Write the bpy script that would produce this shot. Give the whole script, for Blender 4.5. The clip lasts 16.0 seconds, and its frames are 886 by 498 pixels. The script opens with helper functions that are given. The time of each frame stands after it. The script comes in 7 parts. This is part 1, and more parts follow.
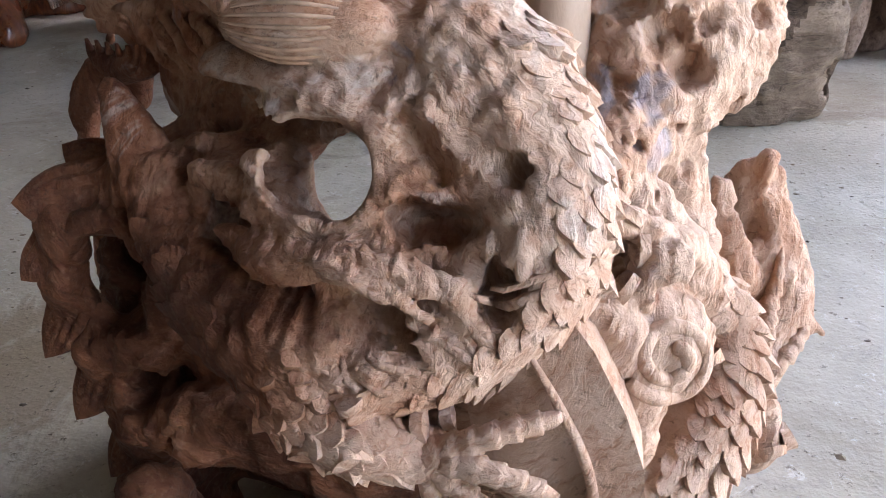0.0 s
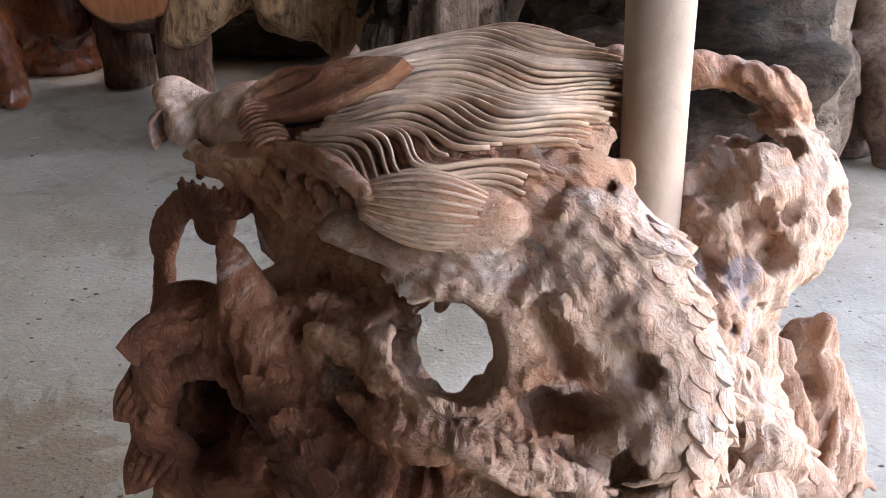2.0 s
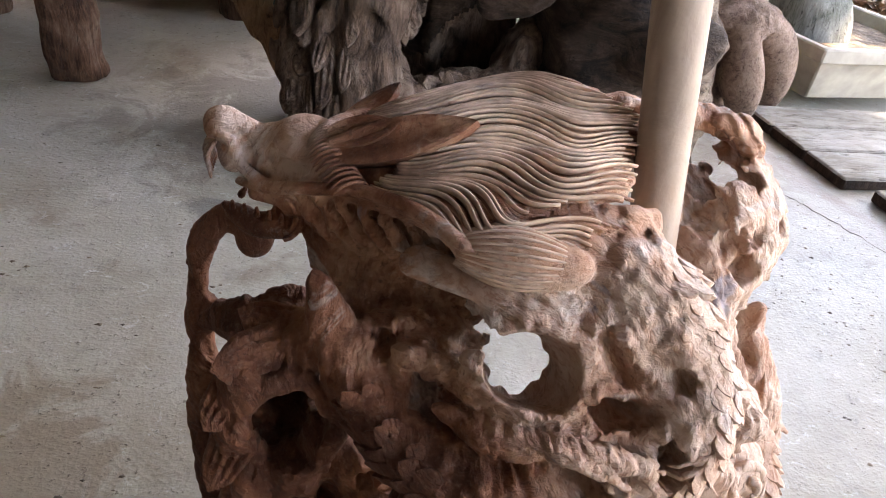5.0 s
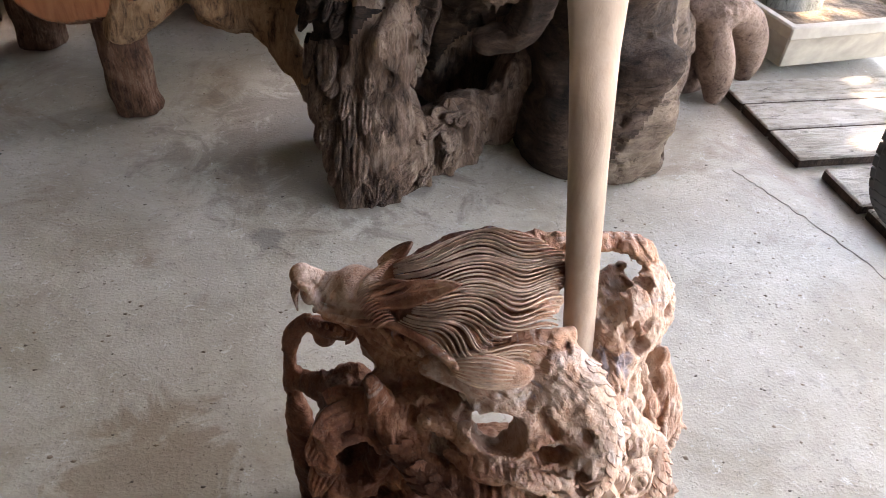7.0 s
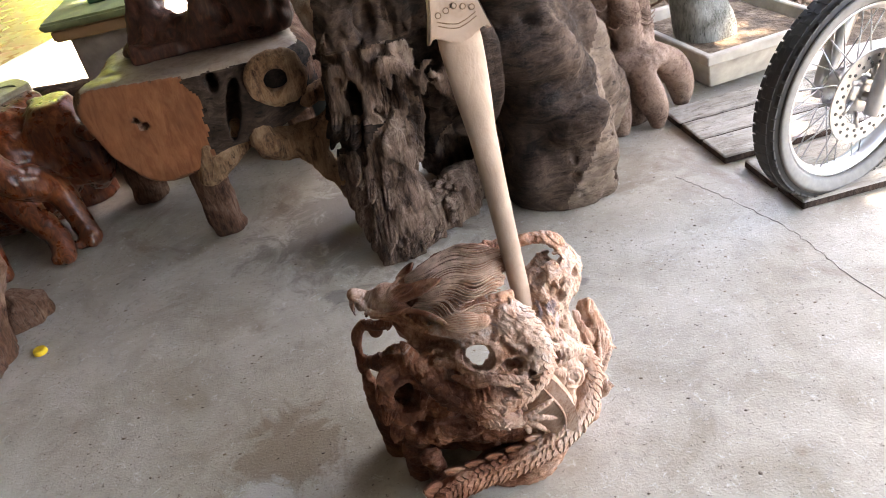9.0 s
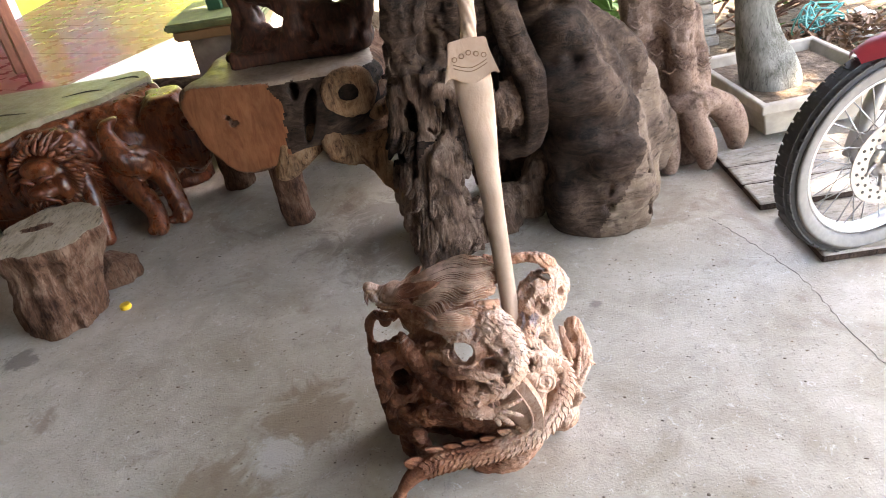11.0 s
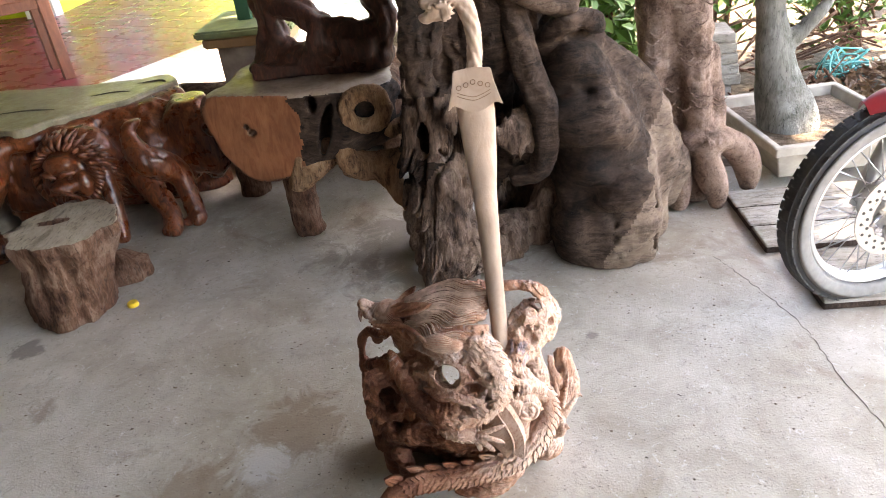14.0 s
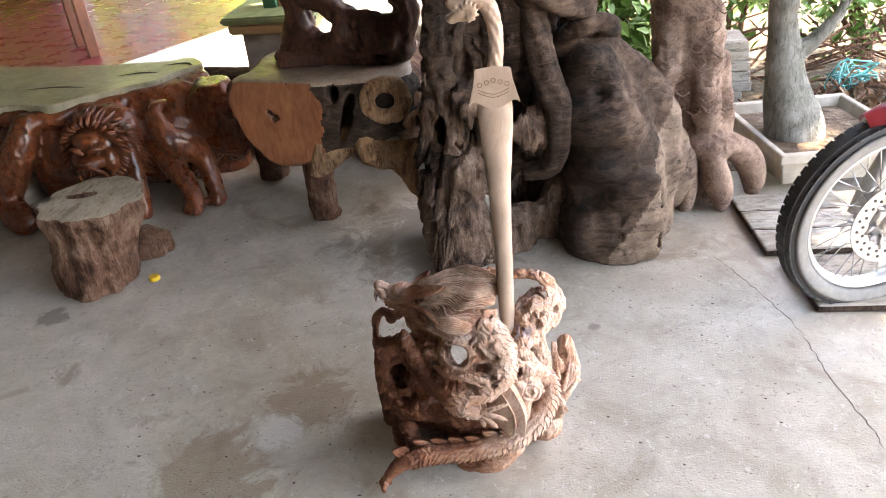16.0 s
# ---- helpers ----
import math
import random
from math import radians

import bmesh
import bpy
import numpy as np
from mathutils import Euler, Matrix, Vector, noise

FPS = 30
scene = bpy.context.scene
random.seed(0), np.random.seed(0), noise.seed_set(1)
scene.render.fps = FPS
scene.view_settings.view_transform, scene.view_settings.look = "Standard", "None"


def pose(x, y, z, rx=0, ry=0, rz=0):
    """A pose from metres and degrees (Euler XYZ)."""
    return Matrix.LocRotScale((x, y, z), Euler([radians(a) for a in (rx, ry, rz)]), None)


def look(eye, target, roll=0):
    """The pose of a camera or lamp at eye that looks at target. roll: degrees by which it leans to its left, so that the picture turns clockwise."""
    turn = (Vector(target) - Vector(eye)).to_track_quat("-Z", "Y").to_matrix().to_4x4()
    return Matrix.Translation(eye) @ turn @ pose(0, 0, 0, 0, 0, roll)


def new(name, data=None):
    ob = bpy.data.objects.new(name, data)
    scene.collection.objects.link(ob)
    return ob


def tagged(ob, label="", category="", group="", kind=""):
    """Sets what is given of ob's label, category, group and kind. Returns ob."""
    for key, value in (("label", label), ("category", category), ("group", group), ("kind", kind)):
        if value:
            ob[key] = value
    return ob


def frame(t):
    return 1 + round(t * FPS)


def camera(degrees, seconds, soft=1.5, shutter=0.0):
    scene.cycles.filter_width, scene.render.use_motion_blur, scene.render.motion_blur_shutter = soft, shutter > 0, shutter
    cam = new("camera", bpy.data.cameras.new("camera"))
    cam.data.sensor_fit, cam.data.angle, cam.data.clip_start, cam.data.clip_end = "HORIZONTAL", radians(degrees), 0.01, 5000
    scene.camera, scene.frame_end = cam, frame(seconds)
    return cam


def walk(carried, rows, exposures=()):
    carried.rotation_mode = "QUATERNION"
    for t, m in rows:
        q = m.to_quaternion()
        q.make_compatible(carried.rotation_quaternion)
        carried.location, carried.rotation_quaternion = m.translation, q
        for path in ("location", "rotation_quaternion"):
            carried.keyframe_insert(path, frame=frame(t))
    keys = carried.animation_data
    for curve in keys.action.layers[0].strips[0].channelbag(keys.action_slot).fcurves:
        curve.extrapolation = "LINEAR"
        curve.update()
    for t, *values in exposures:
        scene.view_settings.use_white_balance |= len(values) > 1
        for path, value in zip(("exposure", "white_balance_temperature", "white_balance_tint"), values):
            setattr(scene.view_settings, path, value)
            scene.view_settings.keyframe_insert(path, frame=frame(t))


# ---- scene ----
cam = camera(62.4, 16.0, 1.0)
PATH = [
    (0, (0.092, 0.178, 0.417), (-0.063, 1.889, -0.607), -2.1),
    (0.5, (0.06, 0.173, 0.429), (-0.037, 1.907, -0.563), -0.5),
    (1, (0.043, 0.174, 0.445), (-0.038, 1.925, -0.518), 1.2),
    (1.5, (0.037, 0.177, 0.463), (-0.042, 1.948, -0.463), 1.1),
    (2, (0.023, 0.183, 0.474), (-0.036, 1.972, -0.419), 1.8),
    (2.5, (0.001, 0.186, 0.491), (0.048, 1.972, -0.41), 3.0),
    (3, (-0.042, 0.176, 0.499), (0.165, 1.942, -0.418), 5.5),
    (3.5, (-0.074, 0.169, 0.496), (0.206, 1.923, -0.422), 5.7),
    (4, (-0.094, 0.164, 0.498), (0.257, 1.916, -0.401), 7.9),
    (6.5, (-0.113, 0.157, 0.769), (0.286, 1.594, -0.563), 8.8),
    (7, (-0.124, 0.049, 0.855), (0.172, 1.56, -0.422), 3.9),
    (7.5, (-0.11, -0.098, 0.907), (0.192, 1.393, -0.391), 5.1),
    (8, (-0.123, -0.207, 0.973), (0.111, 1.333, -0.282), 1.3),
    (8.5, (-0.114, -0.31, 1.038), (0.005, 1.273, -0.179), -4.9),
    (9, (-0.07, -0.422, 1.096), (0.059, 1.235, -0.017), -12.0),
    (11.5, (0.114, -0.606, 1.181), (-0.086, 1.098, 0.154), -10.0),
    (12, (0.118, -0.604, 1.193), (-0.136, 1.117, 0.206), -10.7),
    (12.5, (0.12, -0.614, 1.19), (-0.109, 1.126, 0.231), -9.1),
    (13, (0.15, -0.615, 1.186), (-0.073, 1.119, 0.216), -8.7),
    (13.5, (0.15, -0.621, 1.181), (-0.078, 1.11, 0.205), -8.2),
    (14, (0.15, -0.615, 1.186), (-0.032, 1.107, 0.185), -7.0),
    (14.5, (0.143, -0.628, 1.19), (-0.013, 1.098, 0.191), -6.1),
    (15, (0.153, -0.635, 1.187), (-0.034, 1.055, 0.135), -5.9),
    (15.5, (0.117, -0.679, 1.224), (-0.048, 1.025, 0.191), -4.8),
    (16, (0.14, -0.696, 1.22), (-0.058, 1.015, 0.204), -4.7),
]
walk(cam, [(t, look(eye, target, roll)) for t, eye, target, roll in PATH], [(0, 4.0, 7500, 16), (2, 4.28, 7500, 16), (4.5, 4.32, 7700, 16), (8, 4.2, 8200, 17), (16, 4.25, 8200, 17)])

# ---- world and light ----
sky_world = bpy.data.worlds.new("daylight")
scene.world = sky_world
sky_world.use_nodes = True
wn = sky_world.node_tree
wn.nodes.clear()
sky_tex = wn.nodes.new("ShaderNodeTexSky")
sky_tex.sky_type, sky_tex.sun_disc = "NISHITA", False
sky_tex.sun_elevation, sky_tex.sun_rotation = radians(54), radians(70)
sky_bg = wn.nodes.new("ShaderNodeBackground")
sky_bg.inputs[1].default_value = 0.15
wn.links.new(sky_tex.outputs[0], sky_bg.inputs[0])
wn.links.new(sky_bg.outputs[0], wn.nodes.new("ShaderNodeOutputWorld").inputs[0])

sun = new("sun", bpy.data.lights.new("sun", "SUN"))
sun.data.energy, sun.data.angle, sun.data.color = 4.0, radians(0.6), (1.0, 0.95, 0.86)
sun.matrix_world = look((7.0, 3.2, 8.6), (1.0, 1.4, 0.0))


# ---- materials ----
class Nodes:
    """A small writer of node materials."""

    def __init__(self, name):
        self.mat = bpy.data.materials.new(name)
        self.mat.use_nodes = True
        self.t = self.mat.node_tree
        self.bsdf = self.t.nodes["Principled BSDF"]
        self.at = self.node("ShaderNodeTexCoord").outputs["Object"]

    def node(self, kind, **sets):
        n = self.t.nodes.new(kind)
        for key, value in sets.items():
            setattr(n, key, value)
        return n

    def link(self, a, b):
        self.t.links.new(a, b)

    def mapped(self, scale):
        m = self.node("ShaderNodeMapping")
        m.inputs["Scale"].default_value = scale
        self.link(self.at, m.inputs["Vector"])
        return m.outputs[0]

    def noise(self, scale, detail=4.0, rough=0.55, warp=0.0, stretch=(1, 1, 1)):
        n = self.node("ShaderNodeTexNoise")
        n.inputs["Scale"].default_value, n.inputs["Detail"].default_value = scale, detail
        n.inputs["Roughness"].default_value, n.inputs["Distortion"].default_value = rough, warp
        self.link(self.mapped(stretch), n.inputs["Vector"])
        return n.outputs["Fac"]

    def cells(self, scale, feature="F1", stretch=(1, 1, 1)):
        n = self.node("ShaderNodeTexVoronoi", feature=feature)
        n.inputs["Scale"].default_value = scale
        self.link(self.mapped(stretch), n.inputs["Vector"])
        return n.outputs["Distance"]

    def ramp(self, fac, *stops):
        n = self.node("ShaderNodeValToRGB")
        e = n.color_ramp.elements
        while len(e) < len(stops):
            e.new(0.5)
        for el, (at, col) in zip(e, stops):
            el.position = at
            el.color = (*col, 1) if len(col) == 3 else col
        self.link(fac, n.inputs[0])
        return n.outputs[0]

    def grey(self, fac, lo, hi, a=0.0, b=1.0):
        n = self.node("ShaderNodeMapRange")
        n.inputs[1].default_value, n.inputs[2].default_value = lo, hi
        n.inputs[3].default_value, n.inputs[4].default_value = a, b
        self.link(fac, n.inputs[0])
        return n.outputs[0]

    def mix(self, fac, a, b, blend="MIX"):
        n = self.node("ShaderNodeMix", data_type="RGBA", blend_type=blend)
        for value, socket in ((fac, n.inputs[0]), (a, n.inputs[6]), (b, n.inputs[7])):
            if isinstance(value, (int, float)):
                socket.default_value = value
            elif isinstance(value, tuple):
                socket.default_value = (*value, 1)
            else:
                self.link(value, socket)
        return n.outputs[2]

    def math(self, op, a, b):
        n = self.node("ShaderNodeMath", operation=op)
        for value, socket in ((a, n.inputs[0]), (b, n.inputs[1])):
            if isinstance(value, (int, float)):
                socket.default_value = value
            else:
                self.link(value, socket)
        return n.outputs[0]

    def random(self):
        return self.node("ShaderNodeObjectInfo").outputs["Random"]

    def bump(self, *layers):
        last = None
        for height, strength, distance in layers:
            n = self.node("ShaderNodeBump")
            n.inputs["Strength"].default_value, n.inputs["Distance"].default_value = strength, distance
            self.link(height, n.inputs["Height"])
            if last:
                self.link(last, n.inputs["Normal"])
            last = n.outputs[0]
        self.link(last, self.bsdf.inputs["Normal"])

    def done(self, color, rough=0.6, metal=0.0, spec=0.5, coat=0.0):
        for value, key in ((color, "Base Color"), (rough, "Roughness"), (metal, "Metallic"), (spec, "Specular IOR Level"), (coat, "Coat Weight")):
            socket = self.bsdf.inputs[key]
            if isinstance(value, (int, float)):
                socket.default_value = value
            elif isinstance(value, tuple):
                socket.default_value = (*value, 1)
            else:
                self.link(value, socket)
        return self.mat


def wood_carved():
    """Freshly chiselled teak root: pale dusty sapwood outside, red-brown heartwood inside with shade mixed into its
    colour, grey-blue weathered skin.
    """
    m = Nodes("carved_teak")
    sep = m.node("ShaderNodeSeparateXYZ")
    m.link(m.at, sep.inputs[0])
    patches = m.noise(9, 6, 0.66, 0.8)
    # wood darkens to the left, downward and inward: heartwood tone plus painted shade
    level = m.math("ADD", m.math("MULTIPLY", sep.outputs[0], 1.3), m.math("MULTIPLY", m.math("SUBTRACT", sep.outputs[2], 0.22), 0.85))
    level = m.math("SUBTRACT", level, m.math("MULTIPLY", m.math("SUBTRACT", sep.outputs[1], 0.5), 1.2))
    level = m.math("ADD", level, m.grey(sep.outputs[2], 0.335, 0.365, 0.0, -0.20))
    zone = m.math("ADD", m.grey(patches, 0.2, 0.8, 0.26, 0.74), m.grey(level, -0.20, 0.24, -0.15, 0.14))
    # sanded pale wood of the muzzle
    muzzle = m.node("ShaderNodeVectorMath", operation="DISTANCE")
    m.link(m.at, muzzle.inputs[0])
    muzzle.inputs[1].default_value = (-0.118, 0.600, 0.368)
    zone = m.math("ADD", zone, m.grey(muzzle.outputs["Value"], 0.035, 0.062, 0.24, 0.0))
    # heartwood red, deepened as painted shade in hollows, under the lip, along the lower bar
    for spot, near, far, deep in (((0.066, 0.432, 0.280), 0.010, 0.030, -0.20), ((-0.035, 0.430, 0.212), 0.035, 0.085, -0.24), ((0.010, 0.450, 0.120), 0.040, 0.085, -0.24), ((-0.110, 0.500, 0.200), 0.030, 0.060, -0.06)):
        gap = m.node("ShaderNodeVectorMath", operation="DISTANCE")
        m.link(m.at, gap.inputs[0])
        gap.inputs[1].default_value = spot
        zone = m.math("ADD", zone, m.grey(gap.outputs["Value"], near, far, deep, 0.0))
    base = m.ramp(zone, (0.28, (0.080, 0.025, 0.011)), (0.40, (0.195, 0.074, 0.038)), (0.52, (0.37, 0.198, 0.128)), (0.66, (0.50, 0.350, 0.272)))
    # fibres that run round the knot hole
    off = m.node("ShaderNodeVectorMath", operation="SUBTRACT")
    m.link(m.at, off.inputs[0])
    off.inputs[1].default_value = (0.020, 0.0, 0.273)
    flat = m.node("ShaderNodeVectorMath", operation="MULTIPLY")
    m.link(off.outputs[0], flat.inputs[0])
    flat.inputs[1].default_value = (1, 0, 1)
    radius = m.node("ShaderNodeVectorMath", operation="LENGTH")
    m.link(flat.outputs[0], radius.inputs[0])
    around = m.node("ShaderNodeVectorMath", operation="NORMALIZE")
    m.link(flat.outputs[0], around.inputs[0])
    turn = m.node("ShaderNodeSeparateXYZ")
    m.link(around.outputs[0], turn.inputs[0])
    wobble = m.math("MULTIPLY", m.noise(26, 4, 0.6, 0.5), 0.030)
    rings = m.node("ShaderNodeCombineXYZ")
    m.link(m.math("MULTIPLY", m.math("ADD", radius.outputs["Value"], wobble), 300.0), rings.inputs[0])
    m.link(m.math("MULTIPLY", turn.outputs[0], 7.0), rings.inputs[1])
    m.link(m.math("ADD", m.math("MULTIPLY", turn.outputs[2], 7.0), m.math("MULTIPLY", sep.outputs[1], 60.0)), rings.inputs[2])
    fib = m.node("ShaderNodeTexNoise")
    fib.inputs["Scale"].default_value, fib.inputs["Detail"].default_value, fib.inputs["Roughness"].default_value = 1.0, 4.0, 0.6
    m.link(rings.outputs[0], fib.inputs["Vector"])
    fibre = fib.outputs["Fac"]
    grain = m.noise(70, 9, 0.8, 1.2, (0.7, 0.7, 1.8))
    col = m.mix(m.grey(fibre, 0.36, 0.50, 0.6, 0.0), base, m.mix(1.0, base, (0.60, 0.42, 0.33), "MULTIPLY"))
    col = m.mix(m.grey(grain, 0.34, 0.47, 0.3, 0.0), col, m.mix(1.0, col, (0.50, 0.40, 0.36), "MULTIPLY"))
    weather = m.grey(sep.outputs[2], 0.235, 0.275, 0.0, 1.0)
    skin = m.math("MULTIPLY", m.grey(m.noise(13, 5, 0.65, 1.2), 0.575, 0.64, 0, 0.4), weather)
    col = m.mix(skin, col, m.ramp(fibre, (0.35, (0.20, 0.185, 0.185)), (0.60, (0.60, 0.55, 0.51))))
    blue = m.math("MULTIPLY", m.grey(m.noise(17, 4, 0.6, 0.8), 0.645, 0.70, 0, 0.5), weather)
    col = m.mix(blue, col, (0.17, 0.225, 0.32))
    dust = m.grey(m.noise(330, 3), 0.54, 0.75, 0, 0.10)
    col = m.mix(dust, col, (0.56, 0.42, 0.33))
    pits = m.grey(m.noise(150, 5, 0.75, 0.5), 0.33, 0.42, 0.55, 1.0)
    col = m.mix(1.0, col, pits, "MULTIPLY")
    m.bump((fibre, 0.85, 0.0030), (grain, 0.6, 0.0022), (m.noise(420, 3), 0.5, 0.0012))
    return m.done(col, 0.7, spec=0.25)


def wood_rough(name, dark, mid, light, scale=6.0, rough=0.85, gloss=0.2, relief=0.02, streak=(1, 1, 0.18)):
    """Weathered root or bark wood with streaks, pits and paler worn edges."""
    m = Nodes(name)
    big = m.noise(scale, 5, 0.6, 0.8)
    streaks = m.noise(scale * 8, 8, 0.75, 1.1, streak)
    fac = m.mix(0.48, big, streaks)
    col = m.ramp(fac, (0.40, dark), (0.50, mid), (0.62, light))
    pits = m.grey(m.noise(scale * 16, 5, 0.7, 1.0, streak), 0.32, 0.45, 0.3, 1.0)
    col = m.mix(1.0, col, pits, "MULTIPLY")
    dust = m.grey(m.noise(scale * 2.3, 4, 0.6), 0.52, 0.7, 0, 0.22)
    col = m.mix(dust, col, light)
    m.bump((streaks, 0.9, relief), (pits, 0.6, relief * 0.4), (m.noise(scale * 45, 4), 0.5, 0.004))
    return m.done(col, rough, spec=gloss)


def wood_polished(name, dark, mid, light, rough=0.22, scale=5.0):
    m = Nodes(name)
    grain = m.noise(scale * 6, 6, 0.65, 1.4, (1, 1, 0.25))
    col = m.ramp(grain, (0.3, dark), (0.52, mid), (0.75, light))
    blotch = m.grey(m.noise(scale, 4), 0.35, 0.75, 0.55, 1.1)
    col = m.mix(1.0, col, blotch, "MULTIPLY")
    m.bump((grain, 0.25, 0.004), (m.noise(60, 3), 0.25, 0.004))
    return m.done(col, m.grey(m.noise(30, 3), 0.3, 0.7, rough, rough + 0.2), spec=0.4, coat=0.08)


def concrete():
    m = Nodes("smoothed_concrete")
    big = m.noise(0.9, 6, 0.6, 0.6)
    mid = m.noise(6, 7, 0.68, 0.6)
    col = m.ramp(m.mix(0.55, big, mid), (0.36, (0.28, 0.235, 0.18)), (0.50, (0.41, 0.365, 0.305)), (0.62, (0.495, 0.455, 0.395)))
    stain = m.grey(m.noise(2.3, 6, 0.68, 1.2), 0.57, 0.66, 0, 0.7)
    col = m.mix(stain, col, (0.235, 0.175, 0.125))
    scuff = m.grey(m.noise(24, 9, 0.85, 1.4), 0.55, 0.61, 0, 0.62)
    col = m.mix(scuff, col, (0.26, 0.235, 0.205))
    pale = m.grey(m.noise(34, 8, 0.85, 0.9), 0.57, 0.64, 0, 0.7)
    col = m.mix(pale, col, (0.60, 0.58, 0.55))
    # floor stains and spots; the last, under root and table, adds painted shade
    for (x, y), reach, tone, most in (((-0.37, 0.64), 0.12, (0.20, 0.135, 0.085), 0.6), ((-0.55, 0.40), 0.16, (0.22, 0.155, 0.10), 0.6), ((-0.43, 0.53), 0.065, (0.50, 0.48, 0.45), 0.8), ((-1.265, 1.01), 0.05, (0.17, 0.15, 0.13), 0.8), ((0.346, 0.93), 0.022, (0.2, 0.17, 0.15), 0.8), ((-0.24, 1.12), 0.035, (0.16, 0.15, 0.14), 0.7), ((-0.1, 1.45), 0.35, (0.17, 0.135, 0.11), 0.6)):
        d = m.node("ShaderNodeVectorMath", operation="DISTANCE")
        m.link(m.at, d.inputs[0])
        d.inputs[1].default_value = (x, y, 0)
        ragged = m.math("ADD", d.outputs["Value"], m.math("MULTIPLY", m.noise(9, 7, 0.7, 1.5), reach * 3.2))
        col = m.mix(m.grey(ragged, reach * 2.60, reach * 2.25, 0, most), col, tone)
    speck = m.grey(m.noise(90, 5, 0.75), 0.602, 0.645, 0, 0.9)
    gate = m.grey(m.noise(5, 4, 0.6), 0.40, 0.56, 0, 1)
    col = m.mix(m.math("MULTIPLY", speck, gate), col, (0.10, 0.075, 0.055))
    m.bump((m.noise(24, 6, 0.7), 0.2, 0.008), (m.noise(180, 4), 0.4, 0.003), (speck, 0.4, 0.003))
    return m.done(col, m.grey(mid, 0.35, 0.65, 0.42, 0.65), spec=0.4)


def plain(name, color, rough=0.5, metal=0.0, scale=40.0, vary=0.18, spec=0.5, relief=0.001):
    m = Nodes(name)
    n = m.noise(scale, 4)
    col = m.mix(m.grey(n, 0.3, 0.7, 0.0, 1.0), tuple(c * (1 - vary) for c in color), tuple(min(1.0, c * (1 + vary)) for c in color))
    m.bump((n, 0.3, relief))
    return m.done(col, m.grey(n, 0.3, 0.7, max(rough - 0.08, 0.02), rough + 0.08), metal, spec)


def soil():
    m = Nodes("leaf_littered_soil")
    col = m.ramp(m.noise(18, 6, 0.7), (0.3, (0.045, 0.032, 0.024)), (0.5, (0.11, 0.078, 0.055)), (0.7, (0.24, 0.18, 0.13)))
    m.bump((m.noise(40, 5), 0.8, 0.02))
    return m.done(col, 0.9, spec=0.2)


def leaf_green(name, a, b):
    m = Nodes(name)
    n = m.node("ShaderNodeNewGeometry").outputs["Random Per Island"]
    col = m.mix(n, a, b)
    m.bsdf.inputs["Transmission Weight"].default_value = 0.0
    m.bsdf.inputs["Subsurface Weight"].default_value = 0.0
    return m.done(col, 0.5, spec=0.4)


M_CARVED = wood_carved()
M_RIDGE = plain("sanded_carving_ridge", (0.46, 0.315, 0.235), 0.7, scale=70, vary=0.35, spec=0.2, relief=0.002)
M_POLE = wood_polished("sanded_pale_wood", (0.48, 0.335, 0.25), (0.55, 0.40, 0.31), (0.60, 0.45, 0.35), 0.55)
M_POLE.node_tree.nodes["Principled BSDF"].inputs["Coat Weight"].default_value = 0.0
M_ROOT = wood_rough("weathered_root", (0.026, 0.015, 0.011), (0.125, 0.078, 0.056), (0.31, 0.220, 0.170), 5)
M_STUMP = wood_rough("dark_old_stump", (0.012, 0.008, 0.0065), (0.050, 0.031, 0.023), (0.13, 0.088, 0.067), 4, streak=(0.45, 0.45, 1.0), relief=0.012)
M_BARK = wood_rough("brown_bark", (0.055, 0.024, 0.015), (0.165, 0.083, 0.052), (0.31, 0.195, 0.140), 9)
M_SLAB = wood_polished("orange_sawn_face", (0.27, 0.085, 0.036), (0.39, 0.145, 0.066), (0.47, 0.195, 0.095), 0.45)
M_SLABTOP = wood_polished("greyed_table_top", (0.32, 0.22, 0.165), (0.42, 0.32, 0.25), (0.48, 0.38, 0.31), 0.6)
M_GLOSS = wood_polished("varnished_red_wood", (0.035, 0.009, 0.005), (0.17, 0.044, 0.016), (0.33, 0.110, 0.045), 0.22, 8)
M_GLOSSTOP = wood_polished("varnished_olive_top", (0.24, 0.20, 0.125), (0.33, 0.285, 0.19), (0.40, 0.355, 0.26), 0.28)
M_DARKRED = wood_polished("dark_red_root", (0.022, 0.008, 0.005), (0.070, 0.023, 0.013), (0.17, 0.062, 0.036), 0.55, 8)
M_ROOTTAN = wood_rough("tan_root", (0.06, 0.028, 0.016), (0.36, 0.205, 0.115), (0.56, 0.38, 0.24), 7)
M_STUMPPALE = wood_rough("worn_stump_flank", (0.06, 0.040, 0.030), (0.15, 0.105, 0.080), (0.27, 0.20, 0.155), 4, streak=(0.3, 0.3, 1.0), relief=0.012)
M_STUMPTOP = wood_rough("sawn_stump_top", (0.20, 0.155, 0.11), (0.34, 0.27, 0.20), (0.42, 0.345, 0.27), 9, streak=(1, 0.25, 1), relief=0.008)
M_CRACK = plain("open_crack", (0.02, 0.012, 0.008), 0.9)
M_CONCRETE = concrete()
M_SOIL = soil()
M_TYRE = plain("tyre_rubber", (0.048, 0.047, 0.047), 0.75, scale=60)
M_RUBBERDUST = plain("dusty_tyre_side", (0.19, 0.18, 0.17), 0.85, scale=50)
M_ALU = plain("aluminium", (0.55, 0.55, 0.55), 0.42, 0.85, scale=60, vary=0.08)
M_STEEL = plain("brushed_steel", (0.45, 0.44, 0.43), 0.35, 0.9, scale=90, vary=0.12)
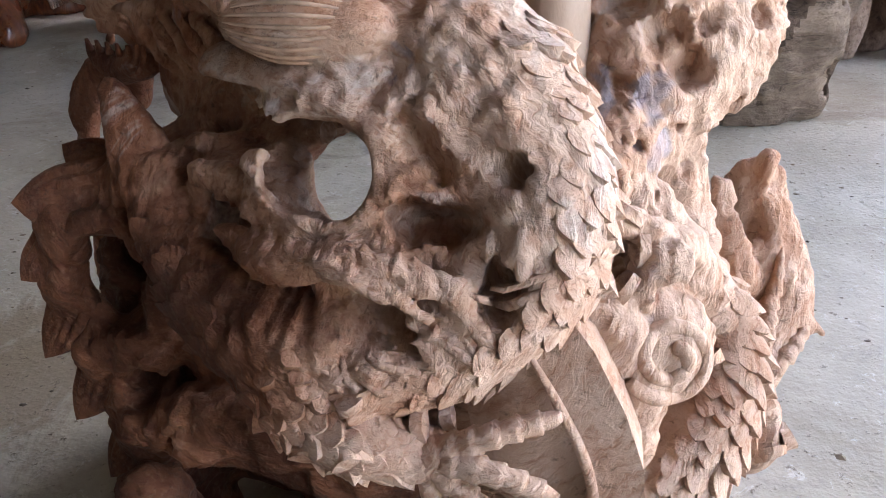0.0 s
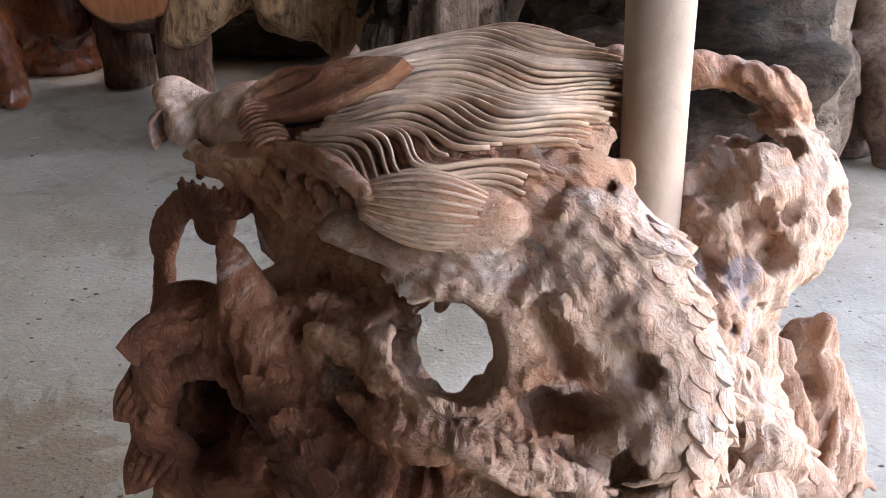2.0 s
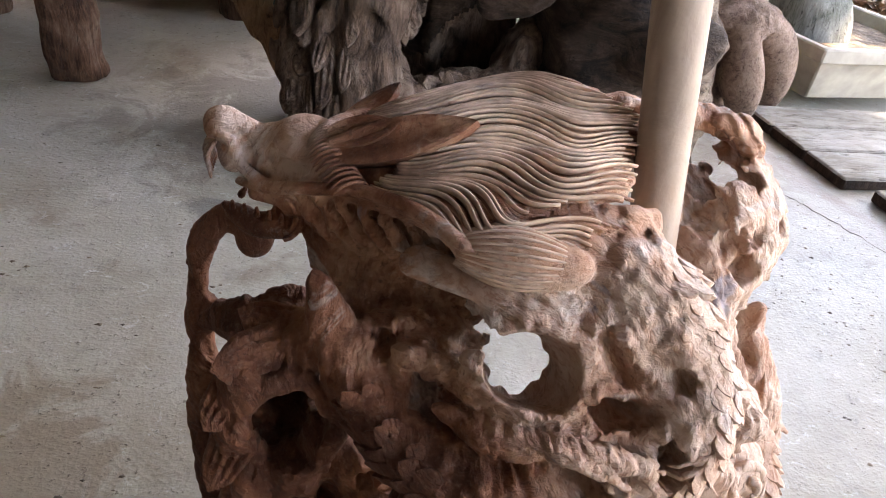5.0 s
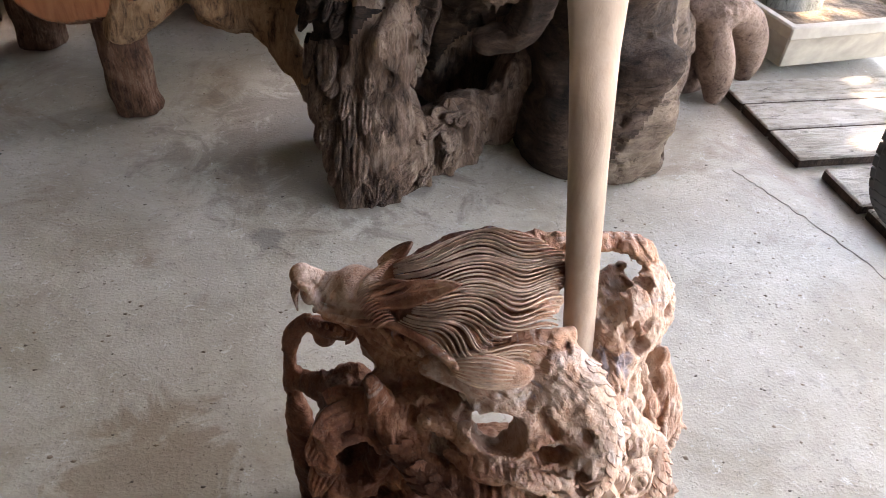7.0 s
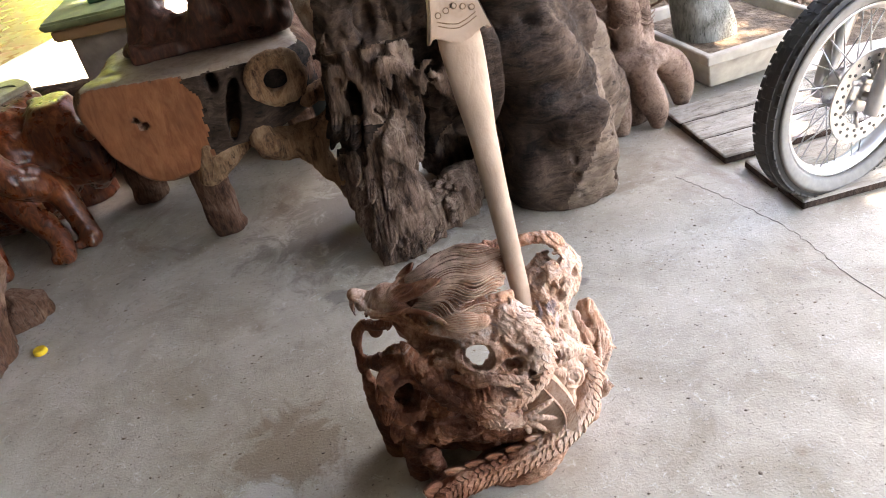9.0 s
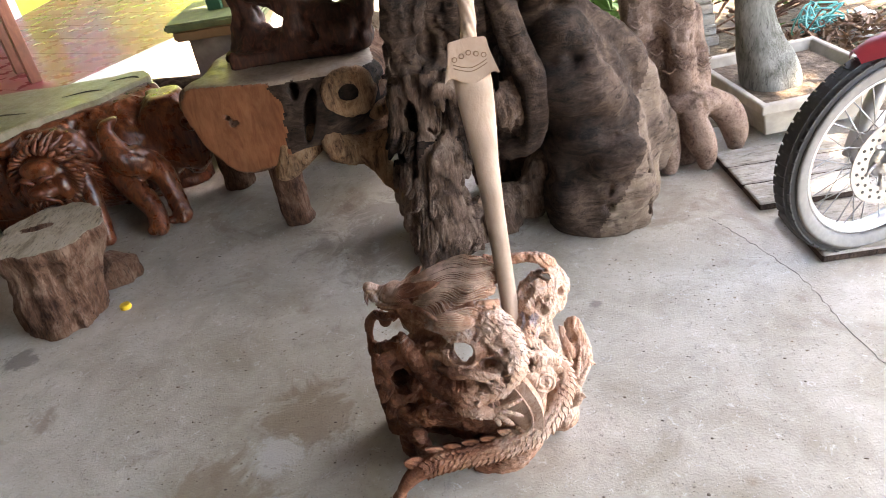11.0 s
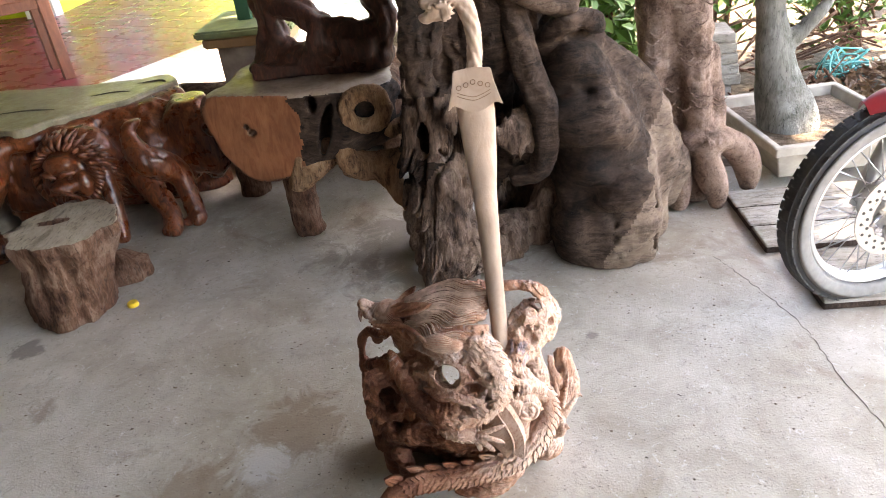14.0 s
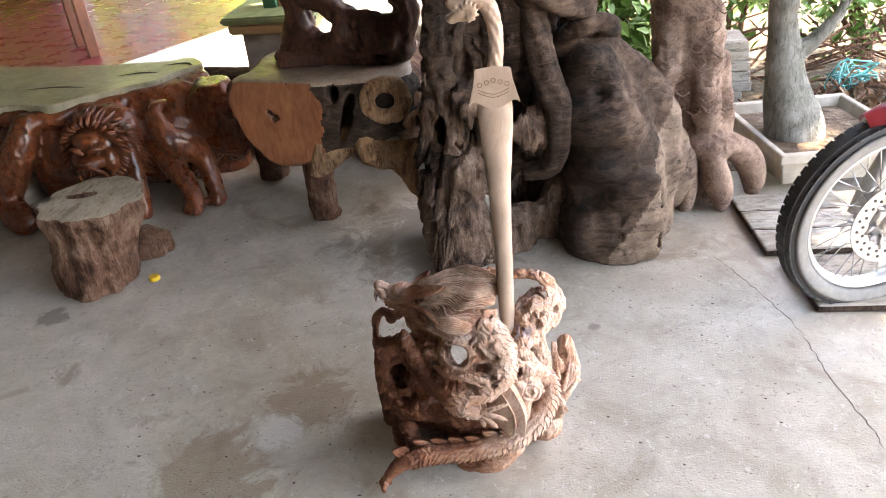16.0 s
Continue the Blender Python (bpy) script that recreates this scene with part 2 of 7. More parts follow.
M_RED = plain("faded_red_plastic", (0.42, 0.045, 0.055), 0.35, scale=12, vary=0.15)
M_PLANK = wood_rough("dry_plank", (0.22, 0.185, 0.15), (0.36, 0.32, 0.28), (0.46, 0.42, 0.37), 5, streak=(0.2, 1, 1))
M_BOARD = wood_rough("bleached_board", (0.30, 0.255, 0.21), (0.45, 0.40, 0.345), (0.56, 0.51, 0.46), 5, streak=(0.2, 1, 1))
M_BOARDEND = wood_rough("dark_end_grain", (0.03, 0.018, 0.013), (0.075, 0.046, 0.034), (0.14, 0.09, 0.07), 12)
M_POT = plain("weathered_cement", (0.36, 0.315, 0.265), 0.85, scale=14, vary=0.3, relief=0.003)
M_STATUE = wood_rough("clay_brown_carving", (0.10, 0.060, 0.045), (0.25, 0.165, 0.128), (0.36, 0.26, 0.21), 9, relief=0.006, streak=(1, 1, 1))
M_LIMEWALL = plain("lime_green_paint", (0.47, 0.55, 0.035), 0.55, scale=3, vary=0.08)
M_WHITE = plain("white_paint", (0.75, 0.76, 0.76), 0.5, scale=5, vary=0.05)
M_TILE = plain("white_glazed_tile", (0.74, 0.77, 0.78), 0.18, scale=6, vary=0.05)
M_MAROON = plain("maroon_glazed_tile", (0.21, 0.036, 0.046), 0.30, scale=6, vary=0.1, spec=0.10, relief=0.0004)
M_GREEN = plain("dark_green_paint", (0.03, 0.11, 0.06), 0.45, scale=10)
M_TEAL = plain("teal_plastic_net", (0.10, 0.42, 0.40), 0.5, scale=30)
M_BARREL = plain("teal_grey_plastic", (0.06, 0.10, 0.105), 0.4, scale=10)
M_YELLOW = plain("yellow_plastic", (0.72, 0.47, 0.03), 0.4, scale=60)
M_LEAF = leaf_green("green_leaves", (0.05, 0.13, 0.02), (0.16, 0.27, 0.06))
M_LITTER = leaf_green("dry_leaves", (0.12, 0.06, 0.035), (0.34, 0.22, 0.14))
M_GREYWALL = plain("grey_plaster", (0.10, 0.093, 0.085), 0.85, scale=4, vary=0.12)
M_ROOF = plain("roof_sheet", (0.08, 0.076, 0.072), 0.7, scale=4, vary=0.1)


# ---- building tools ----
def thing(name, label, category, group="", at=(0, 0, 0)):
    ob = new(name)
    ob.empty_display_size = 0.05
    ob.location = at
    return tagged(ob, label, category, group)


def mesh_ob(name, verts, faces, material, parent=None, label="", smooth=True):
    me = bpy.data.meshes.new(name)
    me.from_pydata([tuple(v) for v in verts] if not isinstance(verts, np.ndarray) else verts.tolist(), [], faces if isinstance(faces, list) else faces.tolist())
    me.polygons.foreach_set("use_smooth", [smooth] * len(me.polygons))
    me.materials.append(material)
    me.update()
    ob = new(name, me)
    if parent:
        ob.parent = parent
        ob.matrix_parent_inverse = Matrix.Translation(-Vector(parent.location)) if parent.type == "EMPTY" else Matrix()
    return tagged(ob, label)


def part(name, bm, material, parent=None, label="", smooth=False):
    me = bpy.data.meshes.new(name)
    bm.to_mesh(me)
    bm.free()
    me.polygons.foreach_set("use_smooth", [smooth] * len(me.polygons))
    me.materials.append(material)
    ob = new(name, me)
    if parent:
        ob.parent = parent
        ob.matrix_parent_inverse = Matrix.Translation(-Vector(parent.location)) if parent.type == "EMPTY" else Matrix()
    return tagged(ob, label)


def block(lo, hi, bevel=0.004, segments=1):
    """A bevelled box between two corners."""
    bm = bmesh.new()
    size = Vector(hi) - Vector(lo)
    bmesh.ops.create_cube(bm, size=1.0, matrix=Matrix.Translation((Vector(hi) + Vector(lo)) / 2) @ Matrix.Diagonal((*size, 1)))
    if bevel:
        bmesh.ops.bevel(bm, geom=bm.edges, offset=bevel, segments=segments, affect="EDGES")
    return bm


def smooth_path(points, steps=6):
    """Catmull-Rom through the points (any width)."""
    p = np.asarray(points, float)
    q = np.vstack([2 * p[0] - p[1], p, 2 * p[-1] - p[-2]])
    out = []
    for i in range(1, len(q) - 2):
        for u in np.linspace(0, 1, steps, endpoint=False):
            a, b, c, d = q[i - 1], q[i], q[i + 1], q[i + 2]
            out.append(0.5 * (2 * b + (c - a) * u + (2 * a - 5 * b + 4 * c - d) * u * u + (3 * b - a - 3 * c + d) * u**3))
    out.append(p[-1])
    return np.array(out)


def tube_mesh(path, radii, sides=8, squash=1.0, up=(0, 0, 1)):
    """Vertices and faces of a closed tube along a path."""
    path = np.asarray(path, float)
    n = len(path)
    radii = np.broadcast_to(np.asarray(radii, float), (n,))
    tan = np.gradient(path, axis=0)
    tan /= np.linalg.norm(tan, axis=1, keepdims=True) + 1e-12
    side = np.cross(tan, np.asarray(up, float))
    bad = np.linalg.norm(side, axis=1) < 1e-4
    side[bad] = np.cross(tan[bad], (1.0, 0.0, 0.0))
    side /= np.linalg.norm(side, axis=1, keepdims=True)
    top = np.cross(side, tan)
    ang = np.linspace(0, 2 * np.pi, sides, endpoint=False)
    ring = side[:, None] * np.cos(ang)[None, :, None] + top[:, None] * (np.sin(ang) * squash)[None, :, None]
    verts = (path[:, None] + ring * radii[:, None, None]).reshape(-1, 3)
    faces = [(i * sides + j, i * sides + (j + 1) % sides, (i + 1) * sides + (j + 1) % sides, (i + 1) * sides + j) for i in range(n - 1) for j in range(sides)]
    faces += [tuple(range(sides - 1, -1, -1)), tuple(range((n - 1) * sides, n * sides))]
    return verts, faces


class Heap:
    """Collects loose shells for one mesh."""

    def __init__(self):
        self.v, self.f, self.n = [], [], 0

    def add(self, verts, faces):
        self.v.append(np.asarray(verts, float))
        self.f += [tuple(i + self.n for i in f) for f in faces]
        self.n += len(verts)

    def mesh(self, name, material, parent=None, label="", smooth=True):
        return mesh_ob(name, np.vstack(self.v), self.f, material, parent, label, smooth)


LATTICE = np.random.RandomState(7).rand(32, 32, 32)


def value_noise(p):
    """Smooth noise from 0 to 1 at points (n, 3), one lattice cell a unit."""
    i = np.floor(p).astype(int)
    f = p - i
    f = f * f * (3 - 2 * f)
    out = 0
    for dx in (0, 1):
        for dy in (0, 1):
            for dz in (0, 1):
                w = (f[:, 0] if dx else 1 - f[:, 0]) * (f[:, 1] if dy else 1 - f[:, 1]) * (f[:, 2] if dz else 1 - f[:, 2])
                out = out + w * LATTICE[(i[:, 0] + dx) % 32, (i[:, 1] + dy) % 32, (i[:, 2] + dz) % 32]
    return out


def fbm(p, scale, octaves=4, gain=0.5):
    out, amp, total = 0, 1.0, 0.0
    for k in range(octaves):
        out = out + amp * value_noise(np.asarray(p) * scale * 2**k + 13.7 * k)
        total += amp
        amp *= gain
    return out / total - 0.5


def ridges(p, scale, octaves=4):
    out, amp, total = 0, 1.0, 0.0
    for k in range(octaves):
        out = out + amp * (1 - np.abs(2 * value_noise(np.asarray(p) * scale * 2**k + 5.3 * k) - 1))
        total += amp
        amp *= 0.55
    return out / total - 0.6


def fibres(p, scale, octaves=2):
    """Ridges that run round the knot hole of the carving."""
    dx, dz = p[:, 0] - 0.020, p[:, 2] - 0.273
    r = np.hypot(dx, dz) + 1e-6
    warped = r + 0.018 * fbm(p, 26, 3)
    return ridges(np.stack([warped * scale, 6 * dx / r, 6 * dz / r + 40 * p[:, 1]], 1), 1.0, octaves)


def wrap(rows, marks, up, clay=None):
    """Points on the skin of a tube; marks: length along it, degrees from `up`, lift."""
    path = smooth_path(rows, 12)
    pts, rad = path[:, :3], path[:, 3]
    run = np.concatenate([[0], np.cumsum(np.linalg.norm(np.diff(pts, axis=0), axis=1))])
    out = []
    for s, ang, lift in marks:
        i = min(max(int(np.searchsorted(run, s)), 1), len(run) - 2)
        t = Vector(pts[i + 1] - pts[i - 1]).normalized()
        s1 = t.cross(Vector(up)).normalized()
        n = s1 * math.sin(radians(ang)) + s1.cross(t) * math.cos(radians(ang))
        p = Vector(pts[i]) + n * rad[i]
        out.append(tuple((clay.land(p, n) or p if clay else p) + n * lift))
    return out


def scales(length, around, height):
    """A relief of overlapping scales for Clay.tube."""

    def relief(s, a):
        v = a / (2 * np.pi) * around
        col = np.floor(v)
        fv = v - col - 0.5
        t = s / length + 0.5 * (col % 2) + 2.0 * fv * fv
        return height * ((t - np.floor(t)) - 0.45) - height * 0.5 * (np.abs(fv) > 0.44)

    return relief


def folds(count, height, twist=0.0, wave=0.0, wavelength=0.05):
    """A relief of grooves that run along a tube."""

    def relief(s, a):
        return height * (np.abs(np.sin(count * a / 2 + twist * s + wave * np.sin(s * 2 * np.pi / wavelength))) - 0.6)

    return relief


def knuckles(length, height):
    """Sharp overlapping bands across a finger."""

    def relief(s, a):
        t = s / length + 0.12 * np.cos(a)
        return height * ((t - np.floor(t)) - 0.5)

    return relief


def rings(length, height):
    def relief(s, a):
        t = s / length + 0.15 * np.cos(a)
        return height * (np.abs(np.sin(np.pi * t)) - 0.6)

    return relief


class Clay:
    """A block of distance values that is modelled by adding and cutting, then meshed."""

    def __init__(self, lo, hi, step):
        self.lo, self.h = np.asarray(lo, float), step
        self.n = np.ceil((np.asarray(hi, float) - self.lo) / step).astype(int) + 1
        self.d = np.full(self.n, 1.0, np.float32)

    def window(self, lo, hi):
        a = np.clip(np.floor((np.asarray(lo) - self.lo) / self.h).astype(int), 0, self.n)
        b = np.clip(np.ceil((np.asarray(hi) - self.lo) / self.h).astype(int) + 1, 0, self.n)
        if (b <= a).any():
            return None, None
        ax = [(self.lo[i] + self.h * np.arange(a[i], b[i])).astype(np.float32) for i in range(3)]
        return tuple(slice(a[i], b[i]) for i in range(3)), np.stack(np.meshgrid(*ax, indexing="ij"), -1)

    def blend(self, where, d, k, cut):
        old = self.d[where]
        if cut:
            d, old = d, -old
        m = np.maximum(k - np.abs(old - d), 0) / k if k > 0 else 0
        res = np.minimum(old, d) - m * m * k * 0.25
        self.d[where] = -res if cut else res

    def ball(self, c, r, k=0.01, turn=(0, 0, 0), cut=False):
        r = np.broadcast_to(np.asarray(r, float), (3,))
        reach = r.max() + k + 2 * self.h
        where, p = self.window(np.asarray(c) - reach, np.asarray(c) + reach)
        if where is None:
            return
        q = p - np.asarray(c, np.float32)
        if any(turn):
            q = q @ np.array(Euler([radians(a) for a in turn]).to_matrix(), np.float32)
        k0 = np.linalg.norm(q / r.astype(np.float32), axis=-1)
        k1 = np.linalg.norm(q / (r * r).astype(np.float32), axis=-1)
        d = k0 * (k0 - 1) / (k1 + 1e-9)
        if cut:
            small = float(np.sort(r)[1])
            d = d + (0.9 * small * fbm(p.reshape(-1, 3), 0.55 / small, 4, 0.6)).reshape(d.shape).astype(np.float32)
        self.blend(where, d, k, cut)

    def box(self, c, half, k=0.01, turn=(0, 0, 0), rim=0.003, cut=False):
        half = np.asarray(half, float)
        reach = np.linalg.norm(half) + k + 2 * self.h
        where, p = self.window(np.asarray(c) - reach, np.asarray(c) + reach)
        if where is None:
            return
        q = p - np.asarray(c, np.float32)
        if any(turn):
            q = q @ np.array(Euler([radians(a) for a in turn]).to_matrix(), np.float32)
        e = np.abs(q) - (half - rim).astype(np.float32)
        self.blend(where, np.linalg.norm(np.maximum(e, 0), axis=-1) + np.minimum(e.max(-1), 0) - rim, k, cut)

    def tube(self, rows, k=0.01, relief=None, up=(0, -1, 0.4), steps=5, cut=False, squash=None):
        """rows: x, y, z, radius."""
        path = smooth_path(rows, steps)
        pts, rad = path[:, :3], path[:, 3]
        reach = rad.max() + k + 2 * self.h + 0.006
        where, p = self.window(pts.min(0) - reach, pts.max(0) + reach)
        if where is None:
            return
        best = np.full(p.shape[:3], 9.0, np.float32)
        along, angle = np.zeros_like(best), np.zeros_like(best)
        first = np.array([w.start for w in where])
        run = 0.0
        for a, b, ra, rb in zip(pts[:-1], pts[1:], rad[:-1], rad[1:]):
            ab = b - a
            length = np.linalg.norm(ab)
            if length < 1e-7:
                continue
            near = max(ra, rb) + k + 2 * self.h + 0.006
            i0 = np.maximum(np.floor((np.minimum(a, b) - near - self.lo) / self.h).astype(int) - first, 0)
            i1 = np.minimum(np.ceil((np.maximum(a, b) + near - self.lo) / self.h).astype(int) + 1 - first, best.shape)
            if (i1 <= i0).any():
                run += length
                continue
            box = tuple(slice(i0[i], i1[i]) for i in range(3))
            q = p[box]
            rel = q - a.astype(np.float32)
            u = np.clip(rel @ (ab / length**2).astype(np.float32), 0, 1)
            off = rel - u[..., None] * ab.astype(np.float32)
            size = (ra + u * (rb - ra)).astype(np.float32)
            if squash:
                t = ab / length
                nrm = np.asarray(squash[:3], float)
                nrm = nrm - t * (nrm @ t)
                nrm = (nrm / np.linalg.norm(nrm)).astype(np.float32)
                flat = off + (off @ nrm)[..., None] * nrm * np.float32(1 / squash[3] - 1)
                dist = (np.sqrt((flat * flat).sum(-1)) - size) * np.float32(max(squash[3], 0.35))
            else:
                dist = np.sqrt((off * off).sum(-1)) - size
            win = dist < best[box]
            best[box][win] = dist[win]
            if relief:
                t = ab / length
                s1 = np.cross(t, up)
                s1 /= np.linalg.norm(s1)
                s2 = np.cross(s1, t)
                along[box][win] = run + u[win] * length
                angle[box][win] = np.arctan2(off[win] @ s1.astype(np.float32), off[win] @ s2.astype(np.float32))
            run += length
        if relief:
            close = np.abs(best) < 0.02
            best[close] -= relief(along[close], angle[close])
        self.blend(where, best, k, cut)

    def rough(self, scale, depth, octaves=4, kind=fbm, stretch=(1, 1, 1)):
        """Wears the surface with noise, in a band round it."""
        idx = np.flatnonzero(np.abs(self.d.ravel()) < depth * 1.6 + 2 * self.h)
        ijk = np.stack(np.unravel_index(idx, self.d.shape), 1)
        p = (self.lo + ijk * self.h) * np.asarray(stretch)
        wear = kind(p, scale, octaves)
        self.d.ravel()[idx] += (depth * 2 * (wear - wear.mean())).astype(np.float32)

    def value(self, p):
        q = (np.asarray(p) - self.lo) / self.h
        i = np.clip(np.floor(q).astype(int), 0, self.n - 2)
        f = np.clip(q - i, 0, 1)
        out = 0.0
        for dx in (0, 1):
            for dy in (0, 1):
                for dz in (0, 1):
                    w = (f[0] if dx else 1 - f[0]) * (f[1] if dy else 1 - f[1]) * (f[2] if dz else 1 - f[2])
                    out += w * self.d[i[0] + dx, i[1] + dy, i[2] + dz]
        return out

    def land(self, p, n, reach=0.016):
        """The first point of the surface on the way from p + n * reach inwards."""
        p, n = Vector(p), Vector(n).normalized()
        u = reach
        while u > -reach:
            if self.value(p + n * u) < 0:
                return p + n * u
            u -= 0.0012
        return None

    def floor(self, z):
        k = np.arange(self.n[2]) * self.h + self.lo[2]
        self.d = np.maximum(self.d, (z - k)[None, None, :].astype(np.float32))

    def net(self):
        """Surface nets: one vertex in each cell that the surface crosses, one quad for each crossed edge."""
        d = self.d
        d[0], d[-1], d[:, 0], d[:, -1], d[:, :, 0], d[:, :, -1] = 1, 1, 1, 1, 1, 1
        ins = d < 0
        count = sum(ins[x : x + d.shape[0] - 1, y : y + d.shape[1] - 1, z : z + d.shape[2] - 1].astype(np.int8) for x in (0, 1) for y in (0, 1) for z in (0, 1))
        cells = np.stack(np.nonzero((count > 0) & (count < 8)), 1)
        ids = np.full(count.shape, -1, np.int32)
        ids[tuple(cells.T)] = np.arange(len(cells))
        corner = {(x, y, z): d[cells[:, 0] + x, cells[:, 1] + y, cells[:, 2] + z] for x in (0, 1) for y in (0, 1) for z in (0, 1)}
        total, hits = np.zeros((len(cells), 3)), np.zeros(len(cells))
        for a in corner:
            for axis in range(3):
                if a[axis]:
                    continue
                b = tuple(1 if i == axis else a[i] for i in range(3))
                da, db = corner[a], corner[b]
                cross = (da < 0) != (db < 0)
                u = np.where(cross, da / np.where(cross, da - db, 1), 0)
                pos = np.tile(np.array(a, float), (len(cells), 1))
                pos[:, axis] += u
                total[cross] += pos[cross]
                hits += cross
        verts = self.lo + self.h * (cells + total / hits[:, None])
        quads = []
        for axis in range(3):
            lo, hi = [slice(None)] * 3, [slice(None)] * 3
            lo[axis], hi[axis] = slice(0, -1), slice(1, None)
            e = np.stack(np.nonzero(ins[tuple(lo)] != ins[tuple(hi)]), 1)
            u, v = (axis + 1) % 3, (axis + 2) % 3
            e = e[(e[:, u] > 0) & (e[:, v] > 0) & (e[:, u] < d.shape[u] - 1) & (e[:, v] < d.shape[v] - 1)]
            q = []
            for su, sv in ((0, 0), (-1, 0), (-1, -1), (0, -1)):
                c = e.copy()
                c[:, u] += su
                c[:, v] += sv
                q.append(ids[tuple(c.T)])
            q = np.stack(q, 1)
            flip = ins[tuple(e.T)]
            q[~flip] = q[~flip][:, ::-1]
            quads.append(q)
        quads = np.vstack(quads)
        return verts, quads[(quads >= 0).all(1)]

    def mesh(self, name, material, parent=None, label="", extra=None, fine=None):
        verts, quads = self.net()
        if fine:
            nor = np.zeros_like(verts)
            a, b, c, e = (verts[quads[:, i]] for i in range(4))
            fn = np.cross(c - a, e - b)
            for i in range(4):
                np.add.at(nor, quads[:, i], fn)
            nor /= np.linalg.norm(nor, axis=1, keepdims=True) + 1e-12
            verts = verts + nor * fine(verts)[:, None]
        if extra and extra.n:
            faces = quads.tolist() + [tuple(i + len(verts) for i in f) for f in extra.f]
            return mesh_ob(name, np.vstack([verts, *extra.v]), faces, material, parent, label)
        return mesh_ob(name, verts, quads, material, parent, label)


# ---- structure ----
def poly_slab(outline, z0, z1, bevel=0.0):
    bm = bmesh.new()
    face = bm.faces.new([bm.verts.new((x, y, z0)) for x, y in outline])
    up = bmesh.ops.extrude_face_region(bm, geom=[face])
    bmesh.ops.translate(bm, verts=[v for v in up["geom"] if isinstance(v, bmesh.types.BMVert)], vec=(0, 0, z1 - z0))
    bmesh.ops.recalc_face_normals(bm, faces=bm.faces)
    if bevel:
        bmesh.ops.bevel(bm, geom=bm.edges, offset=bevel, segments=1, affect="EDGES")
    return bm


tagged(part("ground", poly_slab([(-300, -300), (300, -300), (300, 300), (-300, 300)], -0.3, -0.05), M_SOIL), "dry soil with leaf litter", "ground", kind="structure")
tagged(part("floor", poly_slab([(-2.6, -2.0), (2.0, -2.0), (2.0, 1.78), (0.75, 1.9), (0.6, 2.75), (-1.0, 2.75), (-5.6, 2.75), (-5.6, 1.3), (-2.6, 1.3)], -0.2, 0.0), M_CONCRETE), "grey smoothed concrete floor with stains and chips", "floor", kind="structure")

# unseen shed roof over the floor, and added walls that block light left and behind
tagged(part("ceiling", block((-6.0, -2.0, 2.45), (2.75, 2.9, 2.55), 0), M_ROOF), "unseen grey roof sheeting that shades the floor", "ceiling", kind="structure")
tagged(part("wall_unseen_south", block((-2.7, -1.9, -0.05), (1.65, -1.7, 2.45), 0), M_GREYWALL), "unseen grey plaster wall that blocks light", "wall", kind="structure")
tagged(part("wall_unseen_west", block((-2.7, -1.7, -0.05), (-2.5, 1.35, 2.45), 0), M_GREYWALL), "unseen grey plaster wall that blocks light", "wall", kind="structure")


# unseen board, wall and porch roof added to block sky light from the porch side
tagged(part("wall_unseen_board", block((-6.0, 2.9, 1.15), (0.3, 2.95, 3.0), 0), M_GREYWALL), "unseen grey board that blocks light in the gap between the roofs", "wall", kind="structure")
tagged(part("wall_unseen_far_west", block((-6.2, -2.0, -0.05), (-6.0, 9.5, 3.0), 0), M_GREYWALL), "unseen grey plaster wall that blocks light", "wall", kind="structure")
tagged(part("ceiling_porch", block((-9, 2.95, 2.9), (0.3, 9.5, 3.0), 0), M_ROOF), "unseen grey porch roof sheeting that cuts sky light", "ceiling", kind="structure")


# ---- the carving ----
MANE = [smooth_path(rows, 8) for rows in (
    [(-0.068, 0.600, 0.370), (-0.041, 0.604, 0.382), (0.020, 0.615, 0.396), (0.055, 0.606, 0.402), (0.090, 0.596, 0.393)],
    [(-0.070, 0.583, 0.371), (-0.030, 0.578, 0.385), (0.022, 0.575, 0.394), (0.062, 0.572, 0.393), (0.112, 0.577, 0.387)],
    [(-0.060, 0.560, 0.366), (-0.015, 0.550, 0.379), (0.030, 0.542, 0.379), (0.062, 0.545, 0.378), (0.100, 0.556, 0.372)],
    [(-0.055, 0.546, 0.357), (-0.022, 0.527, 0.366), (0.012, 0.511, 0.369), (0.045, 0.500, 0.370), (0.078, 0.491, 0.368)],
    [(-0.070, 0.541, 0.350), (-0.045, 0.513, 0.354), (-0.018, 0.483, 0.352), (0.012, 0.478, 0.353), (0.045, 0.474, 0.350)])]


def mane_point(w, u, lift):
    """A point of the mane: w from its back ridge to the fin edge, u from the brow to the tips."""
    u = min(max(u, 0.0), 1.0)
    sway = 0.060 * math.sin(math.pi * u) * math.sin(2 * math.pi * (1.5 * u + 0.35 * w))
    w = min(max(w + sway, 0.0), 1.0) * (len(MANE) - 1)
    i = min(int(w), len(MANE) - 2)
    f = w - i
    f = f * f * (3 - 2 * f) * 0.4 + 0.6 * f
    k = u * (len(MANE[0]) - 1)
    j = min(int(k), len(MANE[0]) - 2)
    a = Vector(MANE[i][j]).lerp(Vector(MANE[i][j + 1]), k - j)
    b = Vector(MANE[i + 1][j]).lerp(Vector(MANE[i + 1][j + 1]), k - j)
    return a.lerp(b, f) + Vector((0.0, -0.45, 0.89)) * (lift + 0.004 * math.sin(math.pi * f))


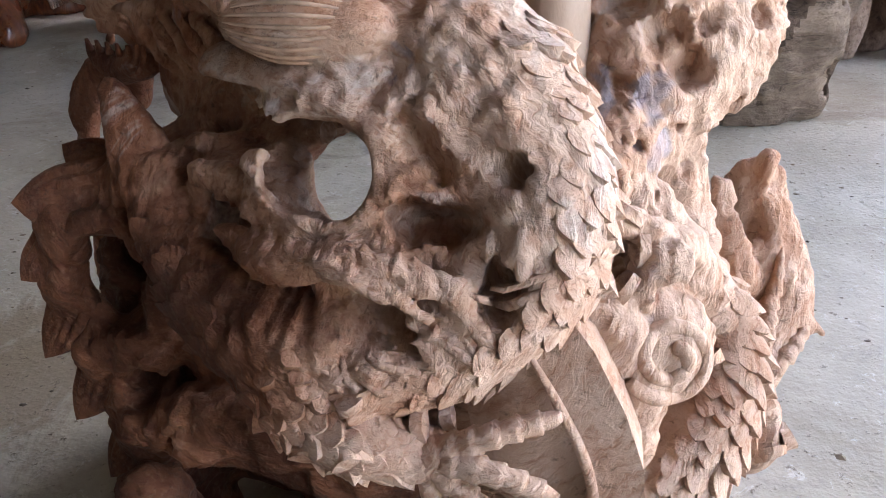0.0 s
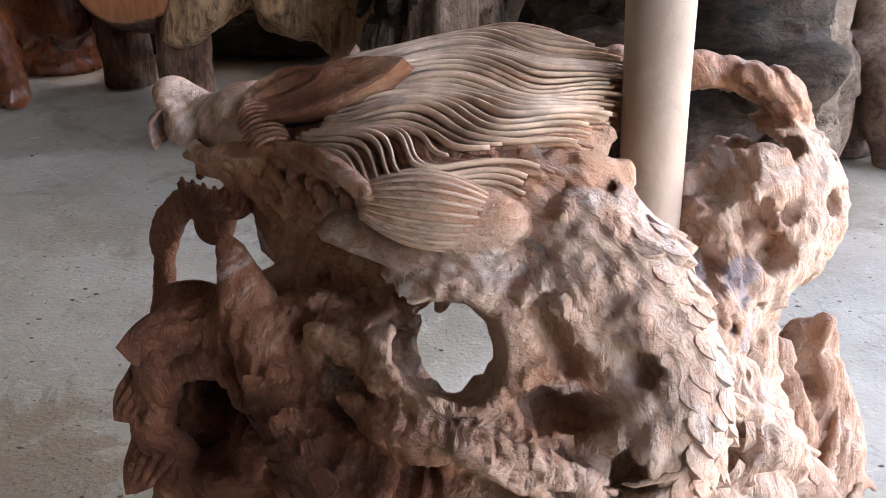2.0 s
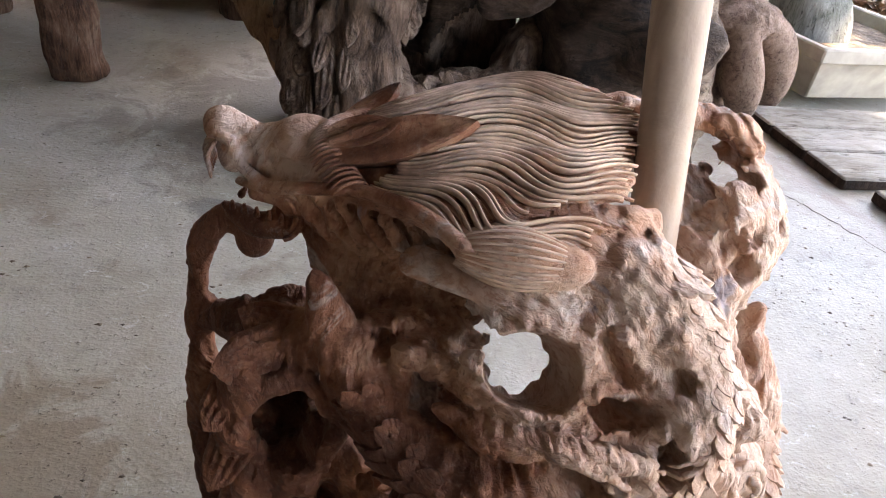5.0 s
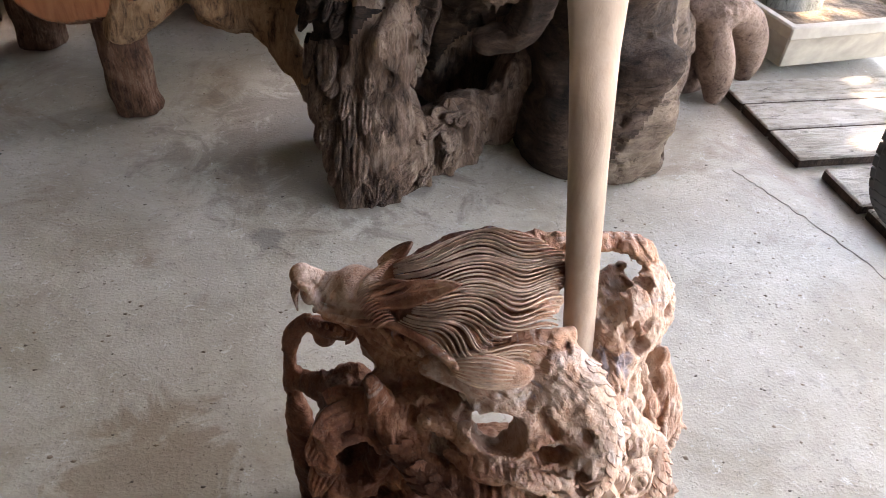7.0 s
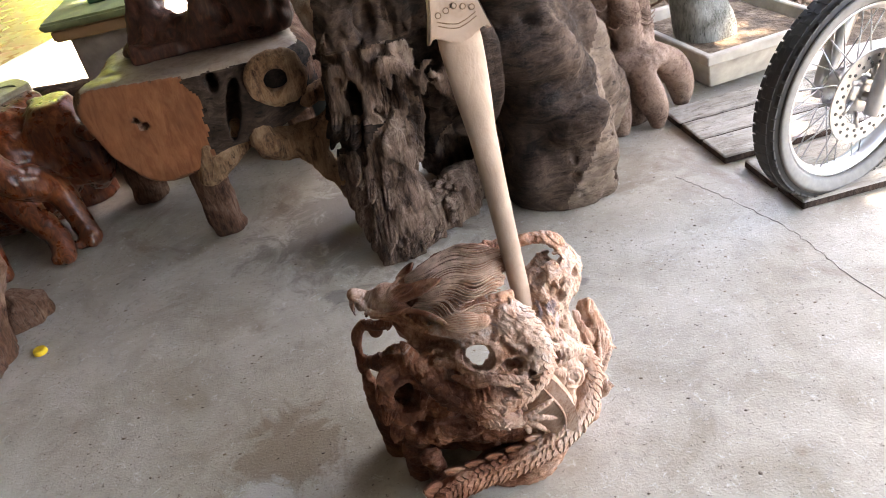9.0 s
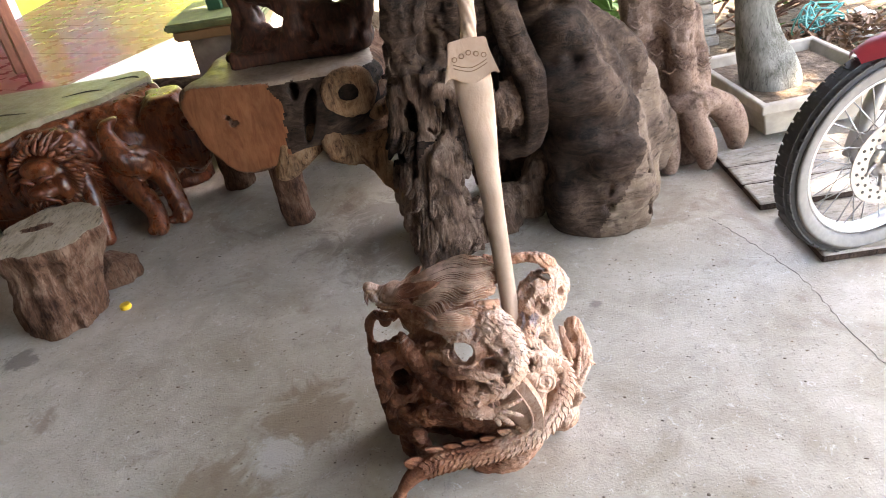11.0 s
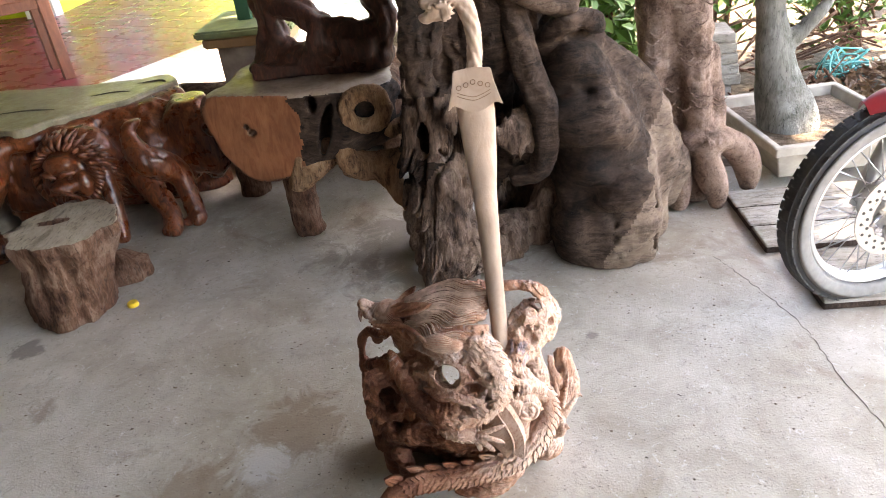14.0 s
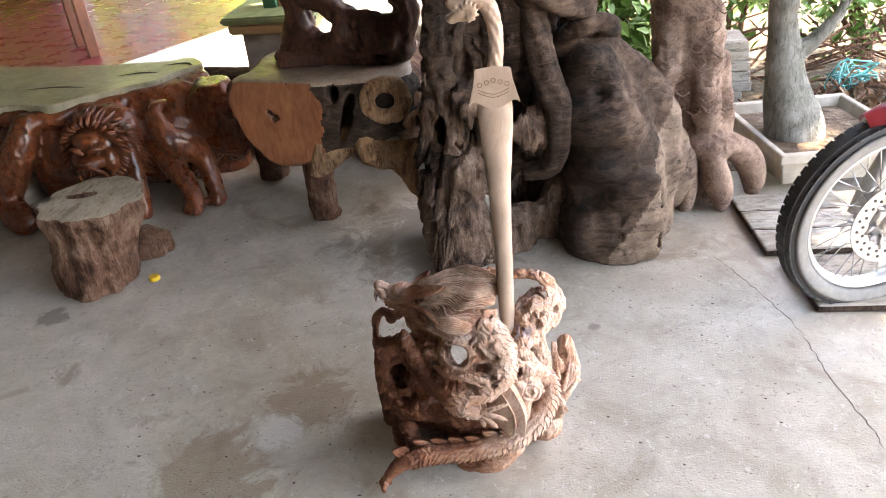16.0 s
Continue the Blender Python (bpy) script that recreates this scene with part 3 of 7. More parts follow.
def plate(heap, at, along, normal, length, width, lift=0.35, point=1.0):
    """One scale: a domed shield with a raised, blunt tip and a thick edge."""
    a = Vector(along).normalized()
    n = (Vector(normal) - a * a.dot(Vector(normal))).normalized()
    b = n.cross(a)
    outline = [(0.0, 0.30), (0.30, 0.49), (0.58, 0.48), (0.80, 0.32 * point), (0.94, 0.13 * point), (1.0, 0.0), (0.94, -0.13 * point), (0.80, -0.32 * point), (0.58, -0.48), (0.30, -0.49), (0.0, -0.30)]
    at = Vector(at)
    top = [at + a * (u * length) + b * (w * width) + n * (lift * length * u * 0.55 - w * w * width * 0.42) for u, w in outline]
    low = [p - n * (0.0045 + lift * length * 0.35 * u) for p, (u, w) in zip(top, outline)]
    mid = [at + a * (0.08 * length) + n * (width * 0.01), at + a * (0.45 * length) + n * (lift * length * 0.25 + width * 0.05), at + a * (0.80 * length) + n * (lift * length * 0.44 + width * 0.02)]
    verts = [tuple(p) for p in top + low + mid + top]
    k = len(outline)
    m0, m1, m2, t2 = 2 * k, 2 * k + 1, 2 * k + 2, 2 * k + 3
    faces = [(t2 + i, t2 + (i + 1) % k, k + (i + 1) % k, k + i) for i in range(k)]
    faces += [(m0, 0, k - 1), (m0, 1, 0), (m0, k - 1, k - 2), (m0, m1, 1), (m0, k - 2, m1), (m1, 2, 1), (m1, k - 2, k - 3), (m1, m2, 2), (m1, k - 3, m2)]
    faces += [(m2, i + 1, i) for i in range(2, k - 3)]
    heap.add(verts, faces)


def leaf_plate(heap, root, tip, normal, width, waves=4, curl=0.0, thick=0.004, deep=0.0018, lobes=0.0):
    """A pointed, fluted leaf with thickness."""
    r, t = Vector(root), Vector(tip)
    a = (t - r)
    length = a.length
    a.normalize()
    n = (Vector(normal) - a * a.dot(Vector(normal))).normalized()
    b = n.cross(a)
    nu, nv = 14, 17
    top = []
    for i in range(nu):
        u = i / (nu - 1)
        half = width * max(0.0, math.sin(math.pi * (0.16 + 0.84 * u)) ** 0.75) * (1 + lobes * math.sin(9.5 * u))
        for j in range(nv):
            v = -1 + 2 * j / (nv - 1)
            flute = deep * math.cos(v * math.pi * waves) * math.sin(math.pi * min(1, u + 0.15)) ** 0.5
            top.append(r + a * (u * length) + b * (v * half) + n * (flute + curl * u * u - 0.25 * half * v * v))
    low = [p - n * thick for p in top]
    k = nu * nv
    faces = []
    for i in range(nu - 1):
        for j in range(nv - 1):
            q = (i * nv + j, i * nv + j + 1, (i + 1) * nv + j + 1, (i + 1) * nv + j)
            faces += [q, tuple(k + x for x in q[::-1])]
        for j, flip in ((0, False), (nv - 1, True)):
            q = (2 * k + i * nv + j, 2 * k + (i + 1) * nv + j, k + (i + 1) * nv + j, k + i * nv + j)
            faces.append(q[::-1] if flip else q)
    heap.add([tuple(p) for p in top + low + top], faces)


def limb(heap, rows, relief=None, sides=22, steps=14, up=(0, -1, 0.35), squash=1.0):
    """A crisp tube with relief; rows: x, y, z, radius."""
    path = smooth_path(rows, steps)
    pts, rad = path[:, :3], np.maximum(path[:, 3], 0.0004)
    run = np.concatenate([[0], np.cumsum(np.linalg.norm(np.diff(pts, axis=0), axis=1))])
    tan = np.gradient(pts, axis=0)
    tan /= np.linalg.norm(tan, axis=1, keepdims=True) + 1e-12
    side = np.cross(tan, np.asarray(up, float))
    side /= np.linalg.norm(side, axis=1, keepdims=True) + 1e-9
    top = np.cross(side, tan)
    ang = np.linspace(-np.pi, np.pi, sides, endpoint=False)
    r = np.repeat(rad[:, None], sides, 1)
    if relief:
        r = r + relief(np.repeat(run[:, None], sides, 1), np.repeat(ang[None], len(pts), 0)) * np.minimum(1, rad / 0.004)[:, None]
    ring = side[:, None] * np.sin(ang)[None, :, None] + top[:, None] * (np.cos(ang) * squash)[None, :, None]
    verts = (pts[:, None] + ring * r[..., None]).reshape(-1, 3)
    n = len(pts)
    faces = [(i * sides + j, i * sides + (j + 1) % sides, (i + 1) * sides + (j + 1) % sides, (i + 1) * sides + j) for i in range(n - 1) for j in range(sides)]
    faces += [tuple(range(sides - 1, -1, -1)), tuple(range((n - 1) * sides, n * sides))]
    heap.add(verts, faces)


def scale_rows(heap, clay, rows, start, end, angles, length, width, up, step, seed, lift=0.35, grow=0.0, reach=0.016):
    """Scales on a tube, between two lengths along it, at angles from `up`."""
    path = smooth_path(rows, 12)
    pts, rad = path[:, :3], path[:, 3]
    run = np.concatenate([[0], np.cumsum(np.linalg.norm(np.diff(pts, axis=0), axis=1))])
    rnd = random.Random(seed)
    for j, ang in enumerate(angles):
        s = start + (0.5 * step if j % 2 else 0.0)
        while s < end:
            i = min(np.searchsorted(run, s), len(run) - 2)
            p, r = Vector(pts[i]), rad[i]
            t = Vector(pts[min(i + 3, len(pts) - 1)] - pts[max(i - 3, 0)]).normalized()
            s1 = t.cross(Vector(up)).normalized()
            s2 = s1.cross(t)
            a = radians(ang + rnd.uniform(-4, 4))
            n = s1 * math.sin(a) + s2 * math.cos(a)
            f = (1 + grow * (s - start) / (end - start)) * rnd.uniform(0.9, 1.1)
            base = clay.land(p + n * r, n, reach)
            tip = clay.land(p + n * r + t * (0.6 * length), n, reach)
            if base is None or tip is None:
                s += step * f
                continue
            plate(heap, base + n * 0.0008, (tip - base) / (0.6 * length) + n * 0.04, n, length * f, width * f, lift * rnd.uniform(0.8, 1.2))
            s += step * f


def carving():
    c = Clay((-0.215, 0.318, -0.012), (0.30, 0.665, 0.425), 0.0018)
    h = Heap()
    ridge = Heap()
    # root core and feet
    c.ball((0.06, 0.535, 0.060), (0.11, 0.075, 0.065), 0.02)
    c.ball((0.165, 0.500, 0.14), (0.040, 0.045, 0.085), 0.02)
    c.ball((0.105, 0.452, 0.13), (0.055, 0.028, 0.06), 0.02)
    c.ball((-0.120, 0.555, 0.13), (0.040, 0.045, 0.11), 0.02)
    c.tube([(0.03, 0.44, -0.005, 0.030), (0.075, 0.435, 0.01, 0.028), (0.12, 0.44, 0.05, 0.025)], 0.02)
    c.tube([(-0.09, 0.495, 0.21, 0.016), (-0.106, 0.492, 0.165, 0.020), (-0.116, 0.492, 0.12, 0.024), (-0.118, 0.50, 0.06, 0.026), (-0.115, 0.51, 0.0, 0.03)], 0.012)
    # bar below the loop, with the pale lump above it
    c.tube([(-0.104, 0.470, 0.128, 0.016), (-0.075, 0.468, 0.130, 0.022), (-0.040, 0.466, 0.132, 0.021), (0.005, 0.458, 0.124, 0.026), (0.05, 0.452, 0.112, 0.030), (0.10, 0.45, 0.10, 0.028)], 0.008, folds(5, 0.003, 20, 0.5, 0.05))
    c.tube([(-0.092, 0.515, 0.180, 0.014), (-0.078, 0.507, 0.160, 0.020), (-0.058, 0.497, 0.147, 0.018), (-0.036, 0.485, 0.140, 0.008)], 0.006)
    c.ball((-0.060, 0.475, 0.158), (0.006, 0.02, 0.004), 0.003, cut=True)
    c.ball((-0.098, 0.440, 0.098), (0.016, 0.016, 0.016), 0.006)
    c.tube([(-0.098, 0.446, 0.10, 0.012), (-0.092, 0.452, 0.06, 0.016), (-0.09, 0.46, 0.0, 0.02)], 0.01)
    c.ball((-0.104, 0.426, 0.094), (0.007, 0.012, 0.006), 0.003, cut=True)
    c.ball((-0.02, 0.436, 0.085), (0.06, 0.03, 0.018), 0.008, cut=True)
    # sloping plate of root inside the loop
    c.ball((0.050, 0.462, 0.292), (0.070, 0.030, 0.062), 0.015, (-38, 0, 0))
    c.ball((0.085, 0.466, 0.312), (0.036, 0.028, 0.046), 0.015, (-30, 0, 0))
    c.ball((-0.030, 0.492, 0.258), (0.050, 0.028, 0.034), 0.015, (-15, 0, -25))
    # bulge behind the sword
    c.ball((0.184, 0.588, 0.309), (0.044, 0.044, 0.042), 0.02)
    c.ball((0.198, 0.582, 0.310), (0.034, 0.038, 0.041), 0.02)
    c.ball((0.158, 0.552, 0.300), (0.032, 0.034, 0.044), 0.03)
    c.tube([(0.210, 0.606, 0.345, 0.014), (0.215, 0.596, 0.324, 0.023), (0.207, 0.588, 0.302, 0.024)], 0.012)
    c.ball((-0.035, 0.545, 0.075), (0.095, 0.040, 0.075), 0.02)
    c.tube([(0.172, 0.550, 0.330, 0.016), (0.170, 0.548, 0.300, 0.020), (0.155, 0.530, 0.275, 0.020)], 0.03)
    c.tube([(0.150, 0.530, 0.275, 0.024), (0.142, 0.502, 0.280, 0.019), (0.138, 0.480, 0.276, 0.012)], 0.010)
    c.tube([(0.124, 0.482, 0.300, 0.005), (0.134, 0.470, 0.292, 0.0055), (0.133, 0.456, 0.282, 0.0055), (0.140, 0.449, 0.272, 0.006), (0.158, 0.454, 0.260, 0.007), (0.172, 0.456, 0.251, 0.007), (0.182, 0.470, 0.238, 0.006)], 0.003)
    c.tube([(0.150, 0.49, 0.262, 0.014), (0.168, 0.475, 0.240, 0.016), (0.185, 0.478, 0.22, 0.017)], 0.01)
    # wall of rough wood between bulge and claw
    c.tube([(0.176, 0.550, 0.275, 0.016), (0.182, 0.538, 0.240, 0.018), (0.190, 0.530, 0.190, 0.024), (0.19, 0.52, 0.05, 0.045)], 0.010)
    # rim and hook over the hollow
    c.tube([(0.060, 0.612, 0.372, 0.014), (0.100, 0.610, 0.382, 0.013), (0.140, 0.603, 0.384, 0.013), (0.172, 0.606, 0.378, 0.012), (0.205, 0.612, 0.358, 0.014), (0.218, 0.606, 0.334, 0.015)], 0.008)
    c.tube([(0.172, 0.592, 0.386, 0.006), (0.188, 0.594, 0.380, 0.0095), (0.204, 0.598, 0.369, 0.009), (0.220, 0.604, 0.352, 0.0035), (0.224, 0.604, 0.345, 0.001)], 0.003, squash=(0.5, -0.5, 0.7, 0.6))
    c.ball((0.176, 0.590, 0.353), (0.032, 0.030, 0.015), 0.004, (18, 30, 0), cut=True)
    c.tube([(0.190, 0.555, 0.362, 0.008), (0.200, 0.585, 0.344, 0.0105), (0.208, 0.635, 0.322, 0.013), (0.215, 0.70, 0.295, 0.015)], 0.003, cut=True)
    for x, y, z, r in ((0.152, 0.565, 0.340, 0.014), (0.166, 0.555, 0.318, 0.012), (0.216, 0.555, 0.326, 0.009), (0.180, 0.540, 0.302, 0.011), (0.148, 0.53, 0.304, 0.005), (0.212, 0.550, 0.290, 0.006), (0.190, 0.548, 0.325, 0.006), (0.152, 0.51, 0.282, 0.006), (0.176, 0.53, 0.281, 0.005), (0.200, 0.545, 0.308, 0.005)):
        q = c.land((x, y, z), (0, -1, 0.25), 0.05) or Vector((x, y, z))
        c.ball(q, (1.25 * r, 1.6 * r, 1.1 * r), 0.003, cut=True)
    c.rough(20, 0.0060, 4)
    c.rough(60, 0.0032, 3, ridges, (1, 0.6, 1.6))
    # the body loop
    loop = [(0.052, 0.487, 0.338, 0.018), (0.076, 0.478, 0.330, 0.026), (0.100, 0.460, 0.308, 0.028), (0.108, 0.440, 0.280, 0.030), (0.099, 0.427, 0.254, 0.030), (0.075, 0.420, 0.235, 0.028), (0.045, 0.414, 0.224, 0.026), (0.014, 0.416, 0.218, 0.026), (-0.018, 0.436, 0.222, 0.025), (-0.048, 0.462, 0.233, 0.023), (-0.071, 0.487, 0.252, 0.017), (-0.087, 0.505, 0.282, 0.012), (-0.093, 0.509, 0.302, 0.006)]
    c.tube(loop, 0.009, up=(0, -1, 0.3))
    # left pillar
    c.tube([(-0.096, 0.510, 0.308, 0.005), (-0.090, 0.506, 0.292, 0.0095), (-0.083, 0.500, 0.262, 0.0125), (-0.073, 0.490, 0.236, 0.0125), (-0.058, 0.478, 0.212, 0.012)], 0.007, folds(3, 0.002))
    # post under the chin
    c.tube([(-0.130, 0.603, 0.284, 0.008), (-0.152, 0.612, 0.286, 0.0095), (-0.170, 0.614, 0.272, 0.0095), (-0.177, 0.610, 0.245, 0.0085), (-0.178, 0.605, 0.205, 0.0095), (-0.175, 0.597, 0.15, 0.014), (-0.170, 0.590, 0.10, 0.018), (-0.160, 0.58, 0.05, 0.022), (-0.155, 0.575, 0.0, 0.026)], 0.006)
    c.tube([(-0.174, 0.604, 0.208, 0.010), (-0.150, 0.580, 0.222, 0.016), (-0.120, 0.560, 0.22, 0.026)], 0.01)
    # serrated leaf crest down the side
    for tip, root, wide, nrm in (((-0.143, 0.530, 0.268), (-0.096, 0.514, 0.262), 0.017, (0.1, -0.55, 0.8)), ((-0.156, 0.494, 0.252), (-0.092, 0.508, 0.258), 0.023, (-0.1, -0.75, 0.6)), ((-0.160, 0.487, 0.210), (-0.138, 0.500, 0.238), 0.017, (-0.3, -0.85, 0.3)), ((-0.159, 0.482, 0.162), (-0.142, 0.494, 0.205), 0.016, (-0.4, -0.9, 0.1)), ((-0.153, 0.480, 0.118), (-0.134, 0.490, 0.162), 0.017, (-0.4, -0.9, 0.1)), ((-0.142, 0.476, 0.075), (-0.116, 0.484, 0.125), 0.018, (-0.4, -0.9, 0.1))):
        leaf_plate(h, root, tip, nrm, wide, 5, 0.003, 0.007, 0.0016, 0.10)
        c.tube([(*root, 0.014), (*(np.array(root) * 0.6 + np.array(tip) * 0.4 + np.array((0, 0.008, -0.006))), 0.008)], 0.006)
    c.tube([(-0.112 + 0.027 * math.cos(a), 0.492 - 0.004 * math.cos(a), 0.207 + 0.036 * math.sin(a), 0.009) for a in np.linspace(0, 2 * math.pi, 13)], 0.007)
    c.ball((-0.112, 0.505, 0.207), (0.021, 0.075, 0.030), 0.004, (0, 12, 0), cut=True)
    c.ball((-0.114, 0.580, 0.200), (0.032, 0.018, 0.050), 0.010)
    c.tube([(-0.100, 0.505, 0.172, 0.012), (-0.092, 0.496, 0.192, 0.010), (-0.094, 0.500, 0.206, 0.004)], 0.004)
    c.ball((-0.106, 0.470, 0.146), (0.011, 0.03, 0.014), 0.005, (0, -20, 0), cut=True)
    c.ball((-0.083, 0.448, 0.132), (0.006, 0.012, 0.005), 0.004, cut=True)
    # cheek wall below the fin edge, folded
    c.ball((-0.092, 0.588, 0.311), (0.042, 0.015, 0.024), 0.008, (12, 8, -24))
    c.ball((-0.046, 0.560, 0.306), (0.055, 0.014, 0.034), 0.008, (14, 6, -36))
    c.ball((0.010, 0.524, 0.314), (0.050, 0.024, 0.028), 0.010, (0, 0, -25))
    c.ball((-0.030, 0.540, 0.290), (0.055, 0.020, 0.026), 0.010, (0, 8, -32))
    c.ball((-0.066, 0.566, 0.286), (0.040, 0.018, 0.036), 0.010, (0, 14, -30))
    c.ball((-0.060, 0.545, 0.245), (0.045, 0.020, 0.040), 0.012)
    for i in range(9):
        x0 = -0.112 + 0.0135 * i
        y0 = 0.571 - 0.0088 * i
        c.tube([(x0, y0, 0.334, 0.002), (x0 + 0.013, y0 - 0.006, 0.318, 0.0040), (x0 + 0.030, y0 - 0.013, 0.303, 0.0034), (x0 + 0.040, y0 - 0.018, 0.297, 0.001)], 0.0015)
    for w in (0.06, 0.22, 0.4, 0.58, 0.76, 0.92):
        size = 0.013 if w < 0.7 else 0.010 if w < 0.8 else 0.006
        c.tube([(*mane_point(w, u, -0.0055 - size), size) for u in (0, 0.2, 0.4, 0.6, 0.8, 0.94)], 0.008)
    c.tube([(0.036, 0.496, 0.358, 0.007), (0.07, 0.497, 0.359, 0.009), (0.094, 0.504, 0.356, 0.006)], 0.006)
    # slit between the locks at the tips
    c.tube([(0.030, 0.522, 0.374, 0.001), (0.050, 0.514, 0.374, 0.0065), (0.072, 0.517, 0.373, 0.007), (0.105, 0.528, 0.372, 0.009)], 0.003, cut=True)
    # ears
    leaf_plate(h, (-0.090, 0.556, 0.366), (-0.009, 0.538, 0.397), (0.10, -0.72, 0.68), 0.0125, 1.0, 0.004, 0.012, -0.0035)
    leaf_plate(h, (-0.092, 0.564, 0.372), (-0.051, 0.553, 0.387), (0.10, -0.72, 0.68), 0.0090, 1.0, 0.003, 0.009, -0.003)
    leaf_plate(h, (-0.080, 0.610, 0.366), (-0.045, 0.616, 0.388), (-0.2, -0.4, 0.9), 0.008, 1.0, 0.002, 0.006, 0.001)
    # claw block
    c.tube([(0.240, 0.578, 0.224, 0.014), (0.244, 0.572, 0.205, 0.020), (0.250, 0.556, 0.182, 0.023), (0.250, 0.538, 0.162, 0.022), (0.236, 0.518, 0.142, 0.019), (0.215, 0.512, 0.105, 0.020), (0.19, 0.51, 0.05, 0.03)], 0.008)
    c.tube([(0.216, 0.560, 0.232, 0.006), (0.219, 0.550, 0.215, 0.009), (0.226, 0.535, 0.185, 0.012)], 0.006)
    c.ball((0.240, 0.570, 0.240), (0.013, 0.012, 0.012), 0.003, cut=True)
    c.ball((0.232, 0.552, 0.212), (0.011, 0.012, 0.012), 0.004, cut=True)
    c.ball((0.242, 0.568, 0.236), (0.004, 0.008, 0.011), 0.002)
    c.tube([(0.256, 0.532, 0.166, 0.010), (0.266, 0.526, 0.162, 0.006), (0.273, 0.523, 0.159, 0.002)], 0.004)
    # small foot below the claw
    c.tube([(0.222, 0.472, 0.155, 0.008), (0.226, 0.462, 0.135, 0.011), (0.222, 0.466, 0.116, 0.009), (0.205, 0.480, 0.105, 0.014)], 0.004)
    # shoulder behind the ribbon, and the curled boss
    c.ball((0.120, 0.430, 0.180), (0.040, 0.022, 0.055), 0.010, (0, -20, 0))
    c.tube([(0.122, 0.440, 0.246, 0.010), (0.142, 0.432, 0.225, 0.012), (0.152, 0.426, 0.190, 0.013), (0.146, 0.422, 0.165, 0.014), (0.132, 0.43, 0.12, 0.016)], 0.006)
    c.ball((0.160, 0.442, 0.246), (0.013, 0.012, 0.016), 0.004)
    panel = [(0.116, 0.252), (0.129, 0.236), (0.142, 0.212), (0.150, 0.190), (0.152, 0.170), (0.148, 0.140), (0.130, 0.150), (0.131, 0.180), (0.122, 0.207), (0.103, 0.233)]
    bulge = (0, 0.002, 0.003, 0.004, 0.004, 0.002, -0.002, -0.002, -0.001, 0)
    face = [(x, 0.384 + (z - 0.165) * 0.30 - e, z) for (x, z), e in zip(panel, bulge)]
    back = [(x + 0.004, y + 0.030, z - 0.004) for x, y, z in face]
    k = len(panel)
    h.add(face + back + face, [tuple(range(k)), *[(2 * k + i, k + i, k + (i + 1) % k, 2 * k + (i + 1) % k) for i in range(k)]])
    leaf_plate(h, (0.102, 0.408, 0.232), (0.118, 0.396, 0.125), (-0.25, -0.95, 0.15), 0.032, 0.5, 0.0, 0.006, 0.003)
    limb(h, [(0.103, 0.404, 0.236, 0.001), (0.116, 0.396, 0.214, 0.0022), (0.127, 0.388, 0.192, 0.0024), (0.1315, 0.385, 0.168, 0.0022), (0.129, 0.386, 0.14, 0.001)], None, 10, 8)
    c.ball((0.163, 0.440, 0.238), (0.010, 0.026, 0.012), 0.004, (0, 15, 0), cut=True)
    c.ball((0.162, 0.446, 0.207), (0.026, 0.024, 0.028), 0.006)
    # forearm and fingers
    arm = [(-0.004, 0.412, 0.212, 0.014), (0.010, 0.402, 0.204, 0.0165), (0.032, 0.394, 0.198, 0.0165), (0.054, 0.391, 0.194, 0.014), (0.066, 0.390, 0.191, 0.012)]
    c.tube(arm, 0.004)
    for tip, bend in (((0.118, 0.392, 0.214), 0.004), ((0.116, 0.376, 0.186), 0.006), ((0.096, 0.376, 0.166), 0.004), ((0.070, 0.384, 0.160), 0.004)):
        t = np.array(tip)
        b = np.array((0.062, 0.387, 0.195))
        m = (t + b) / 2 + np.array((0, -0.004, bend))
        limb(h, [(*b, 0.0066), (*m, 0.0052), (*(m * 0.3 + t * 0.7), 0.0042), (*t, 0.001)], knuckles(0.0085, 0.0016), 18, 18)
    # hollows of the plate and its pale lip
    c.ball((0.067, 0.428, 0.281), (0.022, 0.030, 0.012), 0.003, (-30, 8, 0), cut=True)
    c.ball((0.092, 0.402, 0.263), (0.0080, 0.024, 0.011), 0.003, (0, 10, 0), cut=True)
    c.ball((0.080, 0.405, 0.272), (0.010, 0.010, 0.005), 0.003, (0, 12, 0), cut=True)
    c.ball((0.061, 0.440, 0.308), (0.0075, 0.014, 0.016), 0.004, (-35, -25, 0), cut=True)
    c.ball((0.098, 0.428, 0.300), (0.011, 0.005, 0.006), 0.005, (-35, 25, 0), cut=True)
    c.ball((0.040, 0.402, 0.250), (0.030, 0.022, 0.010), 0.003, (0, 24, 0), cut=True)
    c.ball((-0.006, 0.490, 0.302), (0.038, 0.038, 0.014), 0.006, (0, -10, 0), cut=True)
    c.tube([(-0.066, 0.486, 0.290, 0.007), (-0.046, 0.474, 0.288, 0.010), (-0.022, 0.470, 0.292, 0.010), (0.002, 0.468, 0.302, 0.009)], 0.004, cut=True)
    for x, y, z, r in ((-0.033, 0.465, 0.266, 0.009), (-0.044, 0.480, 0.288, 0.009), (-0.056, 0.490, 0.276, 0.007), (-0.004, 0.468, 0.284, 0.012), (-0.016, 0.474, 0.292, 0.009)):
        c.ball((x, y, z), (r, r * 1.6, r * 0.85), 0.004, cut=True)
    c.tube([(-0.050, 0.480, 0.276, 0.004), (-0.042, 0.474, 0.279, 0.006), (-0.034, 0.470, 0.277, 0.006), (-0.024, 0.466, 0.280, 0.006), (-0.016, 0.462, 0.272, 0.006)], 0.003)
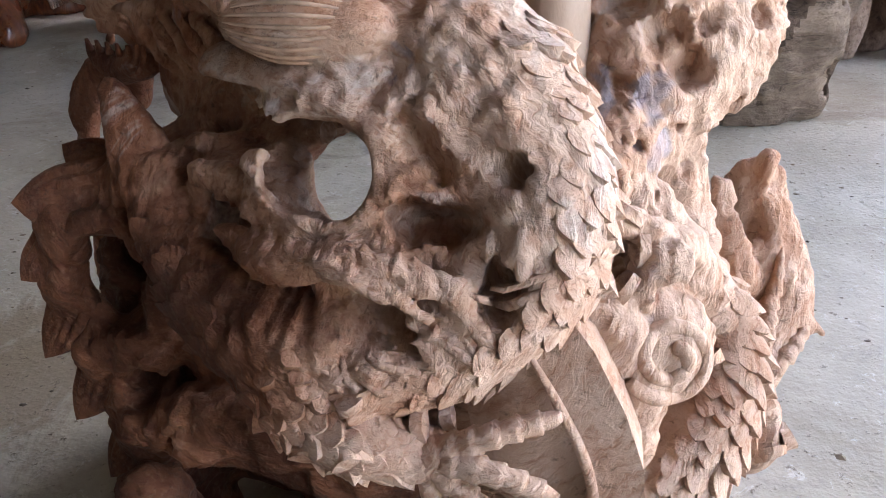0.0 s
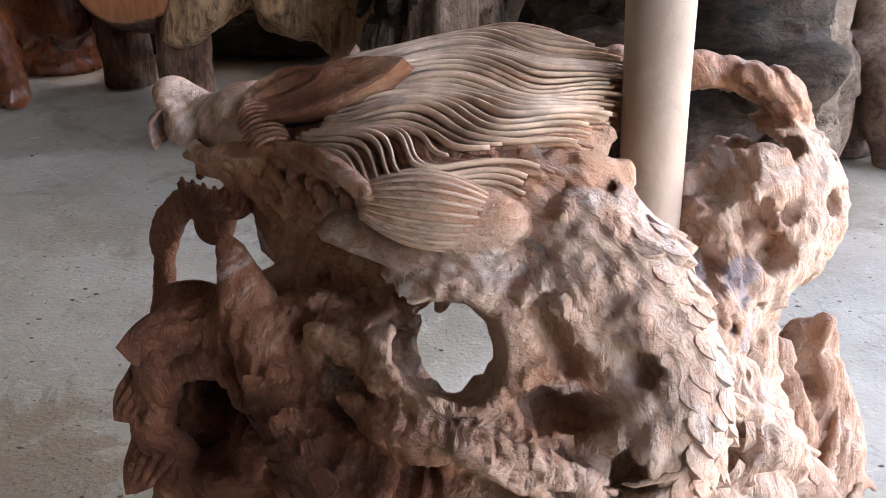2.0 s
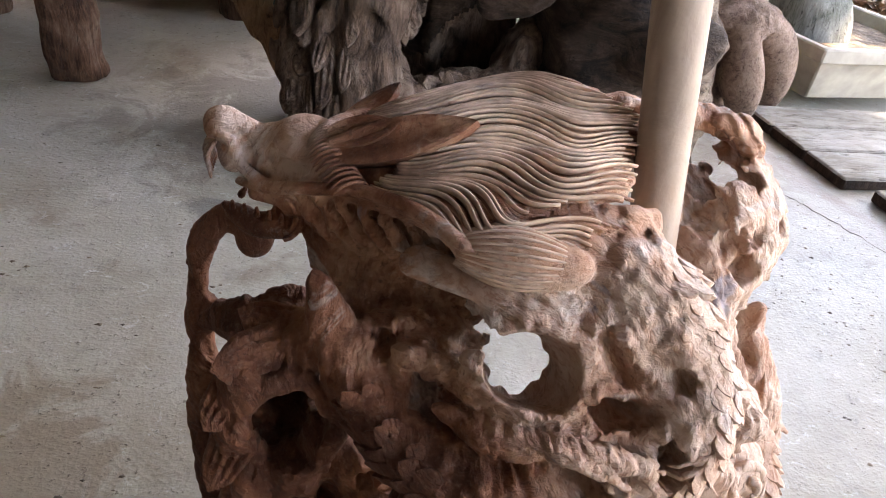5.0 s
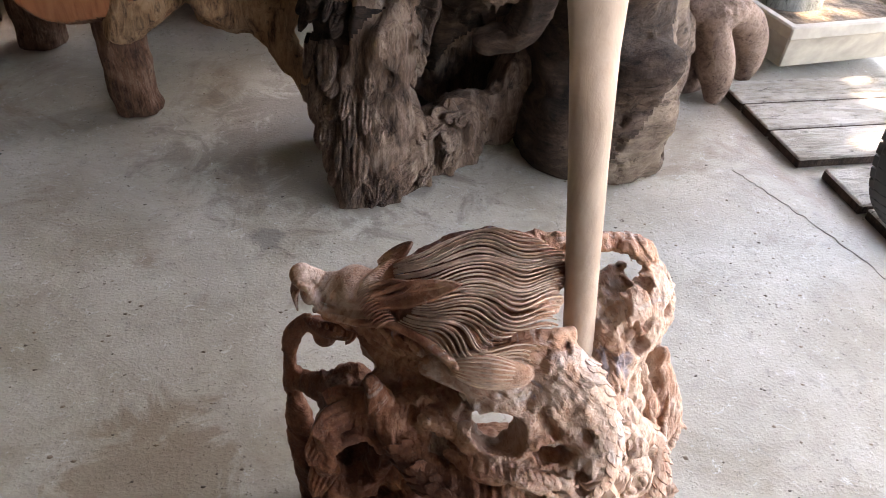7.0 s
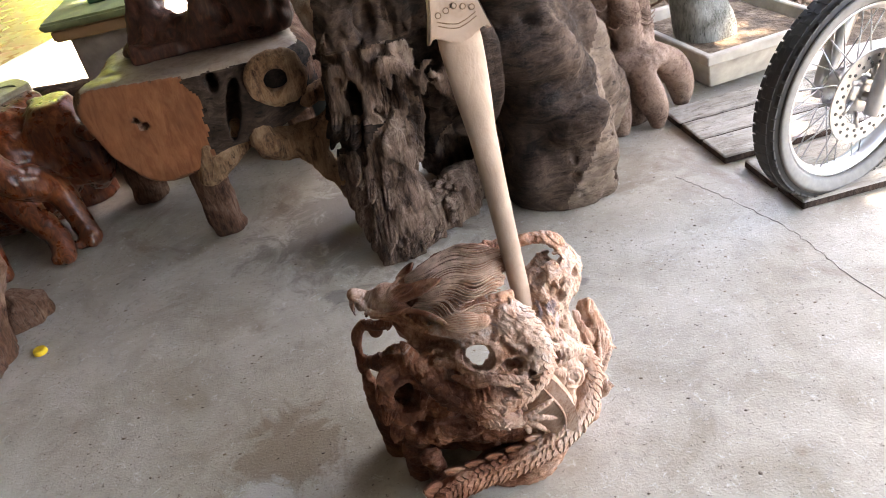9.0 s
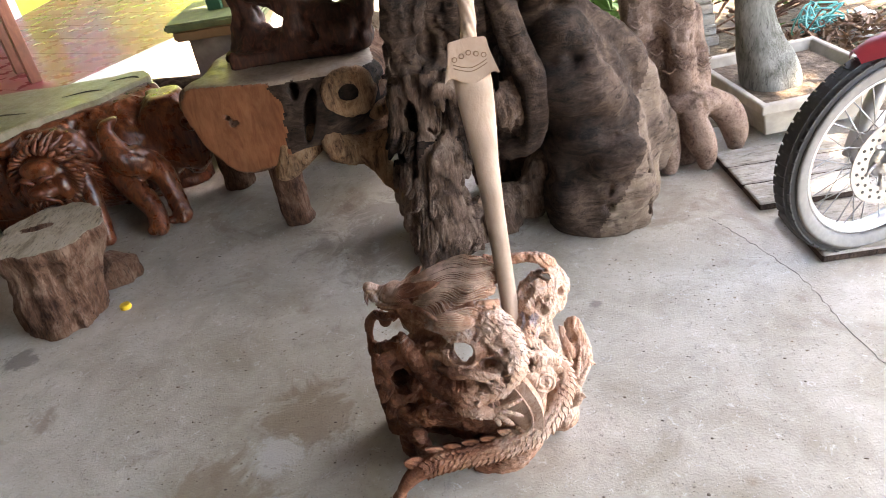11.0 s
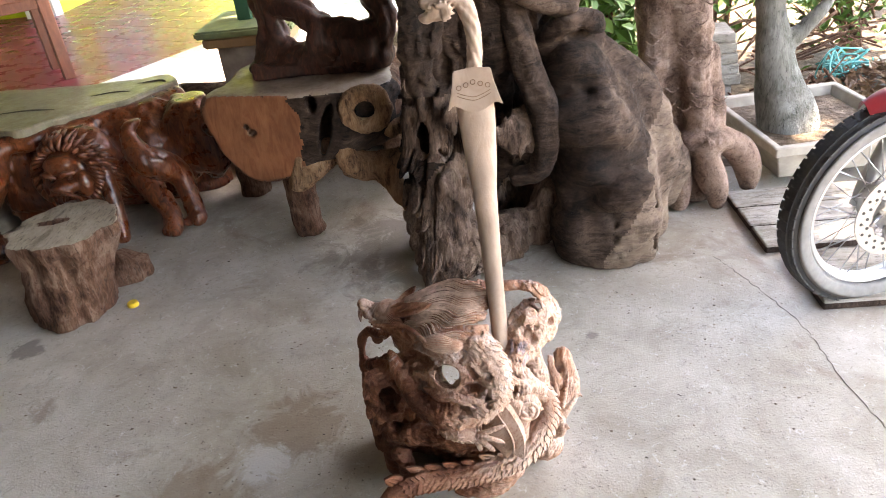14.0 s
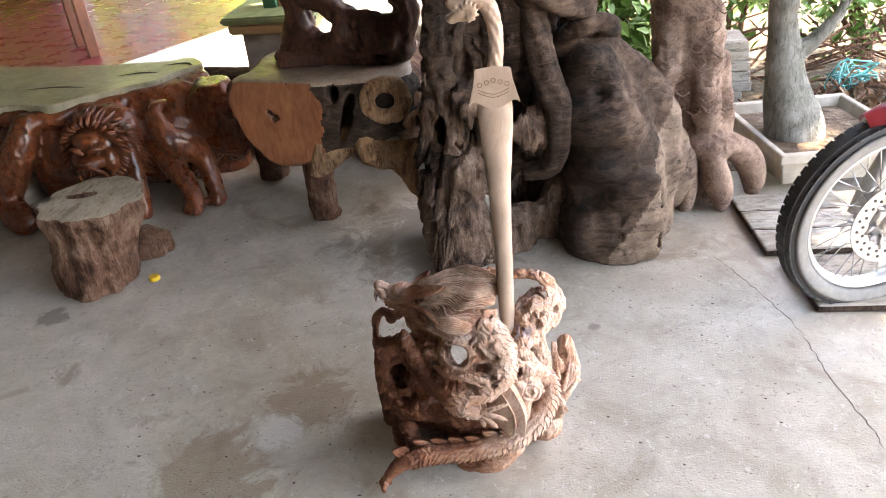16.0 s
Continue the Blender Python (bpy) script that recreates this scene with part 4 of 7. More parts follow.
    c.tube([(-0.028, 0.448, 0.262, 0.004), (-0.016, 0.440, 0.262, 0.007), (-0.004, 0.428, 0.262, 0.009), (0.010, 0.420, 0.264, 0.009), (0.032, 0.412, 0.270, 0.008), (0.054, 0.406, 0.270, 0.007), (0.076, 0.402, 0.264, 0.006)], 0.005)
    c.tube([(0.024, 0.408, 0.272, 0.005), (0.044, 0.402, 0.268, 0.0055), (0.062, 0.397, 0.258, 0.003), (0.068, 0.396, 0.250, 0.001)], 0.003)
    c.rough(34, 0.0030, 4)
    c.rough(90, 0.0026, 3, fibres)
    c.rough(210, 0.0014, 2, fibres)
    # the window
    c.tube([(0.0345, 0.40, 0.316, 0.022), (0.020, 0.475, 0.278, 0.0200), (-0.014, 0.70, 0.163, 0.030)], 0.003, cut=True, squash=(1, 0, 0, 0.75))
    c.tube([(0.021, 0.42, 0.310, 0.022), (0.020, 0.475, 0.276, 0.0200), (0.020, 0.70, 0.124, 0.030)], 0.003, cut=True, squash=(1, 0, 0, 0.85))
    c.tube([(0.0052, 0.42, 0.312, 0.021), (0.020, 0.475, 0.275, 0.0205), (0.084, 0.70, 0.115, 0.030)], 0.003, cut=True)
    for k, (a, r) in enumerate(((0.3, 0.0050), (1.0, 0.0035), (1.9, 0.0055), (2.7, 0.0040), (3.5, 0.0050), (4.3, 0.0045), (5.2, 0.0060), (5.8, 0.0035))):
        c.ball((0.020 + 0.0215 * math.cos(a), 0.476 + 0.012 * math.sin(a), 0.277 + 0.0180 * math.sin(a)), (1.0 * r, 0.8 * r, 0.6 * r), 0.005, (0, 50 * k, 0))
    c.rough(150, 0.0010, 2)
    # tail with its clawed end
    tail = [(-0.128, 0.372, 0.048, 0.012), (-0.105, 0.382, 0.062, 0.018), (-0.065, 0.396, 0.070, 0.021), (-0.02, 0.405, 0.072, 0.023), (0.03, 0.410, 0.074, 0.024), (0.08, 0.414, 0.084, 0.025), (0.14, 0.424, 0.106, 0.026), (0.182, 0.444, 0.138, 0.025), (0.200, 0.468, 0.170, 0.023), (0.198, 0.484, 0.196, 0.019), (0.186, 0.486, 0.218, 0.012)]
    c.tube(tail, 0.006)
    c.ball((0.06, 0.455, 0.03), (0.09, 0.03, 0.035), 0.01)
    for i in range(6):
        x = -0.060 + 0.036 * i
        z = 0.088 + 0.002 * i + (0.010 if i > 3 else 0)
        leaf_plate(h, (x + 0.018, 0.405 + 0.0016 * i, z - 0.012), (x - 0.022, 0.398 + 0.002 * i, z + 0.021), (-0.3, -0.9, 0.25), 0.011, 2.5, 0.003, 0.005, 0.0014)
    leaf_plate(h, (-0.090, 0.388, 0.068), (-0.122, 0.372, 0.108), (0, -0.9, 0.4), 0.015, 3, 0.004, 0.006, 0.0016)
    for end in ((-0.154, 0.368, 0.006), (-0.147, 0.352, 0.006), (-0.138, 0.372, 0.008)):
        c.tube([(-0.118, 0.376, 0.055, 0.014), (-0.138, 0.366, 0.036, 0.009), (end[0], end[1], 0.018, 0.006), (*end, 0.0035)], 0.003, rings(0.010, 0.0012))
    # snout, brow and jaw
    c.tube([(-0.158, 0.614, 0.353, 0.0115), (-0.148, 0.610, 0.349, 0.014), (-0.135, 0.606, 0.343, 0.0155), (-0.118, 0.600, 0.344, 0.019), (-0.100, 0.594, 0.346, 0.021), (-0.08, 0.590, 0.348, 0.022)], 0.005)
    c.ball((-0.157, 0.612, 0.358), (0.0115, 0.013, 0.0085), 0.003)
    c.ball((-0.150, 0.604, 0.340), (0.010, 0.016, 0.013), 0.005)
    c.ball((-0.104, 0.592, 0.357), (0.021, 0.026, 0.013), 0.003)
    c.tube([(-0.160, 0.598, 0.354, 0.003), (-0.150, 0.592, 0.352, 0.004), (-0.144, 0.588, 0.338, 0.004), (-0.130, 0.580, 0.330, 0.004)], 0.002)
    c.tube([(-0.146, 0.598, 0.356, 0.002), (-0.140, 0.592, 0.350, 0.003), (-0.138, 0.588, 0.340, 0.002)], 0.001, cut=True)
    c.ball((-0.125, 0.574, 0.350), (0.003, 0.012, 0.010), 0.002, cut=True)
    for i in range(10):
        a = -1.1 + 0.25 * i
        h.add(*tube_mesh(smooth_path([(-0.160, 0.609 + 0.014 * math.sin(a), 0.350), (-0.168 + 0.004 * math.sin(a) ** 2, 0.606 + 0.016 * math.sin(a), 0.342), (-0.163, 0.604 + 0.017 * math.sin(a), 0.328)], 4), (0.001, 0.0014, 0.0017, 0.0019, 0.0019, 0.0018, 0.0016, 0.0013, 0.0008), 5))
    c.tube([(-0.132, 0.592, 0.317, 0.009), (-0.105, 0.580, 0.318, 0.012), (-0.07, 0.566, 0.322, 0.013)], 0.006)
    c.tube([(-0.157, 0.604, 0.301, 0.0025), (-0.148, 0.600, 0.296, 0.007), (-0.135, 0.594, 0.292, 0.009), (-0.116, 0.584, 0.298, 0.010)], 0.005)
    c.ball((-0.138, 0.604, 0.274), (0.013, 0.012, 0.014), 0.006)
    c.tube([(-0.147, 0.612, 0.304, 0.003), (-0.143, 0.610, 0.312, 0.0015)], 0.002)
    c.box((-0.138, 0.589, 0.310), (0.020, 0.02, 0.004), 0.003, (0, -10, 30), cut=True)
    for i in range(5):
        h.add(*tube_mesh([(-0.151 + 0.008 * i, 0.594 - 0.004 * i, 0.303), (-0.151 + 0.008 * i, 0.593 - 0.004 * i, 0.310)], (0.0026, 0.001), 5))
    for r in (0.012, 0.017):
        h.add(*tube_mesh([(-0.118 + r * math.cos(a) * 0.7, 0.570, 0.312 + r * math.sin(a)) for a in np.linspace(-1.5, 1.4, 9)], 0.0018, 5))
    # fin edge, bulb, leaflet
    c.tube([(-0.146, 0.594, 0.324, 0.003), (-0.127, 0.574, 0.330, 0.0035), (-0.107, 0.554, 0.341, 0.0035), (-0.072, 0.540, 0.348, 0.0038), (-0.044, 0.509, 0.353, 0.0040), (-0.022, 0.484, 0.349, 0.0045), (-0.015, 0.477, 0.348, 0.003)], 0.003)
    limb(h, [(-0.146, 0.594, 0.325, 0.002), (-0.127, 0.573, 0.332, 0.0036), (-0.107, 0.552, 0.343, 0.0040), (-0.090, 0.545, 0.347, 0.0040), (-0.072, 0.538, 0.350, 0.0042), (-0.044, 0.507, 0.356, 0.0044), (-0.022, 0.481, 0.352, 0.0042), (-0.014, 0.474, 0.349, 0.001)], None, 12, 8)
    c.tube([(-0.122, 0.582, 0.328, 0.005), (-0.07, 0.552, 0.340, 0.006), (-0.035, 0.522, 0.343, 0.007), (-0.005, 0.498, 0.338, 0.008)], 0.005)
    c.tube([(-0.020, 0.484, 0.345, 0.005), (0.0, 0.477, 0.344, 0.0110), (0.02, 0.473, 0.344, 0.0138), (0.036, 0.469, 0.346, 0.0115), (0.044, 0.466, 0.347, 0.005)], 0.004)
    for i in range(25):
        a = radians(-75 + 8 * i)
        sharp = i % 2 == 0
        out = 0.0172 if sharp else 0.0150
        swell = [out * math.sin(math.pi * min(0.93, 0.10 + 0.9 * u)) ** 0.7 for u in np.linspace(0, 1, 14)]
        pth = [(-0.024 + 0.069 * u, 0.486 - 0.019 * u - math.cos(a) * f, 0.345 + 0.002 * u + math.sin(a) * f) for u, f in zip(np.linspace(0, 1, 14), swell)]
        (ridge if sharp else h).add(*tube_mesh(pth, (0.0009 if sharp else 0.0026) * np.sin(np.linspace(0.6, 2.6, 14)) ** 0.5, 6))
    c.tube([(-0.040, 0.508, 0.322, 0.011), (-0.012, 0.484, 0.324, 0.010), (0.010, 0.464, 0.323, 0.006), (0.031, 0.451, 0.320, 0.0015)], 0.004, squash=(0, -0.6, 0.8, 0.4))
    c.floor(0.0)
    # scales, and the wavy folds under the lip
    scale_rows(h, c, loop, 0.034, 0.185, (-114, -100, -86, -72, -58, -44), 0.0140, 0.0118, (0, -1, 0.3), 0.0092, 1, 0.24)
    scale_rows(h, c, loop, 0.085, 0.205, (-30, -17), 0.0130, 0.0115, (0, -1, 0.3), 0.0092, 2, 0.24)
    scale_rows(h, c, loop, 0.205, 0.262, (-100, -86, -72, -58, -44), 0.0130, 0.0120, (0, -1, 0.3), 0.0096, 3, 0.16)
    scale_rows(h, c, loop, 0.262, 0.330, (-70, -52, -34, -16, 2, 20), 0.0145, 0.0135, (0, -1, 0.3), 0.0112, 4, 0.26)
    scale_rows(h, c, arm, 0.0, 0.062, (-75, -45, -15, 15, 45, 75), 0.0100, 0.0110, (0, -1, 0.5), 0.0080, 5, 0.34)
    scale_rows(h, c, tail[::-1], 0.010, 0.385, (-95, -70, -46, -23, 0, 23, 46), 0.0150, 0.0125, (0, -1, 0.35), 0.0108, 7, 0.55, reach=0.034)
    for i in range(15):
        s0 = 0.252 - 0.0086 * i
        marks = [(s0 - 0.034 * u + 0.004 * math.sin(8 * u + i), 22 - 104 * u + (6 if i % 2 else 0), -0.0004) for u in np.linspace(0, 1, 14)]
        h.add(*tube_mesh(wrap(loop, marks, (0, -1, 0.3), c), (0.0020 + 0.0007 * (i % 2)) * np.sin(np.linspace(0.3, 2.95, 14)) ** 0.7, 6))
    # curl on the boss
    coil = []
    for a in np.linspace(-2.6, 7.4, 34):
        r = 0.0205 - 0.0015 * (a + 2.6)
        p = Vector((0.164 + r * math.cos(a), 0.426 + 0.45 * r * math.sin(a), 0.216 + 0.8 * r * math.sin(a)))
        coil.append((*(c.land(p, (0, -0.8, 0.6)) or p), 0.0036))
    limb(h, coil, None, 10, 2)
    # clawed toes on the block
    for a, b in (((0.222, 0.530, 0.205), (0.226, 0.492, 0.156)), ((0.252, 0.528, 0.208), (0.234, 0.492, 0.154)), ((0.270, 0.522, 0.170), (0.238, 0.492, 0.147))):
        rows = []
        for u in (0.0, 0.25, 0.5, 0.75, 1.0):
            p = Vector(a).lerp(Vector(b), u)
            q = c.land(p, (0.1, -0.9, 0.4), 0.03) or p
            rows.append((*q, 0.0015 + 0.0036 * min(1.0, 2 * u)))
        limb(h, rows, knuckles(0.009, 0.0020), 16, 8)
    # strands of the mane, and the ruffle at the brow
    rnd = random.Random(4)
    for i in range(78):
        w = min(max((i + rnd.uniform(-0.35, 0.35)) / 77, 0.0), 1.0)
        ends = 1.0 - 0.10 * rnd.random() if w < 0.72 or w > 0.84 else 0.62 + 0.1 * rnd.random()
        begin = 0.02 + 0.30 * rnd.random() * (i % 3 == 0)
        drift = rnd.uniform(-0.045, 0.045)
        path = np.array([mane_point(w + drift * u, begin + (ends - begin) * u, -0.0032 + 0.0006 * math.sin(6 * u + i)) for u in np.linspace(0, 1, 30)])
        size = rnd.uniform(0.0014, 0.0027) * np.sin(np.linspace(0.4, 2.85, 30)) ** 0.6
        h.add(*tube_mesh(path, size, 6))
    # thin sanded ridges between the grooves
    for i in range(36):
        w = min(max((i + rnd.uniform(-0.25, 0.25)) / 35, 0.0), 1.0)
        ends = 1.0 - 0.08 * rnd.random() if w < 0.72 or w > 0.84 else 0.62 + 0.1 * rnd.random()
        begin = 0.02 + 0.35 * rnd.random() * (i % 4 == 0)
        path = np.array([mane_point(w + 0.022 * math.sin(9 * w) * u, begin + (ends - begin) * u, 0.0018 + 0.0008 * math.sin(5 * u + i)) for u in np.linspace(0, 1, 30)])
        ridge.add(*tube_mesh(path, rnd.uniform(0.0008, 0.0012) * np.sin(np.linspace(0.4, 2.85, 30)) ** 0.6, 6, 2.6, (0, -0.45, 0.89)))
    # raised locks at the crest and at the tips
    for (x0, y0, z0), (x1, y1, z1), rise, n in (((0.005, 0.612, 0.392), (0.084, 0.600, 0.393), 0.010, 7), ((0.035, 0.606, 0.396), (0.088, 0.594, 0.392), 0.012, 7), ((0.036, 0.492, 0.366), (0.098, 0.503, 0.360), 0.002, 5)):
        for j in range(n):
            v = j / (n - 1) - 0.5
            path = [(x0 + (x1 - x0) * u, y0 + (y1 - y0) * u + 0.020 * v * math.sin(math.pi * (0.15 + 0.8 * u)), z0 + (z1 - z0) * u + (rise - 0.012 * abs(v)) * math.sin(math.pi * (0.1 + 0.86 * u)) - 0.003) for u in np.linspace(0, 1, 16)]
            h.add(*tube_mesh(path, 0.0024 * np.sin(np.linspace(0.5, 2.8, 16)) ** 0.6, 6))
    for i in range(26):
        u = i / 25
        base = Vector((-0.076, 0.540, 0.350)).lerp(Vector((-0.070, 0.606, 0.368)), u) + Vector((-0.018, 0, 0.008)) * math.sin(math.pi * u)
        h.add(*tube_mesh(smooth_path([tuple(base + Vector(o)) for o in ((-0.013, -0.003, -0.003), (-0.006, -0.003, 0.004), (0.004, 0.0, 0.005), (0.009, 0.002, 0.0))], 3), np.array((5, 8, 10, 11, 12, 12, 12, 11, 10, 6)) * 1e-4, 5))
    h.add(np.vstack(ridge.v), ridge.f)
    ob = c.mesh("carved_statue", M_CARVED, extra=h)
    ob.data.materials.append(M_RIDGE)
    slots = np.zeros(len(ob.data.polygons), np.int32)
    slots[-len(ridge.f):] = 1
    ob.data.polygons.foreach_set("material_index", slots)
    return tagged(ob, "teak root statue carved with coiled scaled body, flowing mane and claws", "statue")


carving()


# ---- the wooden sword in the carving ----
def sword():
    s = thing("wooden_sword", "pale sanded wooden sword stuck upright in the carved root", "sword", at=(0.12, 0.534, 0.30))
    axis0, axis1 = Vector((0.1196, 0.534, 0.30)), Vector((0.1064, 0.659, 0.718))
    d = (axis1 - axis0).normalized()
    side = Vector((1, 0, 0)) - d * d.x
    side.normalize()
    front = d.cross(side)

    def at(u, a, b):
        return axis0 + d * u + side * a + front * b

    bm = bmesh.new()
    prev = None
    rows = [(-0.06, 0.0150, 0.0150), (0.0, 0.0158, 0.0156), (0.10, 0.0170, 0.016), (0.20, 0.0190, 0.016), (0.30, 0.0225, 0.0155), (0.36, 0.0285, 0.015), (0.41, 0.0325, 0.0145), (0.445, 0.034, 0.014), (0.46, 0.0335, 0.014)]
    for u, wx, wy in rows:
        ring = [bm.verts.new(at(u, wx * math.cos(a), wy * math.sin(a))) for a in [2 * math.pi * i / 24 for i in range(24)]]
        if prev:
            for i in range(24):
                bm.faces.new((prev[i], prev[(i + 1) % 24], ring[(i + 1) % 24], ring[i]))
        prev = ring
    bm.faces.new(prev)
    part("blade", bm, M_POLE, s, smooth=True)
    # guard: a curved plate with drooping tips
    bm = bmesh.new()
    outline = [(-0.050, 0.452), (-0.043, 0.478), (-0.037, 0.500), (-0.034, 0.522), (0.0, 0.526), (0.034, 0.522), (0.037, 0.500), (0.043, 0.478), (0.050, 0.455), (0.040, 0.462), (0.030, 0.458), (0.016, 0.450), (0.0, 0.446), (-0.016, 0.450), (-0.030, 0.458), (-0.040, 0.462)]
    front_ring = [bm.verts.new(at(v, u, 0.017)) for u, v in outline]
    back_ring = [bm.verts.new(at(v, u, -0.017)) for u, v in outline]
    bm.faces.new(front_ring)
    bm.faces.new(back_ring[::-1])
    for i in range(len(outline)):
        j = (i + 1) % len(outline)
        bm.faces.new((front_ring[j], front_ring[i], back_ring[i], back_ring[j]))
    bmesh.ops.recalc_face_normals(bm, faces=bm.faces)
    bmesh.ops.bevel(bm, geom=bm.edges, offset=0.002, segments=2, affect="EDGES")
    guard = part("guard", bm, M_POLE, s)
    sign = 1 if front.y < 0 else -1
    for i in range(5):
        bm = bmesh.new()
        u = -0.026 + 0.013 * i
        m = Matrix.Translation(at(0.500 - 0.004 * abs(i - 2), u, sign * 0.0175)) @ front.to_track_quat("Z", "Y").to_matrix().to_4x4()
        bmesh.ops.create_cone(bm, segments=14, radius1=0.0030, radius2=0.0026, depth=0.002, cap_ends=True, matrix=m)
        stud = part("stud", bm, M_POLE, guard)
        v, f = tube_mesh([tuple(m @ Vector((0.0042 * math.cos(q), 0.0042 * math.sin(q), 0.0))) for q in np.linspace(0, 2 * math.pi, 15)], 0.0007, 5)
        mesh_ob("ring", v, f, M_PLANKDARK, stud)
    for dv in (0.0, 0.006):
        path = [at(0.468 + dv + 0.010 * abs(k / 8 - 1) ** 1.5, -0.030 + 0.060 * k / 16, sign * 0.0172) for k in range(17)]
        v, f = tube_mesh([tuple(p) for p in path], 0.0007, 5)
        mesh_ob("groove_rib", v, f, M_PLANKDARK, guard)
    # grip and pommel
    clay = Clay((0.00, 0.62, 0.74), (0.17, 0.78, 0.99), 0.0022)
    g = [tuple(at(0.52, 0.004, 0)) + (0.0145,), tuple(at(0.56, 0.009, 0)) + (0.0135,), tuple(at(0.60, 0.008, 0)) + (0.0145,), tuple(at(0.637, -0.004, 0.0)) + (0.017,), tuple(at(0.652, -0.026, 0.0)) + (0.020,), tuple(at(0.642, -0.046, 0.0)) + (0.019,)]
    clay.tube(g, 0.006, folds(6, 0.0022, 90))
    head = at(0.632, -0.052, 0)
    clay.ball(head, (0.026, 0.021, 0.021), 0.006)
    clay.ball(head + Vector((-0.018, 0, -0.012)), (0.015, 0.015, 0.011), 0.004)
    clay.ball(head + Vector((-0.016, 0, 0.012)), (0.015, 0.015, 0.009), 0.004)
    clay.ball(head + Vector((-0.026, -0.004, 0.0)), (0.014, 0.024, 0.006), 0.002, cut=True)
    clay.ball(head + Vector((-0.010, -0.019, 0.009)), (0.006, 0.006, 0.006), 0.002, cut=True)
    clay.ball(head + Vector((-0.010, -0.017, 0.009)), (0.004, 0.004, 0.004), 0.001)
    for k in range(8):
        a = radians(-80 + 30 * k)
        clay.tube([tuple(head + Vector((0.012, -0.018, 0.002 * k - 0.006))) + (0.004,), tuple(head + Vector((0.012 + 0.014 * math.cos(a), -0.021, 0.014 * math.sin(a)))) + (0.004,), tuple(head + Vector((0.014 + 0.020 * math.cos(a), -0.010, 0.020 * math.sin(a)))) + (0.001,)], 0.002)
    clay.rough(120, 0.0015, 2, ridges)
    clay.mesh("pommel", M_POLE, s, "carved curling grip and pommel of pale wood")


M_PLANKDARK = plain("carved_line", (0.20, 0.12, 0.07), 0.8)
sword()


# ---- roots, stumps and tables ----
def facing(ob, pick, material):
    """Gives a second material to the faces that pick() chooses by centre and normal."""
    ob.data.materials.append(material)
    n = len(ob.data.materials) - 1
    index = np.zeros(len(ob.data.polygons), int)
    ob.data.polygons.foreach_get("material_index", index)
    for i, p in enumerate(ob.data.polygons):
        if pick(p.center, p.normal):
            index[i] = n
    ob.data.polygons.foreach_set("material_index", index)


